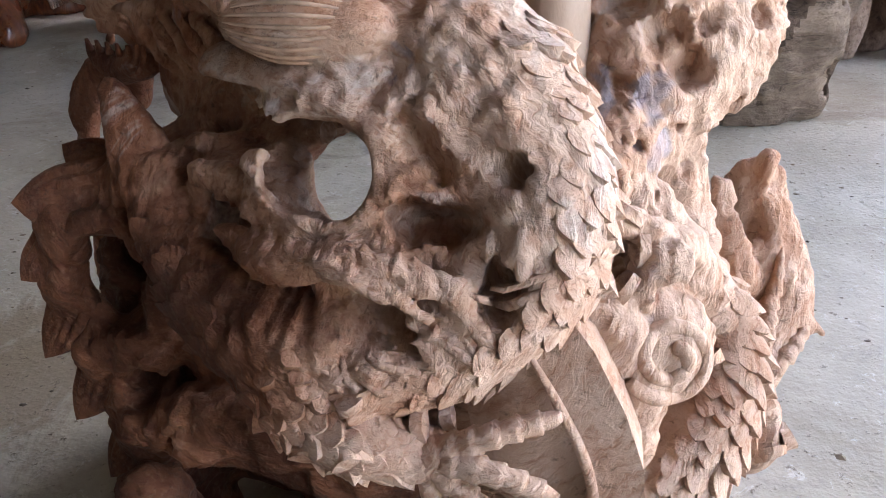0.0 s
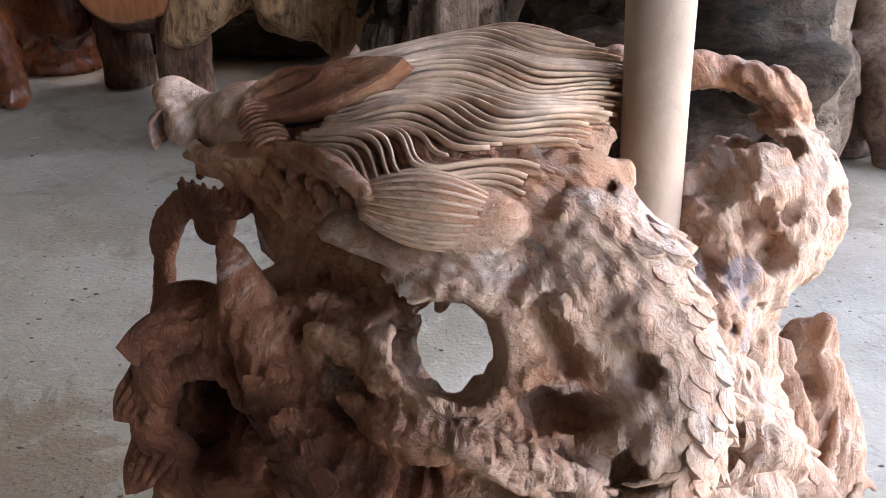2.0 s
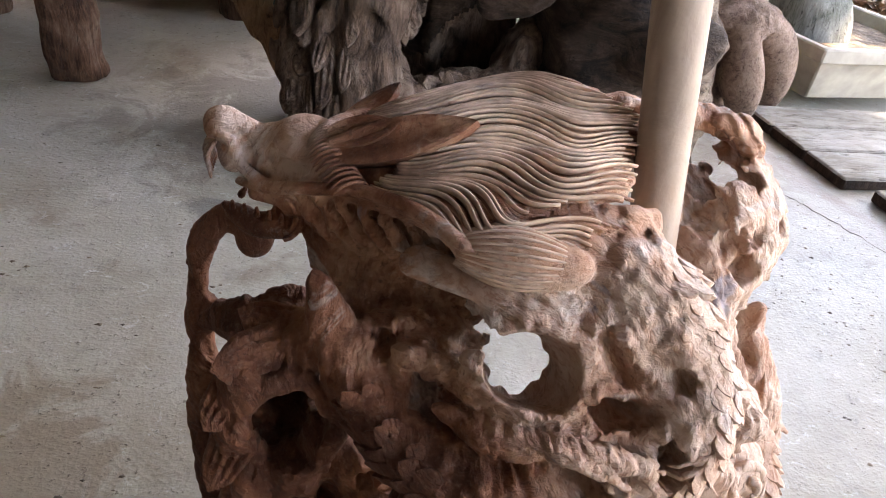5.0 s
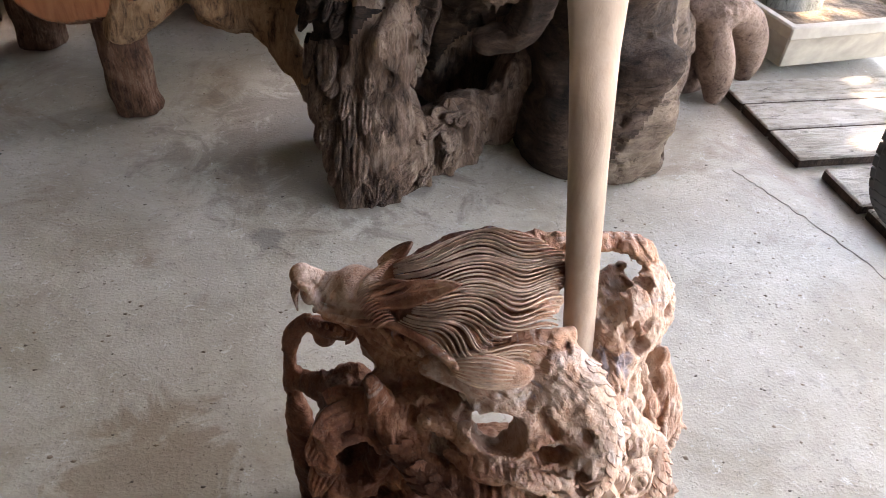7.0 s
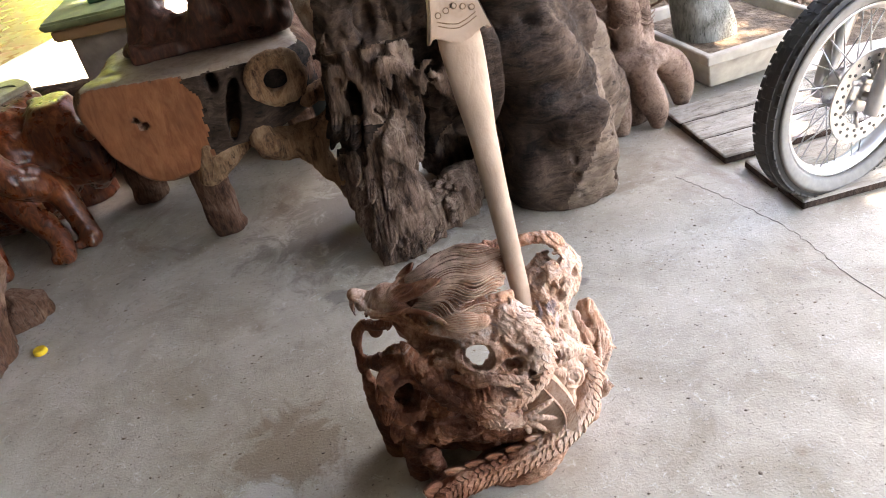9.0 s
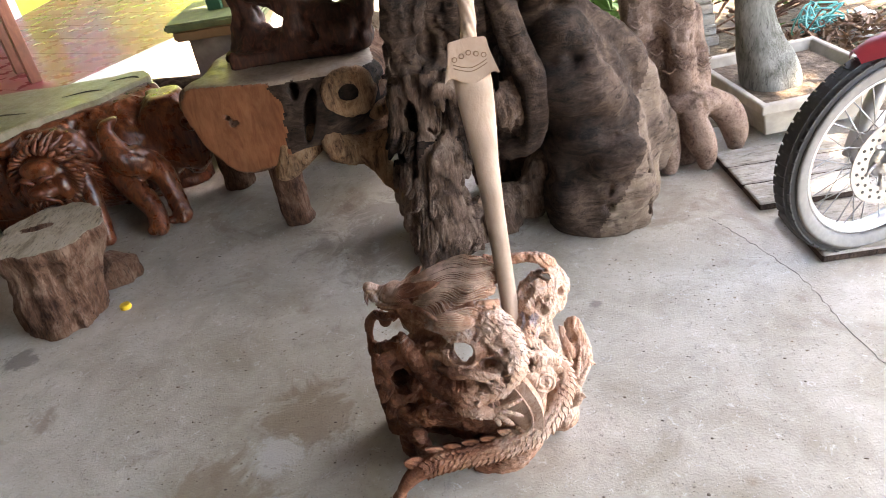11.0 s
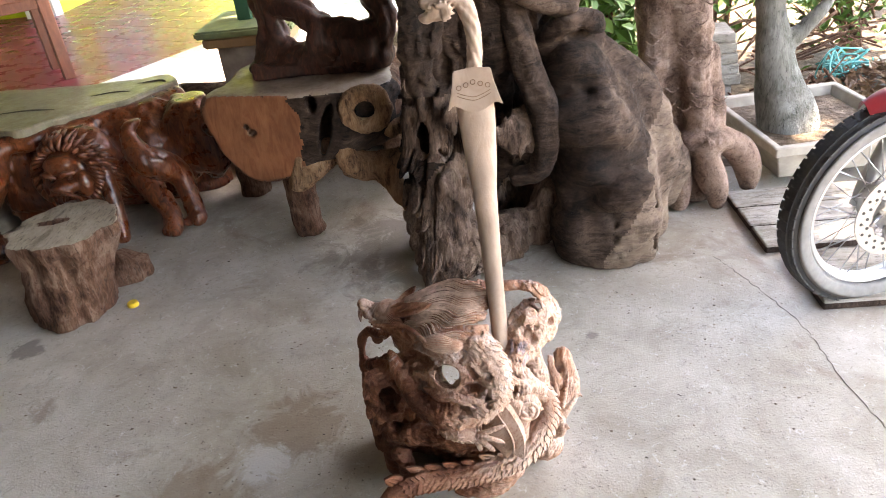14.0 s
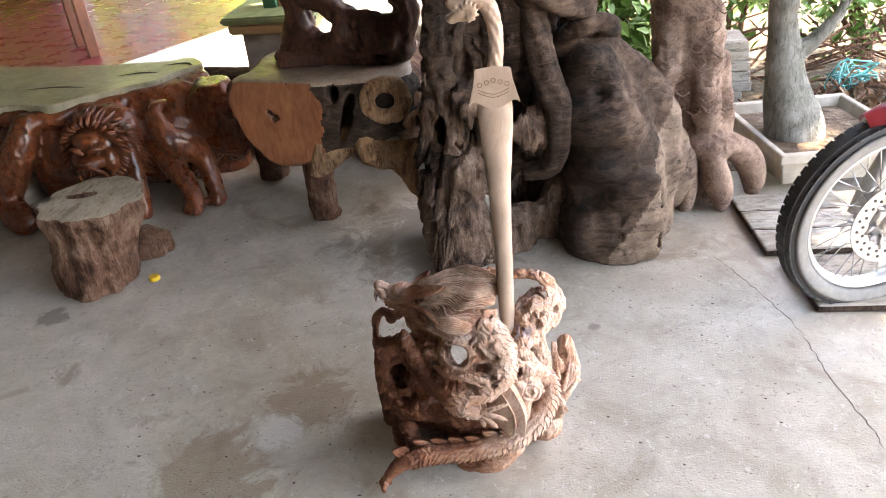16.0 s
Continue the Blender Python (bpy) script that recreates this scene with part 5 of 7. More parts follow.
def big_root():
    t = thing("tree_root", "gnarled weathered tree root with flaking splintered foot and dark limbs", "root", at=(0.05, 1.4, 0))
    c = Clay((-0.32, 1.05, -0.02), (0.48, 2.0, 1.15), 0.0085)
    body = [(-0.065, 1.215, -0.02, 0.030), (-0.060, 1.27, 0.07, 0.065), (-0.050, 1.36, 0.20, 0.100), (-0.035, 1.44, 0.36, 0.125), (0.00, 1.50, 0.54, 0.130), (0.05, 1.55, 0.72, 0.14), (0.09, 1.60, 0.92, 0.16), (0.10, 1.62, 1.15, 0.18)]
    c.tube(body, 0.05, folds(9, 0.012, 5))
    c.ball((0.17, 1.62, 0.42), (0.17, 0.13, 0.45), 0.05)
    c.ball((0.11, 1.47, 0.66), (0.15, 0.10, 0.22), 0.05, (0, 14, 0))
    c.tube([(-0.06, 1.40, 0.95, 0.07), (-0.05, 1.38, 0.78, 0.06), (-0.075, 1.39, 0.62, 0.05), (-0.10, 1.41, 0.46, 0.05)], 0.03)
    foot = [(-0.055, 1.235, 0.0, 0.045), (0.01, 1.275, 0.055, 0.060), (0.09, 1.325, 0.085, 0.058), (0.17, 1.375, 0.095, 0.050), (0.25, 1.42, 0.11, 0.050), (0.34, 1.49, 0.14, 0.06)]
    c.tube(foot, 0.03)
    c.tube([(-0.03, 1.25, 0.0, 0.045), (0.06, 1.31, 0.01, 0.050), (0.14, 1.365, 0.02, 0.045), (0.22, 1.41, 0.03, 0.035)], 0.03)
    c.tube([(-0.03, 1.385, 0.51, 0.020), (0.03, 1.36, 0.50, 0.034), (0.10, 1.345, 0.47, 0.042), (0.18, 1.345, 0.44, 0.045), (0.25, 1.37, 0.40, 0.045)], 0.02, folds(6, 0.006, 10))
    c.tube([(0.02, 1.36, 0.50, 0.022), (0.035, 1.34, 0.43, 0.016), (0.055, 1.33, 0.37, 0.006)], 0.01)
    c.rough(7, 0.050, 4, ridges, (1, 1, 0.4))
    c.rough(24, 0.026, 4, ridges, (1, 1, 0.24))
    # crevices between the splinters
    rnd = random.Random(21)
    for i in range(16):
        s0, ang = rnd.uniform(0.02, 0.45), rnd.uniform(-80, 80)
        span = rnd.uniform(0.08, 0.22)
        pts = wrap(body, [(s0 + span * u, ang + 12 * math.sin(5 * u + i), -0.012) for u in (0, 0.33, 0.66, 1)], (0, -1, 0.35))
        c.tube([(*p, r) for p, r in zip(pts, (0.003, 0.012, 0.010, 0.003))], 0.006, cut=True)
    for p, r in (((0.16, 1.34, 0.205), (0.075, 0.10, 0.050)), ((0.06, 1.32, 0.20), (0.022, 0.06, 0.035)), ((0.13, 1.38, 0.46), (0.05, 0.09, 0.09)), ((0.20, 1.40, 0.40), (0.03, 0.07, 0.08)), ((0.0, 1.36, 0.60), (0.035, 0.06, 0.06)), ((-0.07, 1.36, 0.42), (0.02, 0.05, 0.06)), ((0.22, 1.33, 0.05), (0.04, 0.05, 0.03))):
        c.ball(p, r, 0.012, cut=True)
    c.rough(40, 0.008, 3, ridges, (1, 1, 0.5))
    c.floor(0.0)
    h = Heap()
    for i in range(70):
        s0, ang = rnd.uniform(0.0, 0.40), rnd.uniform(-85, 85)
        r, e = wrap(body, [(s0 + rnd.uniform(0.04, 0.10), ang, -0.010), (s0, ang + rnd.uniform(-8, 8), rnd.uniform(0.004, 0.020))], (0, -1, 0.35))
        leaf_plate(h, r, e, (Vector(e) - Vector((0, 1.6, 0.2))), rnd.uniform(0.008, 0.022), 3, 0.002, 0.010, 0.002, 0.12)
    for i in range(40):
        s0, ang = rnd.uniform(0.0, 0.22), rnd.uniform(-60, 80)
        r, e = wrap(foot, [(s0 + rnd.uniform(0.03, 0.07), ang, -0.008), (s0, ang + rnd.uniform(-12, 12), rnd.uniform(0.004, 0.016))], (0, -1, 0.5))
        leaf_plate(h, r, e, (0, -0.9, 0.5), rnd.uniform(0.008, 0.020), 3, 0.002, 0.010, 0.002, 0.12)
    ob = c.mesh("foot", M_ROOT, t, extra=h)
    facing(ob, lambda p, n: p.z + 0.5 * (p.y - 1.3) > 0.34 + 0.16 * noise.noise(p * 6) and not (p.y < 1.37 and 0.36 < p.z < 0.54), M_STUMP)
    # dark limbs
    for rows in ([(0.17, 1.42, 0.90, 0.05), (0.20, 1.38, 0.72, 0.040), (0.235, 1.345, 0.58, 0.040), (0.272, 1.33, 0.46, 0.040), (0.272, 1.33, 0.36, 0.040), (0.245, 1.34, 0.29, 0.030), (0.19, 1.36, 0.27, 0.026)], [(0.02, 1.42, 0.98, 0.05), (0.13, 1.36, 0.90, 0.05), (0.24, 1.36, 0.80, 0.05), (0.34, 1.42, 0.74, 0.04)]):
        lo, hi = np.array(rows)[:, :3].min(0) - 0.1, np.array(rows)[:, :3].max(0) + 0.1
        limb_clay = Clay(lo, hi, 0.006)
        limb_clay.tube(rows, 0.01, folds(5, 0.006, 7, 0.4, 0.2))
        limb_clay.rough(9, 0.012, 3)
        limb_clay.rough(40, 0.004, 3, ridges, (1, 1, 0.4))
        limb_clay.mesh("limb", M_STUMP, t, "smooth blue-black limb of the root")


def big_stump():
    c = Clay((0.12, 1.12, -0.02), (0.90, 2.1, 0.95), 0.0085)
    c.tube([(0.45, 1.41, -0.08, 0.17), (0.455, 1.41, 0.10, 0.165), (0.445, 1.44, 0.28, 0.150), (0.405, 1.49, 0.46, 0.125), (0.355, 1.52, 0.60, 0.085), (0.34, 1.52, 0.66, 0.05)], 0.04)
    c.ball((0.585, 1.64, 0.24), (0.13, 0.17, 0.27), 0.05, (0, -24, 0))
    c.tube([(0.40, 1.50, 0.62, 0.05), (0.50, 1.52, 0.50, 0.07), (0.585, 1.54, 0.38, 0.07), (0.615, 1.52, 0.22, 0.055), (0.60, 1.46, 0.05, 0.05), (0.59, 1.44, -0.03, 0.06)], 0.03)
    # brow, nose and cheek bulges
    c.tube([(0.30, 1.41, 0.44, 0.05), (0.37, 1.345, 0.44, 0.080), (0.45, 1.335, 0.41, 0.065), (0.51, 1.37, 0.33, 0.045)], 0.03)
    c.ball((0.365, 1.42, 0.55), (0.085, 0.08, 0.09), 0.03)
    c.ball((0.49, 1.295, 0.240), (0.085, 0.070, 0.055), 0.025, (0, -8, 0))
    c.ball((0.41, 1.33, 0.29), (0.07, 0.07, 0.05), 0.03)
    c.ball((0.36, 1.35, 0.10), (0.075, 0.10, 0.13), 0.03)
    c.ball((0.53, 1.335, 0.10), (0.075, 0.08, 0.13), 0.03)
    c.tube([(0.28, 1.46, 0.60, 0.035), (0.33, 1.43, 0.665, 0.035), (0.40, 1.42, 0.685, 0.030), (0.44, 1.44, 0.66, 0.022)], 0.012)
    c.rough(6, 0.022, 3)
    # clefts
    c.tube([(0.55, 1.36, 0.42, 0.006), (0.565, 1.345, 0.32, 0.012), (0.582, 1.33, 0.22, 0.010), (0.57, 1.30, 0.12, 0.012), (0.575, 1.29, 0.02, 0.008)], 0.008, cut=True)
    c.tube([(0.385, 1.27, 0.20, 0.006), (0.44, 1.255, 0.175, 0.012), (0.50, 1.25, 0.18, 0.008)], 0.01, cut=True)
    c.tube([(0.46, 1.26, 0.17, 0.006), (0.45, 1.245, 0.10, 0.010), (0.47, 1.24, 0.02, 0.006)], 0.01, cut=True)
    c.tube([(0.30, 1.33, 0.365, 0.010), (0.38, 1.275, 0.345, 0.022), (0.46, 1.27, 0.325, 0.014)], 0.012, cut=True)
    c.ball((0.37, 1.40, 0.655), (0.03, 0.04, 0.015), 0.008, cut=True)
    c.rough(11, 0.012, 3, ridges, (0.6, 0.6, 1.4))
    c.rough(40, 0.0045, 3, ridges, (0.5, 0.5, 1.3))
    c.floor(0.0)
    ob = c.mesh("tree_stump", M_STUMP)
    facing(ob, lambda p, n: p.x - 0.5 * (p.z - 0.3) > 0.57 + 0.06 * noise.noise(p * 5), M_STUMPPALE)
    tagged(ob, "dark bulging old tree stump with paler worn flank, standing on concrete", "stump")


def slab_table():
    t = thing("root_table", "rustic slab table with orange sawn end and crooked root legs", "table", at=(-0.46, 1.75, 0))
    c = Clay((-0.90, 1.42, 0.17), (-0.06, 2.2, 0.54), 0.0075)
    c.ball((-0.48, 1.82, 0.38), (0.36, 0.36, 0.15), 0.03)
    c.box((-0.48, 1.80, 0.45), (0.29, 0.26, 0.06), 0.06, rim=0.04)
    c.ball((-0.60, 1.69, 0.375), (0.20, 0.21, 0.19), 0.05)
    c.tube([(-0.78, 1.66, 0.46, 0.05), (-0.62, 1.60, 0.46, 0.06), (-0.44, 1.60, 0.45, 0.06), (-0.22, 1.64, 0.46, 0.05)], 0.05)
    c.rough(10, 0.014, 4)
    c.box((-0.60, 1.455, 0.36), (0.4, 0.10, 0.3), 0.006, (0, 0, -14), cut=True)
    c.box((-0.45, 1.8, 0.635), (0.6, 0.6, 0.115), 0.008, cut=True)
    c.ball((-0.395, 1.54, 0.40), (0.028, 0.06, 0.09), 0.01, (0, 18, 0), cut=True)
    c.ball((-0.43, 1.54, 0.48), (0.022, 0.05, 0.03), 0.008, cut=True)
    for x, z, r in ((-0.665, 0.415, 0.010), (-0.655, 0.395, 0.012), (-0.64, 0.398, 0.008)):
        c.ball((x, 1.575, z), (r, 0.03, r * 0.8), 0.003, cut=True)
    c.rough(40, 0.002, 2)
    ob = c.mesh("tabletop", M_BARK, t, "thick slab with pale top and orange sawn end")
    face_n = Vector((-0.24, -0.97, 0))
    facing(ob, lambda p, n: n.dot(face_n) > 0.86 and p.x < -0.42 + 0.06 * noise.noise(p * 15), M_SLAB)
    facing(ob, lambda p, n: -0.47 + 0.06 * noise.noise(p * 14) < p.x < -0.16 + 0.08 * noise.noise(p * 17) and p.y < 1.66 and n.y < 0.2, M_STUMP)
    facing(ob, lambda p, n: n.z > 0.6 and p.z > 0.508, M_SLABTOP)
    for rows in ([(-0.545, 1.64, 0.30, 0.06), (-0.55, 1.62, 0.15, 0.052), (-0.54, 1.615, 0.0, 0.05)], [(-0.80, 1.97, 0.32, 0.07), (-0.83, 1.97, 0.15, 0.06), (-0.84, 1.98, 0.0, 0.06)], [(-0.3, 2.05, 0.35, 0.06), (-0.28, 2.08, 0.15, 0.05), (-0.28, 2.1, 0.0, 0.05)]):
        lo, hi = np.array(rows)[:, :3].min(0) - 0.11, np.array(rows)[:, :3].max(0) + 0.11
        leg = Clay((lo[0], lo[1], -0.02), hi, 0.008)
        leg.tube(rows, 0.01, folds(5, 0.006))
        leg.rough(18, 0.012, 3)
        leg.floor(0.0)
        leg.mesh("leg", M_BARK, t)
    r = Clay((-0.62, 1.38, -0.02), (0.02, 1.95, 0.55), 0.006)
    ring = [(-0.262 + 0.060 * math.cos(a), 1.530 + 0.006 * math.sin(a), 0.455 + 0.050 * math.sin(a), 0.027) for a in np.linspace(0, 2 * math.pi, 9)]
    r.tube(ring, 0.012)
    r.ball((-0.262, 1.57, 0.455), (0.06, 0.03, 0.05), 0.012)
    r.ball((-0.268, 1.53, 0.455), (0.024, 0.035, 0.026), 0.006, cut=True)
    r.tube([(-0.33, 1.535, 0.42, 0.030), (-0.35, 1.53, 0.36, 0.030), (-0.34, 1.53, 0.30, 0.038), (-0.31, 1.54, 0.26, 0.040)], 0.02)
    r.ball((-0.335, 1.505, 0.275), (0.03, 0.02, 0.03), 0.01)
    r.tube([(-0.34, 1.56, 0.26, 0.04), (-0.25, 1.56, 0.25, 0.045), (-0.18, 1.545, 0.27, 0.04), (-0.15, 1.56, 0.30, 0.025)], 0.02)
    r.tube([(-0.24, 1.55, 0.25, 0.04), (-0.20, 1.53, 0.18, 0.032), (-0.14, 1.50, 0.09, 0.028), (-0.11, 1.475, 0.02, 0.024)], 0.02)
    r.tube([(-0.20, 1.60, 0.36, 0.03), (-0.12, 1.62, 0.37, 0.03), (-0.05, 1.66, 0.34, 0.02)], 0.02)
    r.tube([(-0.42, 1.58, 0.30, 0.05), (-0.48, 1.56, 0.25, 0.04), (-0.53, 1.555, 0.21, 0.03), (-0.50, 1.56, 0.30, 0.03)], 0.02)
    r.rough(14, 0.009, 4, ridges)
    r.rough(45, 0.005, 3, ridges)
    r.floor(0.0)
    r.mesh("root_leg", M_ROOTTAN, t, "knotted tan root with a ring-shaped hole")


def root_ornament():
    c = Clay((-0.82, 1.58, 0.50), (-0.08, 2.15, 1.0), 0.007)
    c.tube([(-0.655, 1.82, 0.53, 0.035), (-0.58, 1.80, 0.56, 0.055), (-0.46, 1.77, 0.56, 0.06), (-0.33, 1.75, 0.58, 0.075), (-0.235, 1.75, 0.565, 0.055)], 0.02)
    c.box((-0.43, 1.77, 0.535), (0.21, 0.07, 0.03), 0.02)
    c.tube([(-0.61, 1.82, 0.57, 0.05), (-0.585, 1.83, 0.66, 0.045), (-0.60, 1.85, 0.76, 0.055), (-0.645, 1.88, 0.90, 0.06), (-0.66, 1.9, 1.0, 0.05)], 0.02, folds(4, 0.012, 9))
    c.tube([(-0.30, 1.74, 0.60, 0.065), (-0.225, 1.74, 0.63, 0.045), (-0.20, 1.75, 0.68, 0.035), (-0.235, 1.79, 0.76, 0.045), (-0.25, 1.82, 0.88, 0.05)], 0.02, folds(4, 0.010, 12))
    c.tube([(-0.56, 1.82, 0.74, 0.04), (-0.47, 1.79, 0.71, 0.04), (-0.40, 1.76, 0.66, 0.045), (-0.33, 1.74, 0.64, 0.05)], 0.015, folds(4, 0.008, 14))
    c.tube([(-0.44, 1.74, 0.53, 0.03), (-0.43, 1.73, 0.62, 0.03), (-0.40, 1.74, 0.68, 0.02)], 0.015)
    c.ball((-0.51, 1.79, 0.648), (0.020, 0.14, 0.026), 0.008, cut=True)
    c.ball((-0.37, 1.69, 0.60), (0.025, 0.03, 0.035), 0.010, cut=True)
    c.ball((-0.29, 1.70, 0.55), (0.03, 0.02, 0.015), 0.010, cut=True)
    c.rough(11, 0.016, 3, ridges)
    c.rough(34, 0.006, 3, ridges, (1, 1, 0.6))
    c.floor(0.522)
    tagged(c.mesh("root_ornament", M_DARKRED), "dark red twisted root piece standing on the slab table", "ornament")


def lion_table():
    t = thing("carved_table", "varnished red-brown table with carved beast base and slab top", "table", at=(-1.4, 1.9, 0))
    edge = smooth_path([(-2.3, 1.80), (-1.95, 1.74), (-1.69, 1.75), (-1.52, 1.74), (-1.42, 1.83), (-1.33, 1.91), (-1.24, 1.99), (-1.15, 2.12), (-1.12, 2.21), (-1.20, 2.28), (-1.45, 2.24), (-1.85, 2.26), (-2.3, 2.35)], 4)
    outline = [(x + 0.010 * math.sin(23 * x), y + 0.010 * math.sin(31 * x + 9 * y)) for x, y in edge]
    top = part("tabletop", poly_slab(outline, 0.385, 0.42, 0.006), M_GLOSSTOP, t, "glossy olive-toned slab top with cracks")
    for pts in (((-1.75, 1.93), (-1.62, 1.95), (-1.50, 1.93)), ((-1.42, 2.06), (-1.34, 2.09), (-1.27, 2.08)), ((-1.28, 2.18), (-1.20, 2.20), (-1.16, 2.17))):
        v, f = tube_mesh(smooth_path([(x, y, 0.4215) for x, y in pts], 5), np.sin(np.linspace(0.25, 2.9, 11)) * 0.010, 6, 0.12)
        mesh_ob("crack", v, f, M_CRACK, top)
    b = Clay((-2.35, 1.36, -0.02), (-0.78, 2.45, 0.415), 0.0085)
    b.tube([(-2.2, 1.95, 0.30, 0.09), (-1.75, 1.90, 0.28, 0.11), (-1.5, 1.93, 0.28, 0.11), (-1.25, 2.12, 0.28, 0.11)], 0.05)
    b.tube([(-2.2, 1.82, 0.37, 0.03), (-1.69, 1.76, 0.37, 0.035), (-1.52, 1.76, 0.365, 0.035), (-1.36, 1.88, 0.365, 0.035), (-1.22, 2.0, 0.37, 0.035), (-1.13, 2.14, 0.37, 0.04)], 0.04, folds(4, 0.01, 30))
    b.ball((-1.37, 1.79, 0.26), (0.13, 0.10, 0.14), 0.03)
    b.box((-1.55, 2.08, 0.19), (0.45, 0.12, 0.20), 0.05, rim=0.04)
    b.ball((-1.28, 1.98, 0.20), (0.28, 0.17, 0.20), 0.04)
    b.ball((-1.03, 1.98, 0.27), (0.095, 0.10, 0.15), 0.03)
    b.ball((-1.60, 1.80, 0.18), (0.12, 0.10, 0.18), 0.03)
    b.tube([(-1.10, 2.10, 0.20, 0.10), (-1.08, 2.12, 0.0, 0.10)], 0.03)
    b.rough(14, 0.016, 3, ridges)
    # limbs
    b.tube([(-1.13, 1.80, 0.41, 0.02), (-1.16, 1.76, 0.36, 0.028), (-1.12, 1.73, 0.28, 0.05), (-1.08, 1.76, 0.24, 0.055), (-1.04, 1.80, 0.18, 0.045), (-1.01, 1.77, 0.09, 0.035), (-0.99, 1.74, 0.03, 0.035)], 0.015, scales(0.024, 9, 0.004))
    b.tube([(-1.20, 1.80, 0.22, 0.045), (-1.13, 1.75, 0.15, 0.045), (-1.07, 1.71, 0.07, 0.036), (-1.06, 1.67, 0.02, 0.034)], 0.015)
    for x, y in ((-0.985, 1.72), (-1.02, 1.725), (-1.045, 1.65), (-1.08, 1.66)):
        b.ball((x, y, 0.02), (0.018, 0.028, 0.018), 0.008)
    b.tube([(-1.02, 2.02, 0.36, 0.07), (-0.97, 1.96, 0.28, 0.075), (-0.95, 1.95, 0.18, 0.06), (-0.97, 1.97, 0.12, 0.04)], 0.03)
    for i in range(9):
        b.ball((-1.08 + 0.022 * i, 2.05 - 0.022 * i, 0.40 - 0.012 * i), (0.024, 0.024, 0.020), 0.006)
    b.tube([(-1.62, 1.70, 0.36, 0.045), (-1.66, 1.66, 0.27, 0.06), (-1.72, 1.63, 0.18, 0.065), (-1.74, 1.60, 0.10, 0.06), (-1.66, 1.55, 0.04, 0.05)], 0.02, scales(0.034, 11, 0.007))
    b.tube([(-2.0, 1.8, 0.3, 0.1), (-2.02, 1.78, 0.15, 0.1), (-2.0, 1.75, 0.0, 0.1)], 0.03)
    b.tube([(-1.25, 2.15, 0.3, 0.1), (-1.2, 2.15, 0.15, 0.09), (-1.18, 2.14, 0.0, 0.09)], 0.03)
    b.tube([(-1.50, 1.80, 0.2, 0.09), (-1.5, 1.80, 0.0, 0.1)], 0.03)
    b.tube([(-1.27, 1.72, 0.26, 0.03), (-1.25, 1.68, 0.15, 0.03), (-1.24, 1.64, 0.02, 0.03)], 0.015)
    b.rough(40, 0.004, 3, ridges)
    b.floor(0.0)
    b.d = np.maximum(b.d, (b.lo[2] + b.h * np.arange(b.n[2]) - 0.402)[None, None, :].astype(np.float32))
    b.mesh("carved_base", M_GLOSS, t, "glossy red-brown base carved with limbs and scales")
    # beast head with a shaggy mane
    k, h = Clay((-1.58, 1.56, 0.06), (-1.20, 1.86, 0.415), 0.0042), Heap()
    k.ball((-1.385, 1.73, 0.27), (0.088, 0.080, 0.088), 0.02)
    k.ball((-1.385, 1.66, 0.305), (0.055, 0.04, 0.035), 0.015)
    k.ball((-1.385, 1.640, 0.232), (0.050, 0.042, 0.030), 0.012)
    k.ball((-1.385, 1.602, 0.242), (0.021, 0.014, 0.012), 0.005)
    k.ball((-1.385, 1.650, 0.145), (0.046, 0.042, 0.024), 0.010)
    for sx in (-1, 1):
        k.ball((-1.385 + 0.060 * sx, 1.675, 0.225), (0.032, 0.035, 0.050), 0.012)
        k.ball((-1.385 + 0.034 * sx, 1.632, 0.266), (0.020, 0.022, 0.013), 0.003, cut=True)
        k.ball((-1.385 + 0.034 * sx, 1.642, 0.266), (0.012, 0.012, 0.009), 0.001)
        k.tube([(-1.385 + 0.010 * sx, 1.622, 0.272, 0.006), (-1.385 + 0.032 * sx, 1.618, 0.288, 0.010), (-1.385 + 0.058 * sx, 1.635, 0.284, 0.006)], 0.004)
        k.tube([(-1.385 + 0.012 * sx, 1.600, 0.226, 0.006), (-1.385 + 0.035 * sx, 1.606, 0.214, 0.008), (-1.385 + 0.052 * sx, 1.625, 0.190, 0.006), (-1.385 + 0.046 * sx, 1.630, 0.150, 0.006)], 0.004)
        k.ball((-1.385 + 0.072 * sx, 1.70, 0.335), (0.020, 0.014, 0.022), 0.005)
        k.ball((-1.385 + 0.072 * sx, 1.688, 0.335), (0.010, 0.008, 0.012), 0.003, cut=True)
        h.add(*tube_mesh([(-1.385 + 0.020 * sx, 1.606, 0.212), (-1.385 + 0.018 * sx, 1.604, 0.190)], (0.005, 0.0012), 6))
        h.add(*tube_mesh([(-1.385 + 0.024 * sx, 1.612, 0.158), (-1.385 + 0.024 * sx, 1.608, 0.178)], (0.005, 0.0012), 6))
    k.ball((-1.385, 1.612, 0.188), (0.038, 0.065, 0.024), 0.004, cut=True)
    k.ball((-1.385, 1.628, 0.170), (0.020, 0.03, 0.006), 0.004)
    rnd = random.Random(12)
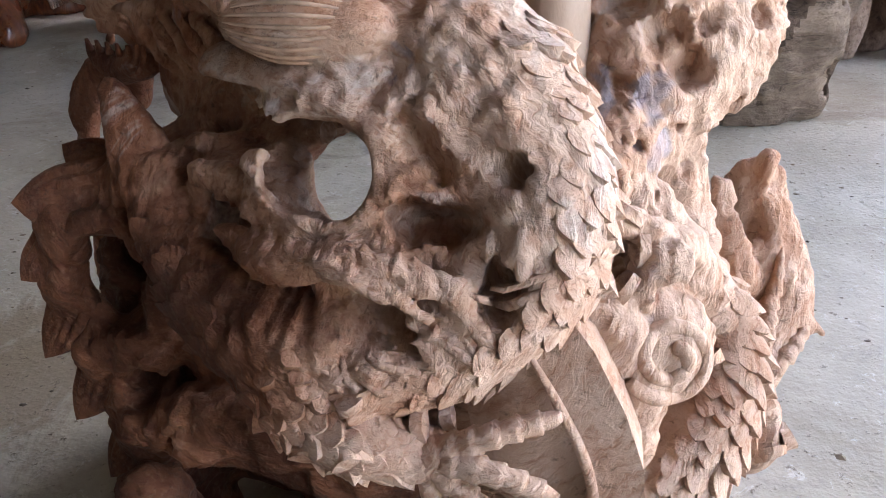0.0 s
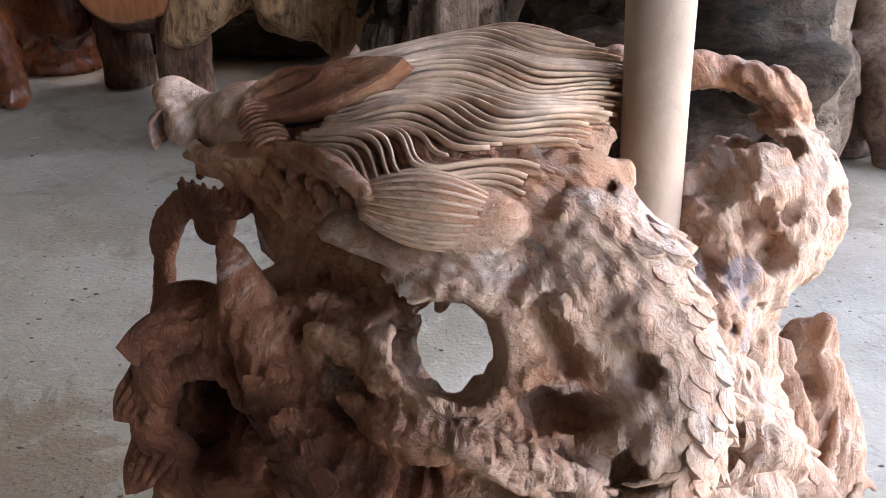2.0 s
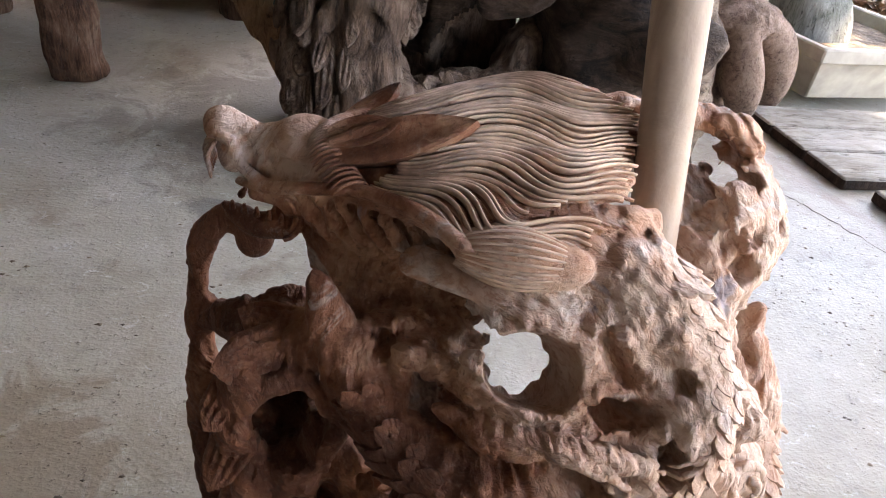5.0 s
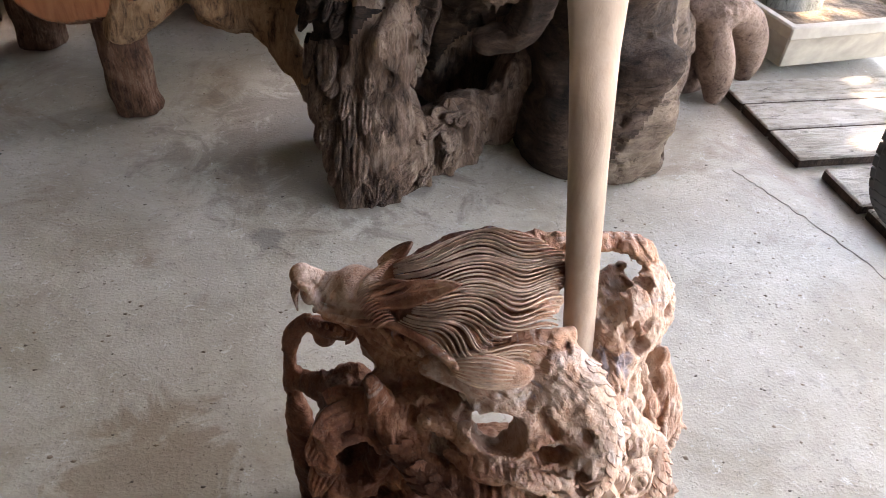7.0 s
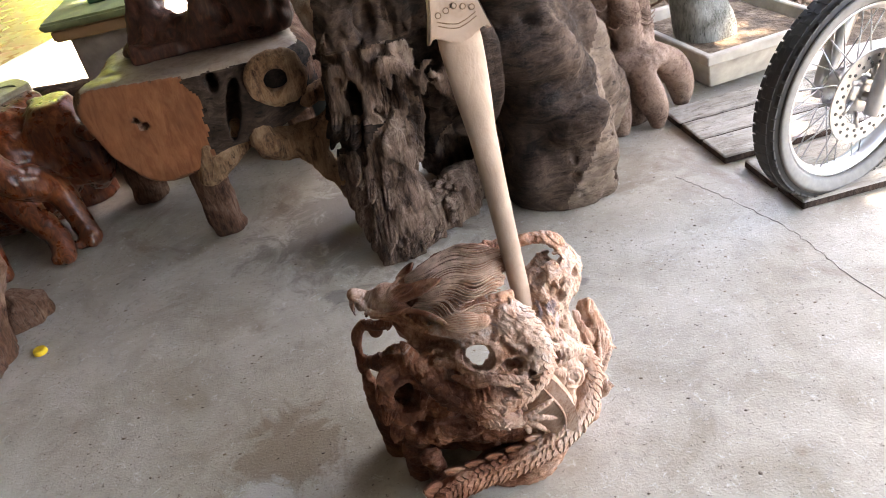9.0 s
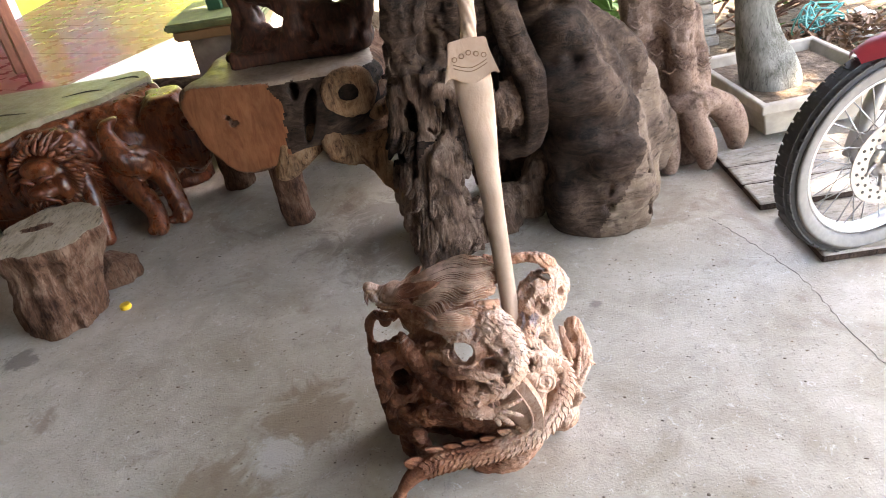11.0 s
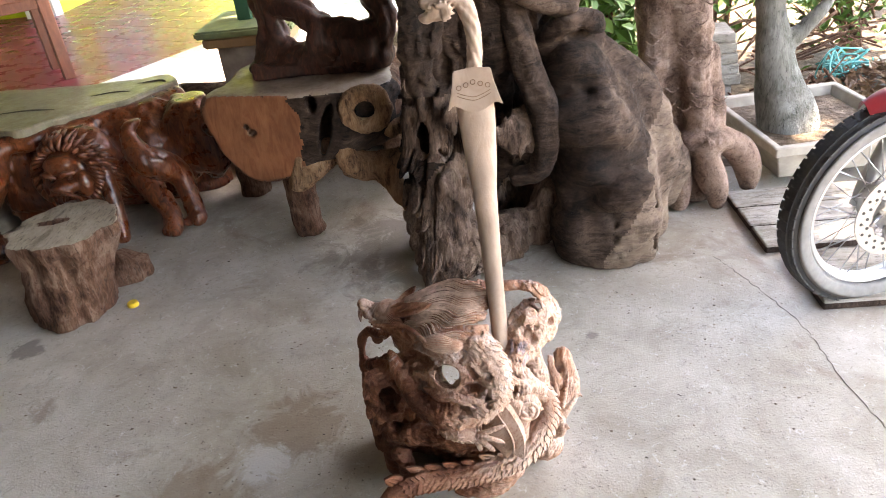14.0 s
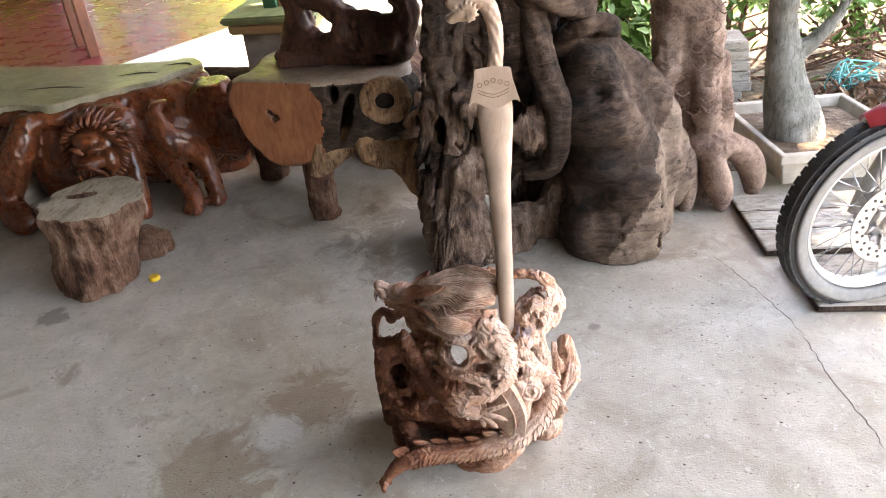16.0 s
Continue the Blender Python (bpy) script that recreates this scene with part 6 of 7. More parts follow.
    for ring, (r0, r1, y0, n) in enumerate(((0.100, 0.140, 1.685, 34), (0.112, 0.155, 1.71, 38), (0.12, 0.165, 1.74, 38))):
        for i in range(n):
            a = radians(-62 + 304 * (i + rnd.uniform(-0.3, 0.3)) / (n - 1))
            dx, dz = math.cos(a), math.sin(a)
            sag = 0.065 * abs(dx)
            z1 = min(0.265 + 0.98 * r1 * dz - sag, 0.395)
            limb(h, [(-1.385 + 0.85 * r0 * dx, y0 - 0.005, 0.265 + 0.85 * r0 * dz, 0.002), (-1.385 + 0.5 * (r0 + r1) * dx, y0 - 0.012, 0.265 + 0.45 * (r0 + r1) * dz - 0.3 * sag, 0.0085), (-1.385 + r1 * dx + rnd.uniform(-0.008, 0.008), y0 + 0.03, z1, 0.002)], None, 8, 6)
    k.rough(60, 0.002, 2)
    k.mesh("beast_head", M_GLOSS, t, "carved maned head with open jaws", extra=h)


def stool_stump():
    t = thing("stump_stool", "short rough log stump with greyed cracked top", "stump", at=(-1.2, 1.22, 0))
    c = Clay((-1.50, 0.96, -0.02), (-0.90, 1.50, 0.285), 0.006)
    c.tube([(-1.21, 1.21, -0.05, 0.125), (-1.20, 1.22, 0.08, 0.122), (-1.19, 1.25, 0.18, 0.13), (-1.18, 1.27, 0.30, 0.168)], 0.02, folds(9, 0.010, 3))
    c.tube([(-1.19, 1.13, 0.0, 0.05), (-1.18, 1.15, 0.07, 0.04), (-1.17, 1.18, 0.16, 0.03)], 0.03)
    c.rough(11, 0.022, 4, ridges, (1, 1, 0.5))
    c.rough(34, 0.006, 3, ridges, (1, 1, 0.6))
    c.box((-1.2, 1.25, 0.355), (0.4, 0.4, 0.085), 0.004, cut=True)
    c.ball((-1.23, 1.29, 0.28), (0.055, 0.018, 0.03), 0.006, (0, 0, 12), cut=True)
    c.ball((-1.33, 1.27, 0.28), (0.02, 0.03, 0.02), 0.006, cut=True)
    c.floor(0.0)
    ob = c.mesh("trunk", M_BARK, t)
    facing(ob, lambda p, n: n.z > 0.8 and p.z > 0.25, M_STUMPTOP)
    b = Clay((-1.16, 1.25, -0.01), (-0.98, 1.50, 0.20), 0.005)
    b.box((-1.09, 1.37, 0.035), (0.045, 0.04, 0.055), 0.01, (0, 32, 25), 0.012)
    b.tube([(-1.12, 1.36, 0.10, 0.02), (-1.08, 1.38, 0.05, 0.03), (-1.045, 1.39, 0.02, 0.022)], 0.02)
    b.rough(20, 0.006, 3)
    b.floor(0.0)
    tagged(b.mesh("wood_wedge", M_BARK), "grey offcut of wood leaning behind the stump", "wood")


def beast_statue():
    c = Clay((0.50, 1.45, -0.02), (1.08, 2.05, 1.0), 0.008)
    c.tube([(0.72, 1.78, 0.20, 0.09), (0.70, 1.76, 0.45, 0.09), (0.69, 1.75, 0.7, 0.105), (0.70, 1.78, 1.0, 0.12)], 0.03)
    c.tube([(0.785, 1.66, 0.26, 0.045), (0.775, 1.66, 0.36, 0.043), (0.76, 1.68, 0.47, 0.05), (0.74, 1.70, 0.62, 0.075)], 0.02)
    c.tube([(0.835, 1.69, 0.26, 0.04), (0.825, 1.70, 0.36, 0.04), (0.80, 1.72, 0.47, 0.05)], 0.015)
    c.tube([(0.63, 1.68, 0.24, 0.045), (0.625, 1.69, 0.36, 0.043), (0.64, 1.70, 0.47, 0.05), (0.67, 1.72, 0.62, 0.07)], 0.02)
    c.ball((0.80, 1.64, 0.215), (0.10, 0.075, 0.045), 0.02)
    c.rough(30, 0.010, 3, ridges)
    for rows in ([(0.79, 1.60, 0.19, 0.04), (0.815, 1.585, 0.11, 0.048), (0.835, 1.58, 0.05, 0.036), (0.84, 1.58, 0.0, 0.02)], [(0.87, 1.66, 0.2, 0.045), (0.93, 1.675, 0.15, 0.05), (0.965, 1.69, 0.07, 0.042), (0.975, 1.70, 0.0, 0.022)], [(0.71, 1.60, 0.17, 0.035), (0.715, 1.59, 0.08, 0.040), (0.72, 1.59, 0.0, 0.025)]):
        c.tube(rows, 0.012)
    c.tube([(0.78, 1.70, 0.18, 0.08), (0.78, 1.70, 0.0, 0.085)], 0.02)
    c.rough(10, 0.005, 2)
    c.floor(0.0)
    h = Heap()
    rnd = random.Random(9)
    for i in range(34):
        x, z = 0.60 + 0.24 * rnd.random(), 0.30 + 0.5 * rnd.random()
        y = 1.62 + 0.03 * abs((x - 0.72) / 0.1) - 0.02
        h.add(*tube_mesh(smooth_path([(x, y + 0.01, z), (x + 0.02, y, z - 0.012), (x + 0.04, y + 0.004, z)], 4), 0.0022, 4))
    tagged(c.mesh("beast_statue", M_STATUE, extra=h), "brown clay-coloured statue with stout legs on clawed feet", "statue")


big_root()
big_stump()
slab_table()
root_ornament()
lion_table()
stool_stump()
beast_statue()


# ---- bottle cap, planks, pot ----
def wheel_bike():
    """Front wheel, fork and mudguard of a motorcycle."""
    hub = Vector((1.066, 1.032, 0.269))
    w = thing("motorcycle", "motorcycle front wheel with spoked rim, disc brake and red mudguard", "motorcycle", at=tuple(hub))
    head = radians(WHEEL_YAW)
    fwd = Vector((math.cos(head), math.sin(head), 0))
    axle = Vector((-math.sin(head), math.cos(head), 0))
    up = Vector((0, 0, 1))
    base = Matrix((( fwd.x, axle.x, 0, hub.x), (fwd.y, axle.y, 0, hub.y), (0, 0, 1, hub.z), (0, 0, 0, 1)))

    def lathe(profile, segs=72):
        """profile: radius, offset along the axle."""
        bm = bmesh.new()
        rings = []
        for k in range(segs):
            a = 2 * math.pi * k / segs
            rings.append([bm.verts.new(base @ Vector((r * math.cos(a), o, r * math.sin(a)))) for r, o in profile])
        n = len(profile)
        for k in range(segs):
            p, q = rings[k], rings[(k + 1) % segs]
            for i in range(n):
                bm.faces.new((p[i], p[(i + 1) % n], q[(i + 1) % n], q[i]))
        bmesh.ops.recalc_face_normals(bm, faces=bm.faces)
        return bm

    R = 0.269
    tyre = part("tyre", lathe([(R, 0.0), (R - 0.003, 0.016), (R - 0.012, 0.030), (R - 0.030, 0.036), (R - 0.050, 0.031), (R - 0.062, 0.022), (R - 0.062, -0.022), (R - 0.050, -0.031), (R - 0.030, -0.036), (R - 0.012, -0.030), (R - 0.003, -0.016)]), M_TYRE, w, "black treaded tyre", True)
    part("sidewall", lathe([(R - 0.019, -0.0352), (R - 0.030, -0.0378), (R - 0.050, -0.0330), (R - 0.060, -0.024), (R - 0.050, -0.029), (R - 0.030, -0.034)]), M_RUBBERDUST, tyre, "dusty grey tyre wall", True)
    block_rows = Heap()
    for k in range(60):
        for o in (-0.024, -0.008, 0.008, 0.024):
            a = 2 * math.pi * (k + (0.5 if abs(o) > 0.01 else 0)) / 60
            r = R - (0.0 if abs(o) < 0.01 else 0.006)
            q = []
            for da, do in ((-0.042, -0.0065), (0.042, -0.0065), (0.042, 0.0065), (-0.042, 0.0065)):
                for rr in (r - 0.004, r + 0.0002):
                    q.append(base @ Vector((rr * math.cos(a + da), o + do, rr * math.sin(a + da))))
            block_rows.add([tuple(v) for v in q], [(1, 3, 5, 7), (0, 1, 7, 6), (0, 2, 3, 1), (2, 4, 5, 3), (4, 6, 7, 5)])
    block_rows.mesh("tread", M_TYRE, tyre, smooth=False)
    rim = part("rim", lathe([(R - 0.058, 0.024), (R - 0.066, 0.024), (R - 0.070, 0.014), (R - 0.078, 0.008), (R - 0.078, -0.008), (R - 0.070, -0.014), (R - 0.066, -0.024), (R - 0.058, -0.024), (R - 0.064, 0.0)]), M_ALU, w, "polished aluminium rim", True)
    hubp = part("hub", lathe([(0.0001, -0.045), (0.030, -0.045), (0.048, -0.036), (0.050, -0.030), (0.030, -0.022), (0.028, 0.022), (0.050, 0.030), (0.045, 0.04), (0.0001, 0.045)], 32), M_STEEL, w, "grey metal hub", True)
    for k in range(36):
        a0 = 2 * math.pi * k / 36
        a1 = a0 + (0.55 if k % 2 else -0.55)
        o = -0.03 if k % 4 < 2 else 0.03
        p = base @ Vector((0.047 * math.cos(a0), o, 0.047 * math.sin(a0)))
        q = base @ Vector(((R - 0.074) * math.cos(a1), o * 0.2, (R - 0.074) * math.sin(a1)))
        v, f = tube_mesh([tuple(p), tuple(q)], 0.0016, 5)
        mesh_ob("spoke", v, f, M_STEEL, w)
    disc = part("brake_disc", lathe([(0.068, -0.050), (0.112, -0.050), (0.112, -0.046), (0.068, -0.046)], 60), M_STEEL, w, "drilled steel brake disc", False)
    for k in range(20):
        a = 2 * math.pi * k / 20
        for j, r in enumerate((0.082, 0.097)):
            bm = bmesh.new()
            m = base @ Matrix.Translation((r * math.cos(a + 0.12 * j), -0.0505, r * math.sin(a + 0.12 * j))) @ pose(0, 0, 0, 90)
            bmesh.ops.create_cone(bm, segments=8, radius1=0.004, radius2=0.004, depth=0.002, cap_ends=True, matrix=m)
            part("disc_hole", bm, M_TYRE, disc)
    for k in range(6):
        a = 2 * math.pi * k / 6
        v, f = tube_mesh([tuple(base @ Vector((0.04 * math.cos(a), -0.044, 0.04 * math.sin(a)))), tuple(base @ Vector((0.075 * math.cos(a + 0.3), -0.048, 0.075 * math.sin(a + 0.3))))], 0.006, 6)
        mesh_ob("disc_arm", v, f, M_STEEL, disc)
    # fork leg and mudguard
    for o in (-0.075, 0.075):
        v, f = tube_mesh([tuple(base @ Vector((-0.012, o, -0.035))), tuple(base @ Vector((0.01, o, 0.03))), tuple(base @ Vector((0.20, o, 0.48)))], (0.015, 0.021, 0.021), 14)
        mesh_ob("fork_leg", v, f, M_ALU, w, "dull metal fork leg")
    v, f = tube_mesh([tuple(base @ Vector((0, -0.085, 0))), tuple(base @ Vector((0, 0.085, 0)))], 0.012, 12)
    mesh_ob("axle", v, f, M_STEEL, w)
    bm = bmesh.new()
    prev = None
    for k in range(25):
        a = radians(GUARD_FROM + (20 - GUARD_FROM) * k / 24)
        taper = min(1.0, 0.35 + k / 6)
        ring = []
        for j in range(9):
            b = -1 + 2 * j / 8
            r = R + 0.035 - 0.03 * b * b
            ring.append(bm.verts.new(base @ Vector((r * math.cos(a), 0.056 * taper * b, r * math.sin(a)))))
        if prev:
            for j in range(8):
                bm.faces.new((prev[j], prev[j + 1], ring[j + 1], ring[j]))
        prev = ring
    bmesh.ops.solidify(bm, geom=bm.faces, thickness=0.004)
    part("mudguard", bm, M_RED, w, "faded red plastic mudguard", True)


WHEEL_YAW, GUARD_FROM = 14.5, 112.0
wheel_bike()


def bottle_cap():
    bm = bmesh.new()
    bmesh.ops.create_cone(bm, segments=24, radius1=0.018, radius2=0.016, depth=0.014, cap_ends=True, matrix=Matrix.Translation((-1.022, 1.208, 0.0075)))
    bmesh.ops.bevel(bm, geom=[e for e in bm.edges if len(e.link_faces) == 2 and e.calc_face_angle() > 0.5], offset=0.002, segments=2, affect="EDGES")
    tagged(part("bottle_cap", bm, M_YELLOW), "yellow plastic bottle cap lying on concrete", "cap")


bottle_cap()


def plank(x0, y0, x1, y1, turn, z=0.025):
    bm = block((-(x1 - x0) / 2, -(y1 - y0) / 2, 0), ((x1 - x0) / 2, (y1 - y0) / 2, z), 0.004)
    bm.transform(Matrix.Translation(((x0 + x1) / 2, (y0 + y1) / 2, 0.001)) @ pose(0, 0, 0, 0, 0, turn))
    ob = part("plank", bm, M_BOARD)
    facing(ob, lambda p, n: n.z < 0.5 and (n.x < -0.5 or n.y < -0.5), M_BOARDEND)
    return tagged(ob, "sun-bleached pale board with dark edge lying on the floor", "plank", "boards on the floor")


plank(0.89, 1.28, 1.75, 1.405, 2)
plank(0.885, 1.412, 1.75, 1.53, 2)
plank(0.88, 1.537, 1.75, 1.65, 2)
plank(0.93, 1.10, 1.80, 1.235, 1)
plank(0.94, 0.98, 1.80, 1.09, 1)


def planter():
    t = thing("planter", "rectangular weathered cement trough filled with soil", "planter", at=(1.2, 1.9, 0.03))
    bm = bmesh.new()
    m = Matrix.Translation((1.24, 1.93, 0.03)) @ pose(0, 0, 0, 0, 0, 8)
    for (hx, hy, z) in ((0.20, 0.21, 0.0), (0.235, 0.25, 0.10), (0.25, 0.265, 0.10), (0.25, 0.265, 0.135), (0.225, 0.24, 0.135), (0.21, 0.22, 0.09)):
        ring = [bm.verts.new(m @ Vector((sx * hx, sy * hy, z))) for sx, sy in ((-1, -1), (1, -1), (1, 1), (-1, 1))]
        if z == 0.0:
            bm.faces.new(ring[::-1])
        else:
            for i in range(4):
                bm.faces.new((prev[i], prev[(i + 1) % 4], ring[(i + 1) % 4], ring[i]))
        prev = ring
    bmesh.ops.recalc_face_normals(bm, faces=bm.faces)
    bmesh.ops.bevel(bm, geom=bm.edges, offset=0.004, segments=1, affect="EDGES")
    part("trough", bm, M_POT, t)
    bm = block((-0.21, -0.22, 0.085), (0.21, 0.22, 0.105), 0.01)
    bm.transform(m)
    part("soil", bm, M_SOIL, t)
    c = Clay((0.95, 1.75, 0.05), (1.5, 2.2, 1.3), 0.01)
    c.tube([(1.17, 1.90, 0.06, 0.10), (1.16, 1.91, 0.16, 0.10), (1.12, 1.93, 0.28, 0.075), (1.09, 1.94, 0.42, 0.055), (1.07, 1.95, 0.55, 0.050), (1.04, 1.95, 0.8, 0.045)], 0.02)
    c.tube([(1.10, 1.96, 0.38, 0.035), (1.18, 1.95, 0.45, 0.028), (1.26, 1.95, 0.55, 0.02), (1.3, 1.95, 0.75, 0.015)], 0.02)
    c.rough(12, 0.012, 3)
    tree = thing("bonsai_tree", "stout grey-trunked potted shrub with small green leaves", "tree", at=(1.2, 1.93, 0.1))
    c.mesh("trunk", M_TRUNK, tree)
    leaf_cloud("crown", tree, (1.15, 1.98, 0.85), (0.35, 0.25, 0.35), 500, 0.045, 3, M_LEAF)


M_TRUNK = wood_rough("grey_green_trunk", (0.12, 0.12, 0.10), (0.22, 0.215, 0.19), (0.34, 0.33, 0.30), 8)


def leaf_cloud(name, parent, centre, radii, count, size, seed, material):
    rnd = random.Random(seed)
    h = Heap()
    clumps = []
    while len(clumps) < 14:
        q = Vector((rnd.uniform(-1, 1), rnd.uniform(-1, 1), rnd.uniform(-1, 1)))
        if q.length < 1:
            clumps.append(q)
    for i in range(count):
        q = clumps[i % 14] * 0.8 + Vector((rnd.gauss(0, 0.2), rnd.gauss(0, 0.2), rnd.gauss(0, 0.2)))
        p = Vector(centre) + Vector(q[k] * radii[k] for k in range(3))
        m = Matrix.Translation(p) @ Euler((rnd.uniform(-1, 1), rnd.uniform(-1, 1), rnd.uniform(0, 6.3))).to_matrix().to_4x4()
        s = size * rnd.uniform(0.6, 1.2)
        pts = [(0, 0, 0), (0.4 * s, 0.22 * s, 0.03 * s), (s, 0, -0.08 * s), (0.4 * s, -0.22 * s, 0.03 * s)]
        h.add([tuple(m @ Vector(v)) for v in pts], [(0, 1, 2), (0, 2, 3)])
    return h.mesh(name, material, parent, smooth=False)


planter()


# ---- yard behind ----
def shrub(centre, radii, count, size, seed):
    t = thing("shrub", "leafy green shrub in the yard", "shrub", "shrubs in the yard", (centre[0], centre[1], -0.05))
    rnd = random.Random(seed)
    for k in range(5):
        top = (centre[0] + rnd.uniform(-0.7, 0.7) * radii[0], centre[1] + rnd.uniform(-0.5, 0.5) * radii[1], centre[2] + rnd.uniform(0, 0.6) * radii[2])
        path = smooth_path([(centre[0] + rnd.uniform(-0.05, 0.05), centre[1], -0.06), ((centre[0] + top[0]) / 2, (centre[1] + top[1]) / 2 + 0.05, top[2] * 0.5), top], 5)
        v, f = tube_mesh(path, np.linspace(0.022, 0.006, len(path)), 6)
        mesh_ob("stem", v, f, M_BARK, t)
    leaf_cloud("crown", t, centre, radii, count, size, seed, M_LEAF)


shrub((0.62, 2.42, 0.42), (0.26, 0.22, 0.40), 620, 0.10, 11)
shrub((1.25, 3.1, 0.45), (0.45, 0.35, 0.42), 900, 0.08, 12)
shrub((2.0, 3.3, 0.40), (0.55, 0.4, 0.42), 1100, 0.07, 13)
shrub((2.7, 2.9, 0.35), (0.5, 0.4, 0.40), 900, 0.06, 15)
shrub((0.5, 4.2, 0.7), (0.7, 0.5, 0.7), 1200, 0.10, 14)
shrub((3.6, 4.2, 0.8), (1.1, 0.6, 0.8), 1600, 0.10, 16)
# two tall hedges added behind, mostly out of view, to cut the northern sky light
shrub((1.6, 5.4, 1.5), (2.2, 0.6, 1.5), 3200, 0.20, 18)
shrub((-0.9, 7.5, 1.5), (1.6, 0.6, 1.5), 2400, 0.22, 19)


def litter_heap():
    rnd = random.Random(21)
    h = Heap()
    for i in range(1500):
        a, r = rnd.uniform(0, 6.3), rnd.random() ** 0.6
        x, y = 1.72 + 0.42 * r * math.cos(a), 2.42 + 0.36 * r * math.sin(a)
        z = -0.045 + 0.17 * max(0, 1 - r) + rnd.uniform(0, 0.03)
        m = Matrix.Translation((x, y, z)) @ Euler((rnd.uniform(-0.8, 0.8), rnd.uniform(-0.8, 0.8), rnd.uniform(0, 6.3))).to_matrix().to_4x4()
        s = rnd.uniform(0.03, 0.075)
        h.add([tuple(m @ Vector(v)) for v in ((0, 0, 0), (0.4 * s, 0.2 * s, 0.1 * s), (s, 0, 0), (0.4 * s, -0.2 * s, 0.1 * s))], [(0, 1, 2), (0, 2, 3)])
    tagged(h.mesh("leaf_litter", M_LITTER, smooth=False), "heap of dry brown leaves on the soil", "leaf litter", kind="stuff")
    n = Heap()
    for i in range(16):
        p = [(1.62 + rnd.uniform(-0.09, 0.12), 2.55 + rnd.uniform(-0.08, 0.08), 0.09 + rnd.uniform(-0.05, 0.09)) for _ in range(4)]
        n.add(*tube_mesh(smooth_path(p, 6), 0.004, 5))
    tagged(n.mesh("rope_net", M_TEAL), "tangle of teal plastic rope on the leaf heap", "rope")
    c = Clay((1.66, 2.3, -0.06), (2.0, 2.75, 0.2), 0.012)
    for x, y, z, r in ((1.78, 2.50, 0.05, 0.07), (1.86, 2.48, 0.04, 0.06), (1.82, 2.58, 0.08, 0.06)):
        c.ball((x, y, z), (r, r, r * 0.7), 0.02)
    c.rough(16, 0.02, 3, ridges)
    tagged(c.mesh("plastic_bag", M_WHITE), "crumpled white plastic bag among the dry leaves", "bag")
    s = Heap()
    for i in range(70):
        x, y = 1.05 + 0.9 * rnd.random(), 2.35 + 0.9 * rnd.random()
        a = rnd.uniform(0, 3.1)
        L = rnd.uniform(0.15, 0.5)
        z = rnd.uniform(-0.03, 0.22)
        s.add(*tube_mesh([(x, y, z), (x + 0.5 * L * math.cos(a), y + 0.3 * L * math.sin(a), z + rnd.uniform(0, 0.08)), (x + L * math.cos(a), y + 0.6 * L * math.sin(a), z + rnd.uniform(-0.05, 0.12))], rnd.uniform(0.003, 0.008), 5))
    tagged(s.mesh("twigs", M_BARK), "pile of dry grey twigs and branches", "twigs", kind="stuff")


litter_heap()


def stacked_boards():
    t = thing("board_stack", "stack of weathered grey boards in the yard", "boards", at=(1.0, 2.62, -0.05))
    rnd = random.Random(8)
    for i in range(8):
        bm = block((-0.17, -0.10, 0.0), (0.17, 0.10, 0.042), 0.004)
        bm.transform(Matrix.Translation((1.0 + rnd.uniform(-0.02, 0.02), 2.62, -0.05 + 0.045 * i)) @ pose(0, 0, 0, 0, 0, rnd.uniform(-6, 6)))
        part("board", bm, M_PLANK, t)


stacked_boards()


# tree out of view, placed so its leaves break the sun into patches
def shade_tree(x, y, seed):
    t = thing("shade_tree", "tall unseen leafy tree added to shade the yard", "tree", at=(x, y, -0.05))
    v, f = tube_mesh(smooth_path([(x, y, -0.06), (x + 0.05, y + 0.1, 1.5), (x - 0.2, y, 3.2), (x - 0.3, y, 4.2)], 6), np.linspace(0.16, 0.05, 19), 12)
    mesh_ob("trunk", v, f, M_TRUNK, t)
    leaf_cloud("crown", t, (x - 0.4, y - 0.2, 4.3), (2.2, 2.0, 0.9), 9000, 0.16, seed, M_LEAF)


shade_tree(4.6, 2.6, 31)


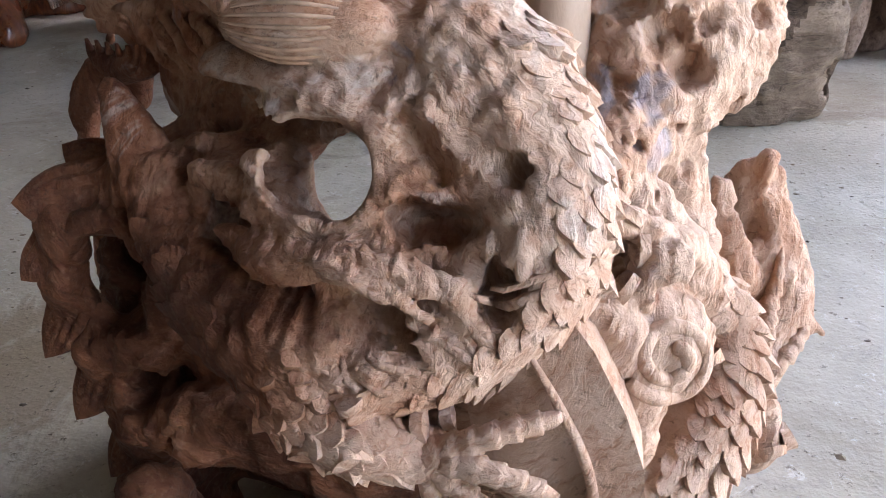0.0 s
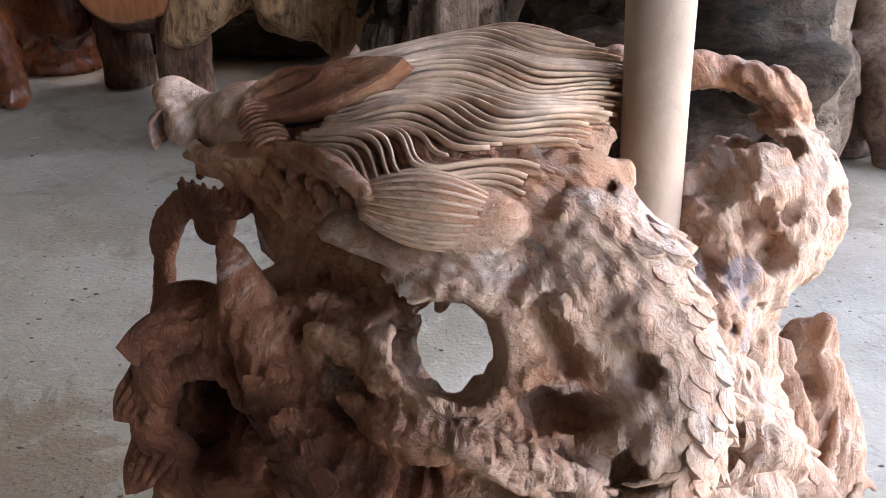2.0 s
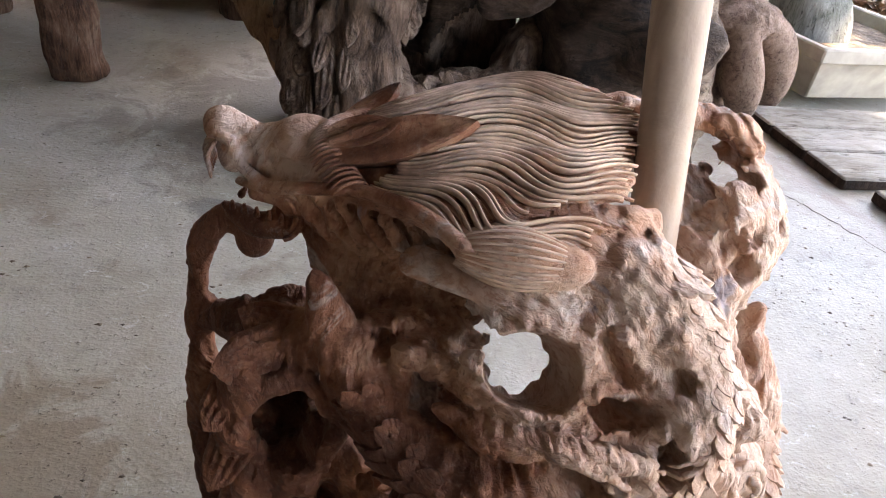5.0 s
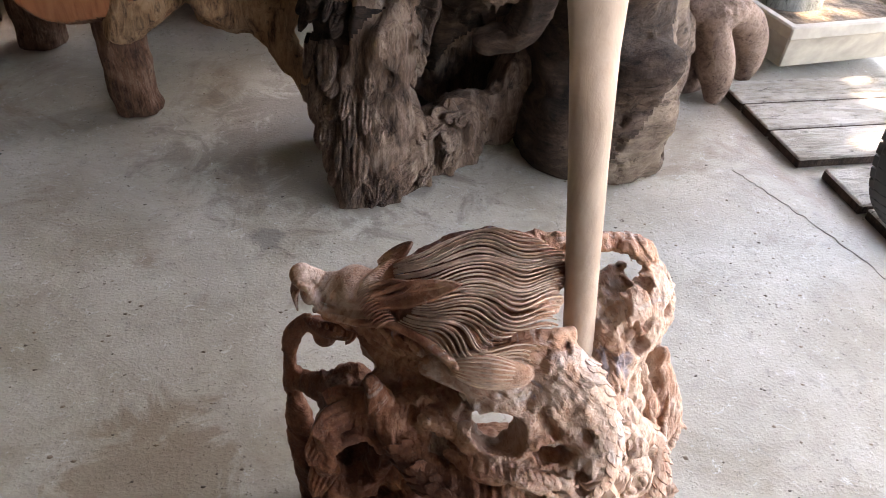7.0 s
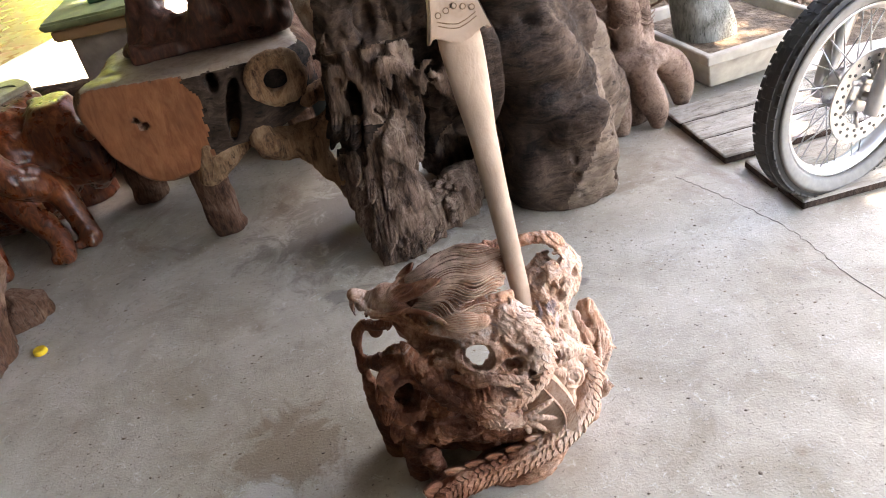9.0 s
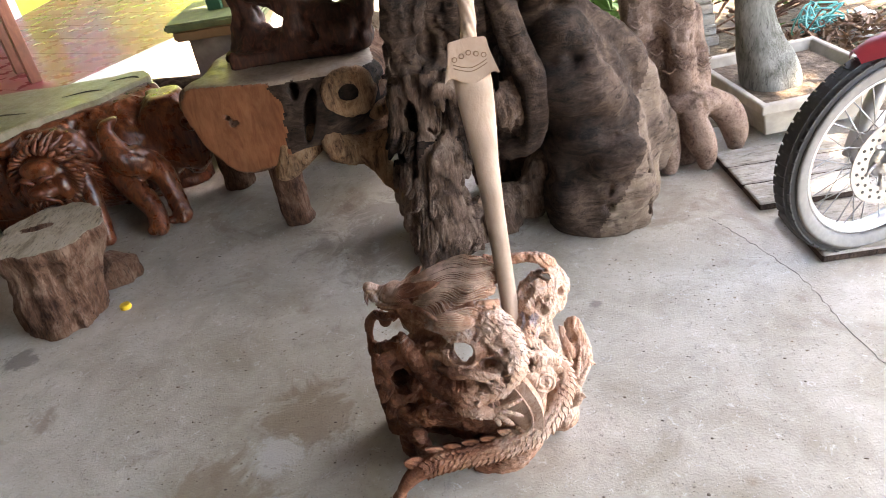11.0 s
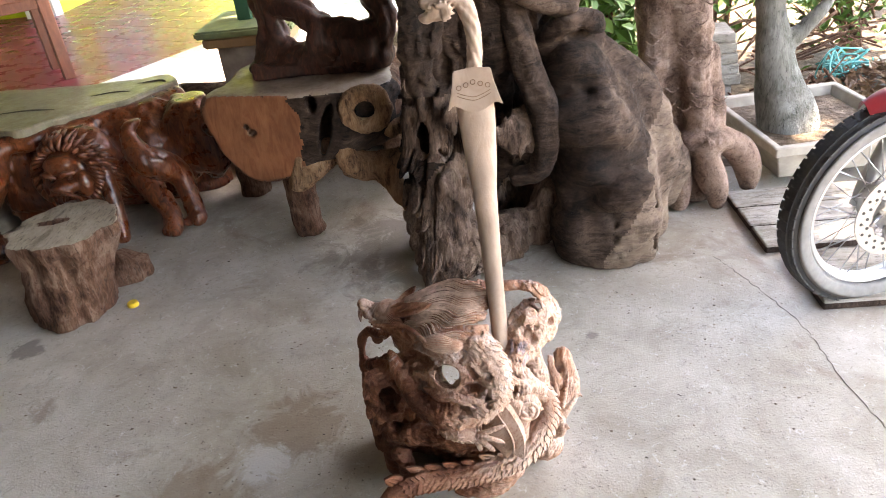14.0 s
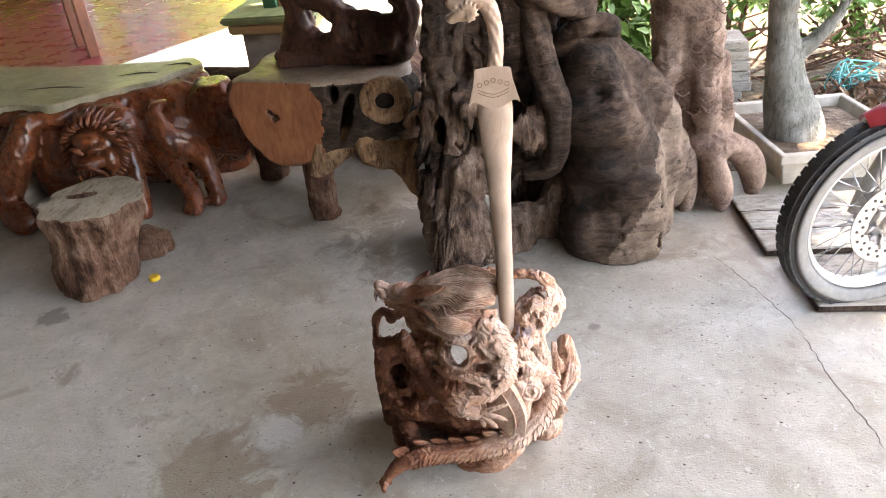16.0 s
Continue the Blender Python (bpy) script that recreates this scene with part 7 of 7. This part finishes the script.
# ---- porch of the house ----
def porch():
    u = Vector((0.46, 0.888, 0))
    corner = Vector((-1.15, 3.02, 0.0))
    turn = math.degrees(math.atan2(u.y, u.x))
    m = Matrix.Translation(corner) @ pose(0, 0, 0, 0, 0, turn)
    bm = block((-1.9, 0.0, -0.05), (7, 6, 0.14), 0)
    bm.transform(m)
    floor_ob = tagged(part("floor_porch", bm, M_POT), "raised tiled porch floor", "floor", kind="structure")
    size = 0.3
    tile_mesh = {}
    for key, mat in (("white", M_TILE), ("maroon", M_MAROON)):
        b2 = block((0.001, 0.001, 0.0), (size - 0.001, size - 0.001, 0.012), 0.0005)
        me = bpy.data.meshes.new("tile")
        b2.to_mesh(me)
        b2.free()
        me.materials.append(mat)
        tile_mesh[key] = me
    for i in range(-6, 14):
        for j in range(0, 14):
            maroon = j >= 3 and i < 8
            if i > 10 and j > 8:
                continue
            ob = new("tile", tile_mesh["maroon" if maroon else "white"])
            ob.matrix_world = m @ Matrix.Translation((i * size, j * size, 0.136))
            ob.parent = floor_ob
    # house walls with a corner, a white post and a window
    wall = tagged(part("wall_house_east", block((-3.65, 5.55, -0.05), (-3.45, 12, 3.0), 0), M_LIMEWALL), "lime green painted house wall", "wall", kind="structure")
    tagged(part("wall_house_south", block((-12, 5.55, -0.05), (-3.65, 5.75, 3.0), 0), M_LIMEWALL), "lime green painted house wall", "wall", kind="structure")
    # two unseen walls added to close the north-west against sky light
    tagged(part("wall_unseen_porch", block((-5.8, 2.2, -0.05), (-5.6, 5.55, 3.0), 0), M_LIMEWALL), "lime green painted house wall", "wall", kind="structure")
    tagged(part("wall_unseen_north", block((-5.8, 2.2, -0.05), (-3.4, 2.4, 2.75), 0), M_GREYWALL), "unseen grey plaster wall that blocks light", "wall", kind="structure")
    tagged(part("trim_corner", block((-3.70, 5.43, 0.14), (-3.44, 5.548, 3.0), 0.004), M_WHITE), "white painted corner post", "trim", kind="structure")
    w = tagged(new("window_1"), "white framed window in the lime wall", "window", kind="structure")
    w.location = (-3.44, 6.4, 0.5)
    for lo, hi, nm, mat in (((-3.447, 5.9, 0.45), (-3.40, 7.0, 0.52), "window_sill", M_WHITE), ((-3.447, 5.9, 0.52), (-3.41, 5.97, 1.5), "frame", M_WHITE), ((-3.447, 6.42, 0.52), (-3.41, 6.48, 1.5), "frame", M_WHITE), ((-3.447, 6.93, 0.52), (-3.41, 7.0, 1.5), "frame", M_WHITE), ((-3.447, 5.97, 0.52), (-3.435, 6.42, 1.5), "pane", M_PANE), ((-3.447, 6.48, 0.52), (-3.435, 6.93, 1.5), "pane", M_PANE)):
        part(nm, block(lo, hi, 0.003), mat, w)


M_PANE = plain("dark_window_glass", (0.03, 0.04, 0.05), 0.08, scale=4)
porch()


def red_table():
    t = thing("porch_table", "red-brown wooden table standing on the porch", "table", at=(-2.6, 3.2, 0.15))
    m = Matrix.Translation((-2.72, 3.30, 0.148)) @ pose(0, 0, 0, 0, 0, 40)
    bm = block((-0.45, -0.22, 0.455), (0.45, 0.22, 0.50), 0.006)
    bm.transform(m)
    part("tabletop", bm, M_REDWOOD, t)
    for sx in (-1, 1):
        for sy in (-1, 1):
            bm = block((sx * 0.40 - 0.03, sy * 0.17 - 0.03, 0.0), (sx * 0.40 + 0.03, sy * 0.17 + 0.03, 0.455), 0.004)
            bm.transform(m)
            part("leg", bm, M_REDWOOD, t)
    for y in (-0.19, 0.16):
        bm = block((-0.37, y, 0.40), (0.37, y + 0.03, 0.455), 0.003)
        bm.transform(m)
        part("apron", bm, M_REDWOOD, t)


M_REDWOOD = wood_polished("red_brown_wood", (0.13, 0.04, 0.025), (0.20, 0.07, 0.04), (0.26, 0.10, 0.06), 0.4)
red_table()


def porch_pillar():
    t = thing("pillar", "green post on a moulded cement pedestal", "pillar", at=(-0.84, 2.45, 0))
    for lo, hi, mat, nm in (((-0.98, 2.32, 0.0), (-0.70, 2.60, 0.50), M_POT, "shaft"), ((-1.02, 2.28, 0.50), (-0.66, 2.64, 0.545), M_CREAM, "moulding"), ((-1.04, 2.26, 0.545), (-0.64, 2.66, 0.575), M_MOSS, "cap")):
        part(nm, block(lo, hi, 0.008, 2), mat, t)
    part("post", block((-0.90, 2.42, 0.575), (-0.84, 2.48, 2.75), 0.004), M_GREEN, t, "dark green post")
    part("panel", block((-0.838, 2.435, 0.575), (-0.79, 2.465, 2.75), 0.003), M_CREAM, t, "cream carved panel")


M_CREAM = plain("ochre_moulding", (0.42, 0.26, 0.13), 0.6, scale=12)
M_MOSS = plain("mossy_cap", (0.22, 0.26, 0.12), 0.7, scale=15, vary=0.3)
porch_pillar()


def barrel():
    bm = bmesh.new()
    prev = None
    for z, r in ((0.0, 0.15), (0.02, 0.165), (0.2, 0.185), (0.36, 0.175), (0.44, 0.15), (0.46, 0.12), (0.46, 0.0001)):
        ring = [bm.verts.new((-0.10 + r * math.cos(a), 2.25 + r * math.sin(a), z)) for a in [2 * math.pi * i / 32 for i in range(32)]]
        if prev:
            for i in range(32):
                bm.faces.new((prev[i], prev[(i + 1) % 32], ring[(i + 1) % 32], ring[i]))
        prev = ring
    tagged(part("barrel", bm, M_BARREL, smooth=True), "teal-grey plastic barrel behind the table", "barrel")


barrel()


def log_block():
    c = Clay((-0.36, 1.90, 0.20), (0.02, 2.42, 0.56), 0.01)
    c.tube([(-0.30, 2.28, 0.40, 0.09), (-0.18, 2.20, 0.42, 0.10), (-0.06, 2.12, 0.42, 0.09)], 0.02)
    c.rough(14, 0.016, 4, ridges)
    c.floor(0.30)
    tagged(c.mesh("rough_log", M_SAWN), "pale rough-hewn log resting on the barrel", "log")


M_SAWN = wood_rough("rough_sawn", (0.28, 0.20, 0.13), (0.42, 0.33, 0.23), (0.52, 0.43, 0.32), 8)


def floor_bits():
    """Chips, crumbs and dirt on the concrete, and the crack by the wheel."""
    rnd = random.Random(17)
    h = Heap()
    spots = [(-0.62, 0.62, 0.45), (-0.25, 0.35, 0.4), (-0.45, 0.95, 0.5), (0.75, 0.6, 0.4), (0.6, 1.0, 0.4), (-0.9, 0.8, 0.5), (0.3, 0.2, 0.6), (-1.0, 1.5, 0.4)]
    for i in range(800):
        x0, y0, r = spots[i % 8]
        x, y = x0 + rnd.gauss(0, r * 0.6), y0 + rnd.gauss(0, r * 0.5)
        if not (-2 < x < 0.87 and -1 < y < 1.75) or ((x - 0.04) / 0.27) ** 2 + ((y - 0.53) / 0.2) ** 2 < 1:
            continue
        s = rnd.choice((0.0012, 0.0016, 0.0016, 0.0022, 0.0032)) * rnd.uniform(0.7, 1.5)
        k = rnd.randint(4, 6)
        ring = [(x + s * rnd.uniform(0.6, 1.6) * math.cos(6.28 * j / k), y + s * rnd.uniform(0.5, 1.1) * math.sin(6.28 * j / k), 0.0004) for j in range(k)]
        top = (x, y, s * rnd.uniform(0.25, 0.6))
        h.add(ring + [top], [(j, (j + 1) % k, k) for j in range(k)])
    tagged(h.mesh("floor_chips", M_CHIPS, smooth=False), "scattered wood chips and dirt on the concrete", "debris", kind="stuff")


M_CHIPS = leaf_green("dark_chips", (0.05, 0.035, 0.025), (0.22, 0.16, 0.11))
# logs added as dark filler for the shaded space under and behind the tables
def filler_logs():
    rnd = random.Random(5)
    for k, (y, z, r, x0, x1) in enumerate(((2.50, 0.09, 0.09, -2.3, -1.25), (2.66, 0.08, 0.08, -2.2, -0.4), (2.57, 0.22, 0.075, -2.1, -1.1), (2.72, 0.07, 0.07, -0.30, 0.3), (2.36, 0.13, 0.13, -1.02, -0.36))):
        c = Clay((x0 - 0.1, y - r - 0.05, z - r - 0.03), (x1 + 0.1, y + r + 0.05, z + r + 0.05), 0.011)
        c.tube([(x0, y, z, r), ((x0 + x1) / 2, y + rnd.uniform(-0.015, 0.015), z, r * 1.03), (x1, y, z, r * 0.95)], 0.01)
        c.rough(16, 0.012, 3, ridges, (0.3, 1, 1))
        c.floor(0.0)
        tagged(c.mesh("filler_log", M_STUMP), "dark filler log added on the floor behind the tables", "log", "logs behind the tables")


def plastic_sheet():
    c = Clay((-0.55, 2.36, -0.01), (-0.10, 2.64, 0.14), 0.008)
    c.tube([(-0.44, 2.52, 0.02, 0.03), (-0.36, 2.47, 0.04, 0.04), (-0.28, 2.50, 0.03, 0.035), (-0.20, 2.47, 0.02, 0.025)], 0.02)
    c.ball((-0.34, 2.53, 0.06), (0.06, 0.04, 0.03), 0.02)
    c.rough(22, 0.018, 3, ridges)
    c.floor(0.0)
    ob = tagged(c.mesh("plastic_sheet", M_BLUESHEET), "crumpled blue plastic sheet on the floor behind the table", "plastic sheet")
    facing(ob, lambda p, n: noise.noise(p * 24) > 0.12, M_WHITE)


M_BLUESHEET = plain("blue_plastic", (0.05, 0.17, 0.42), 0.4, scale=20)
filler_logs()
plastic_sheet()
log_block()
floor_bits()


def floor_crack():
    rnd = random.Random(31)
    row = smooth_path([(0.75, 1.27, 0.0), (0.781, 1.191, 0.0), (0.826, 1.07, 0.0), (0.868, 0.923, 0.0), (0.879, 0.793, 0.0), (0.889, 0.649, 0.0), (0.909, 0.548, 0.0), (0.907, 0.42, 0.0)], 10)
    path = [(x + rnd.uniform(-0.004, 0.004), y, 0.0006) for x, y, z in row]
    v, f = tube_mesh(path, [rnd.uniform(0.0006, 0.0022) for p in path], 5, 0.25)
    mesh_ob("crack", v, f, M_SEAM, bpy.data.objects["floor"])


M_SEAM = plain("dusty_floor_seam", (0.20, 0.175, 0.15), 0.9)
floor_crack()
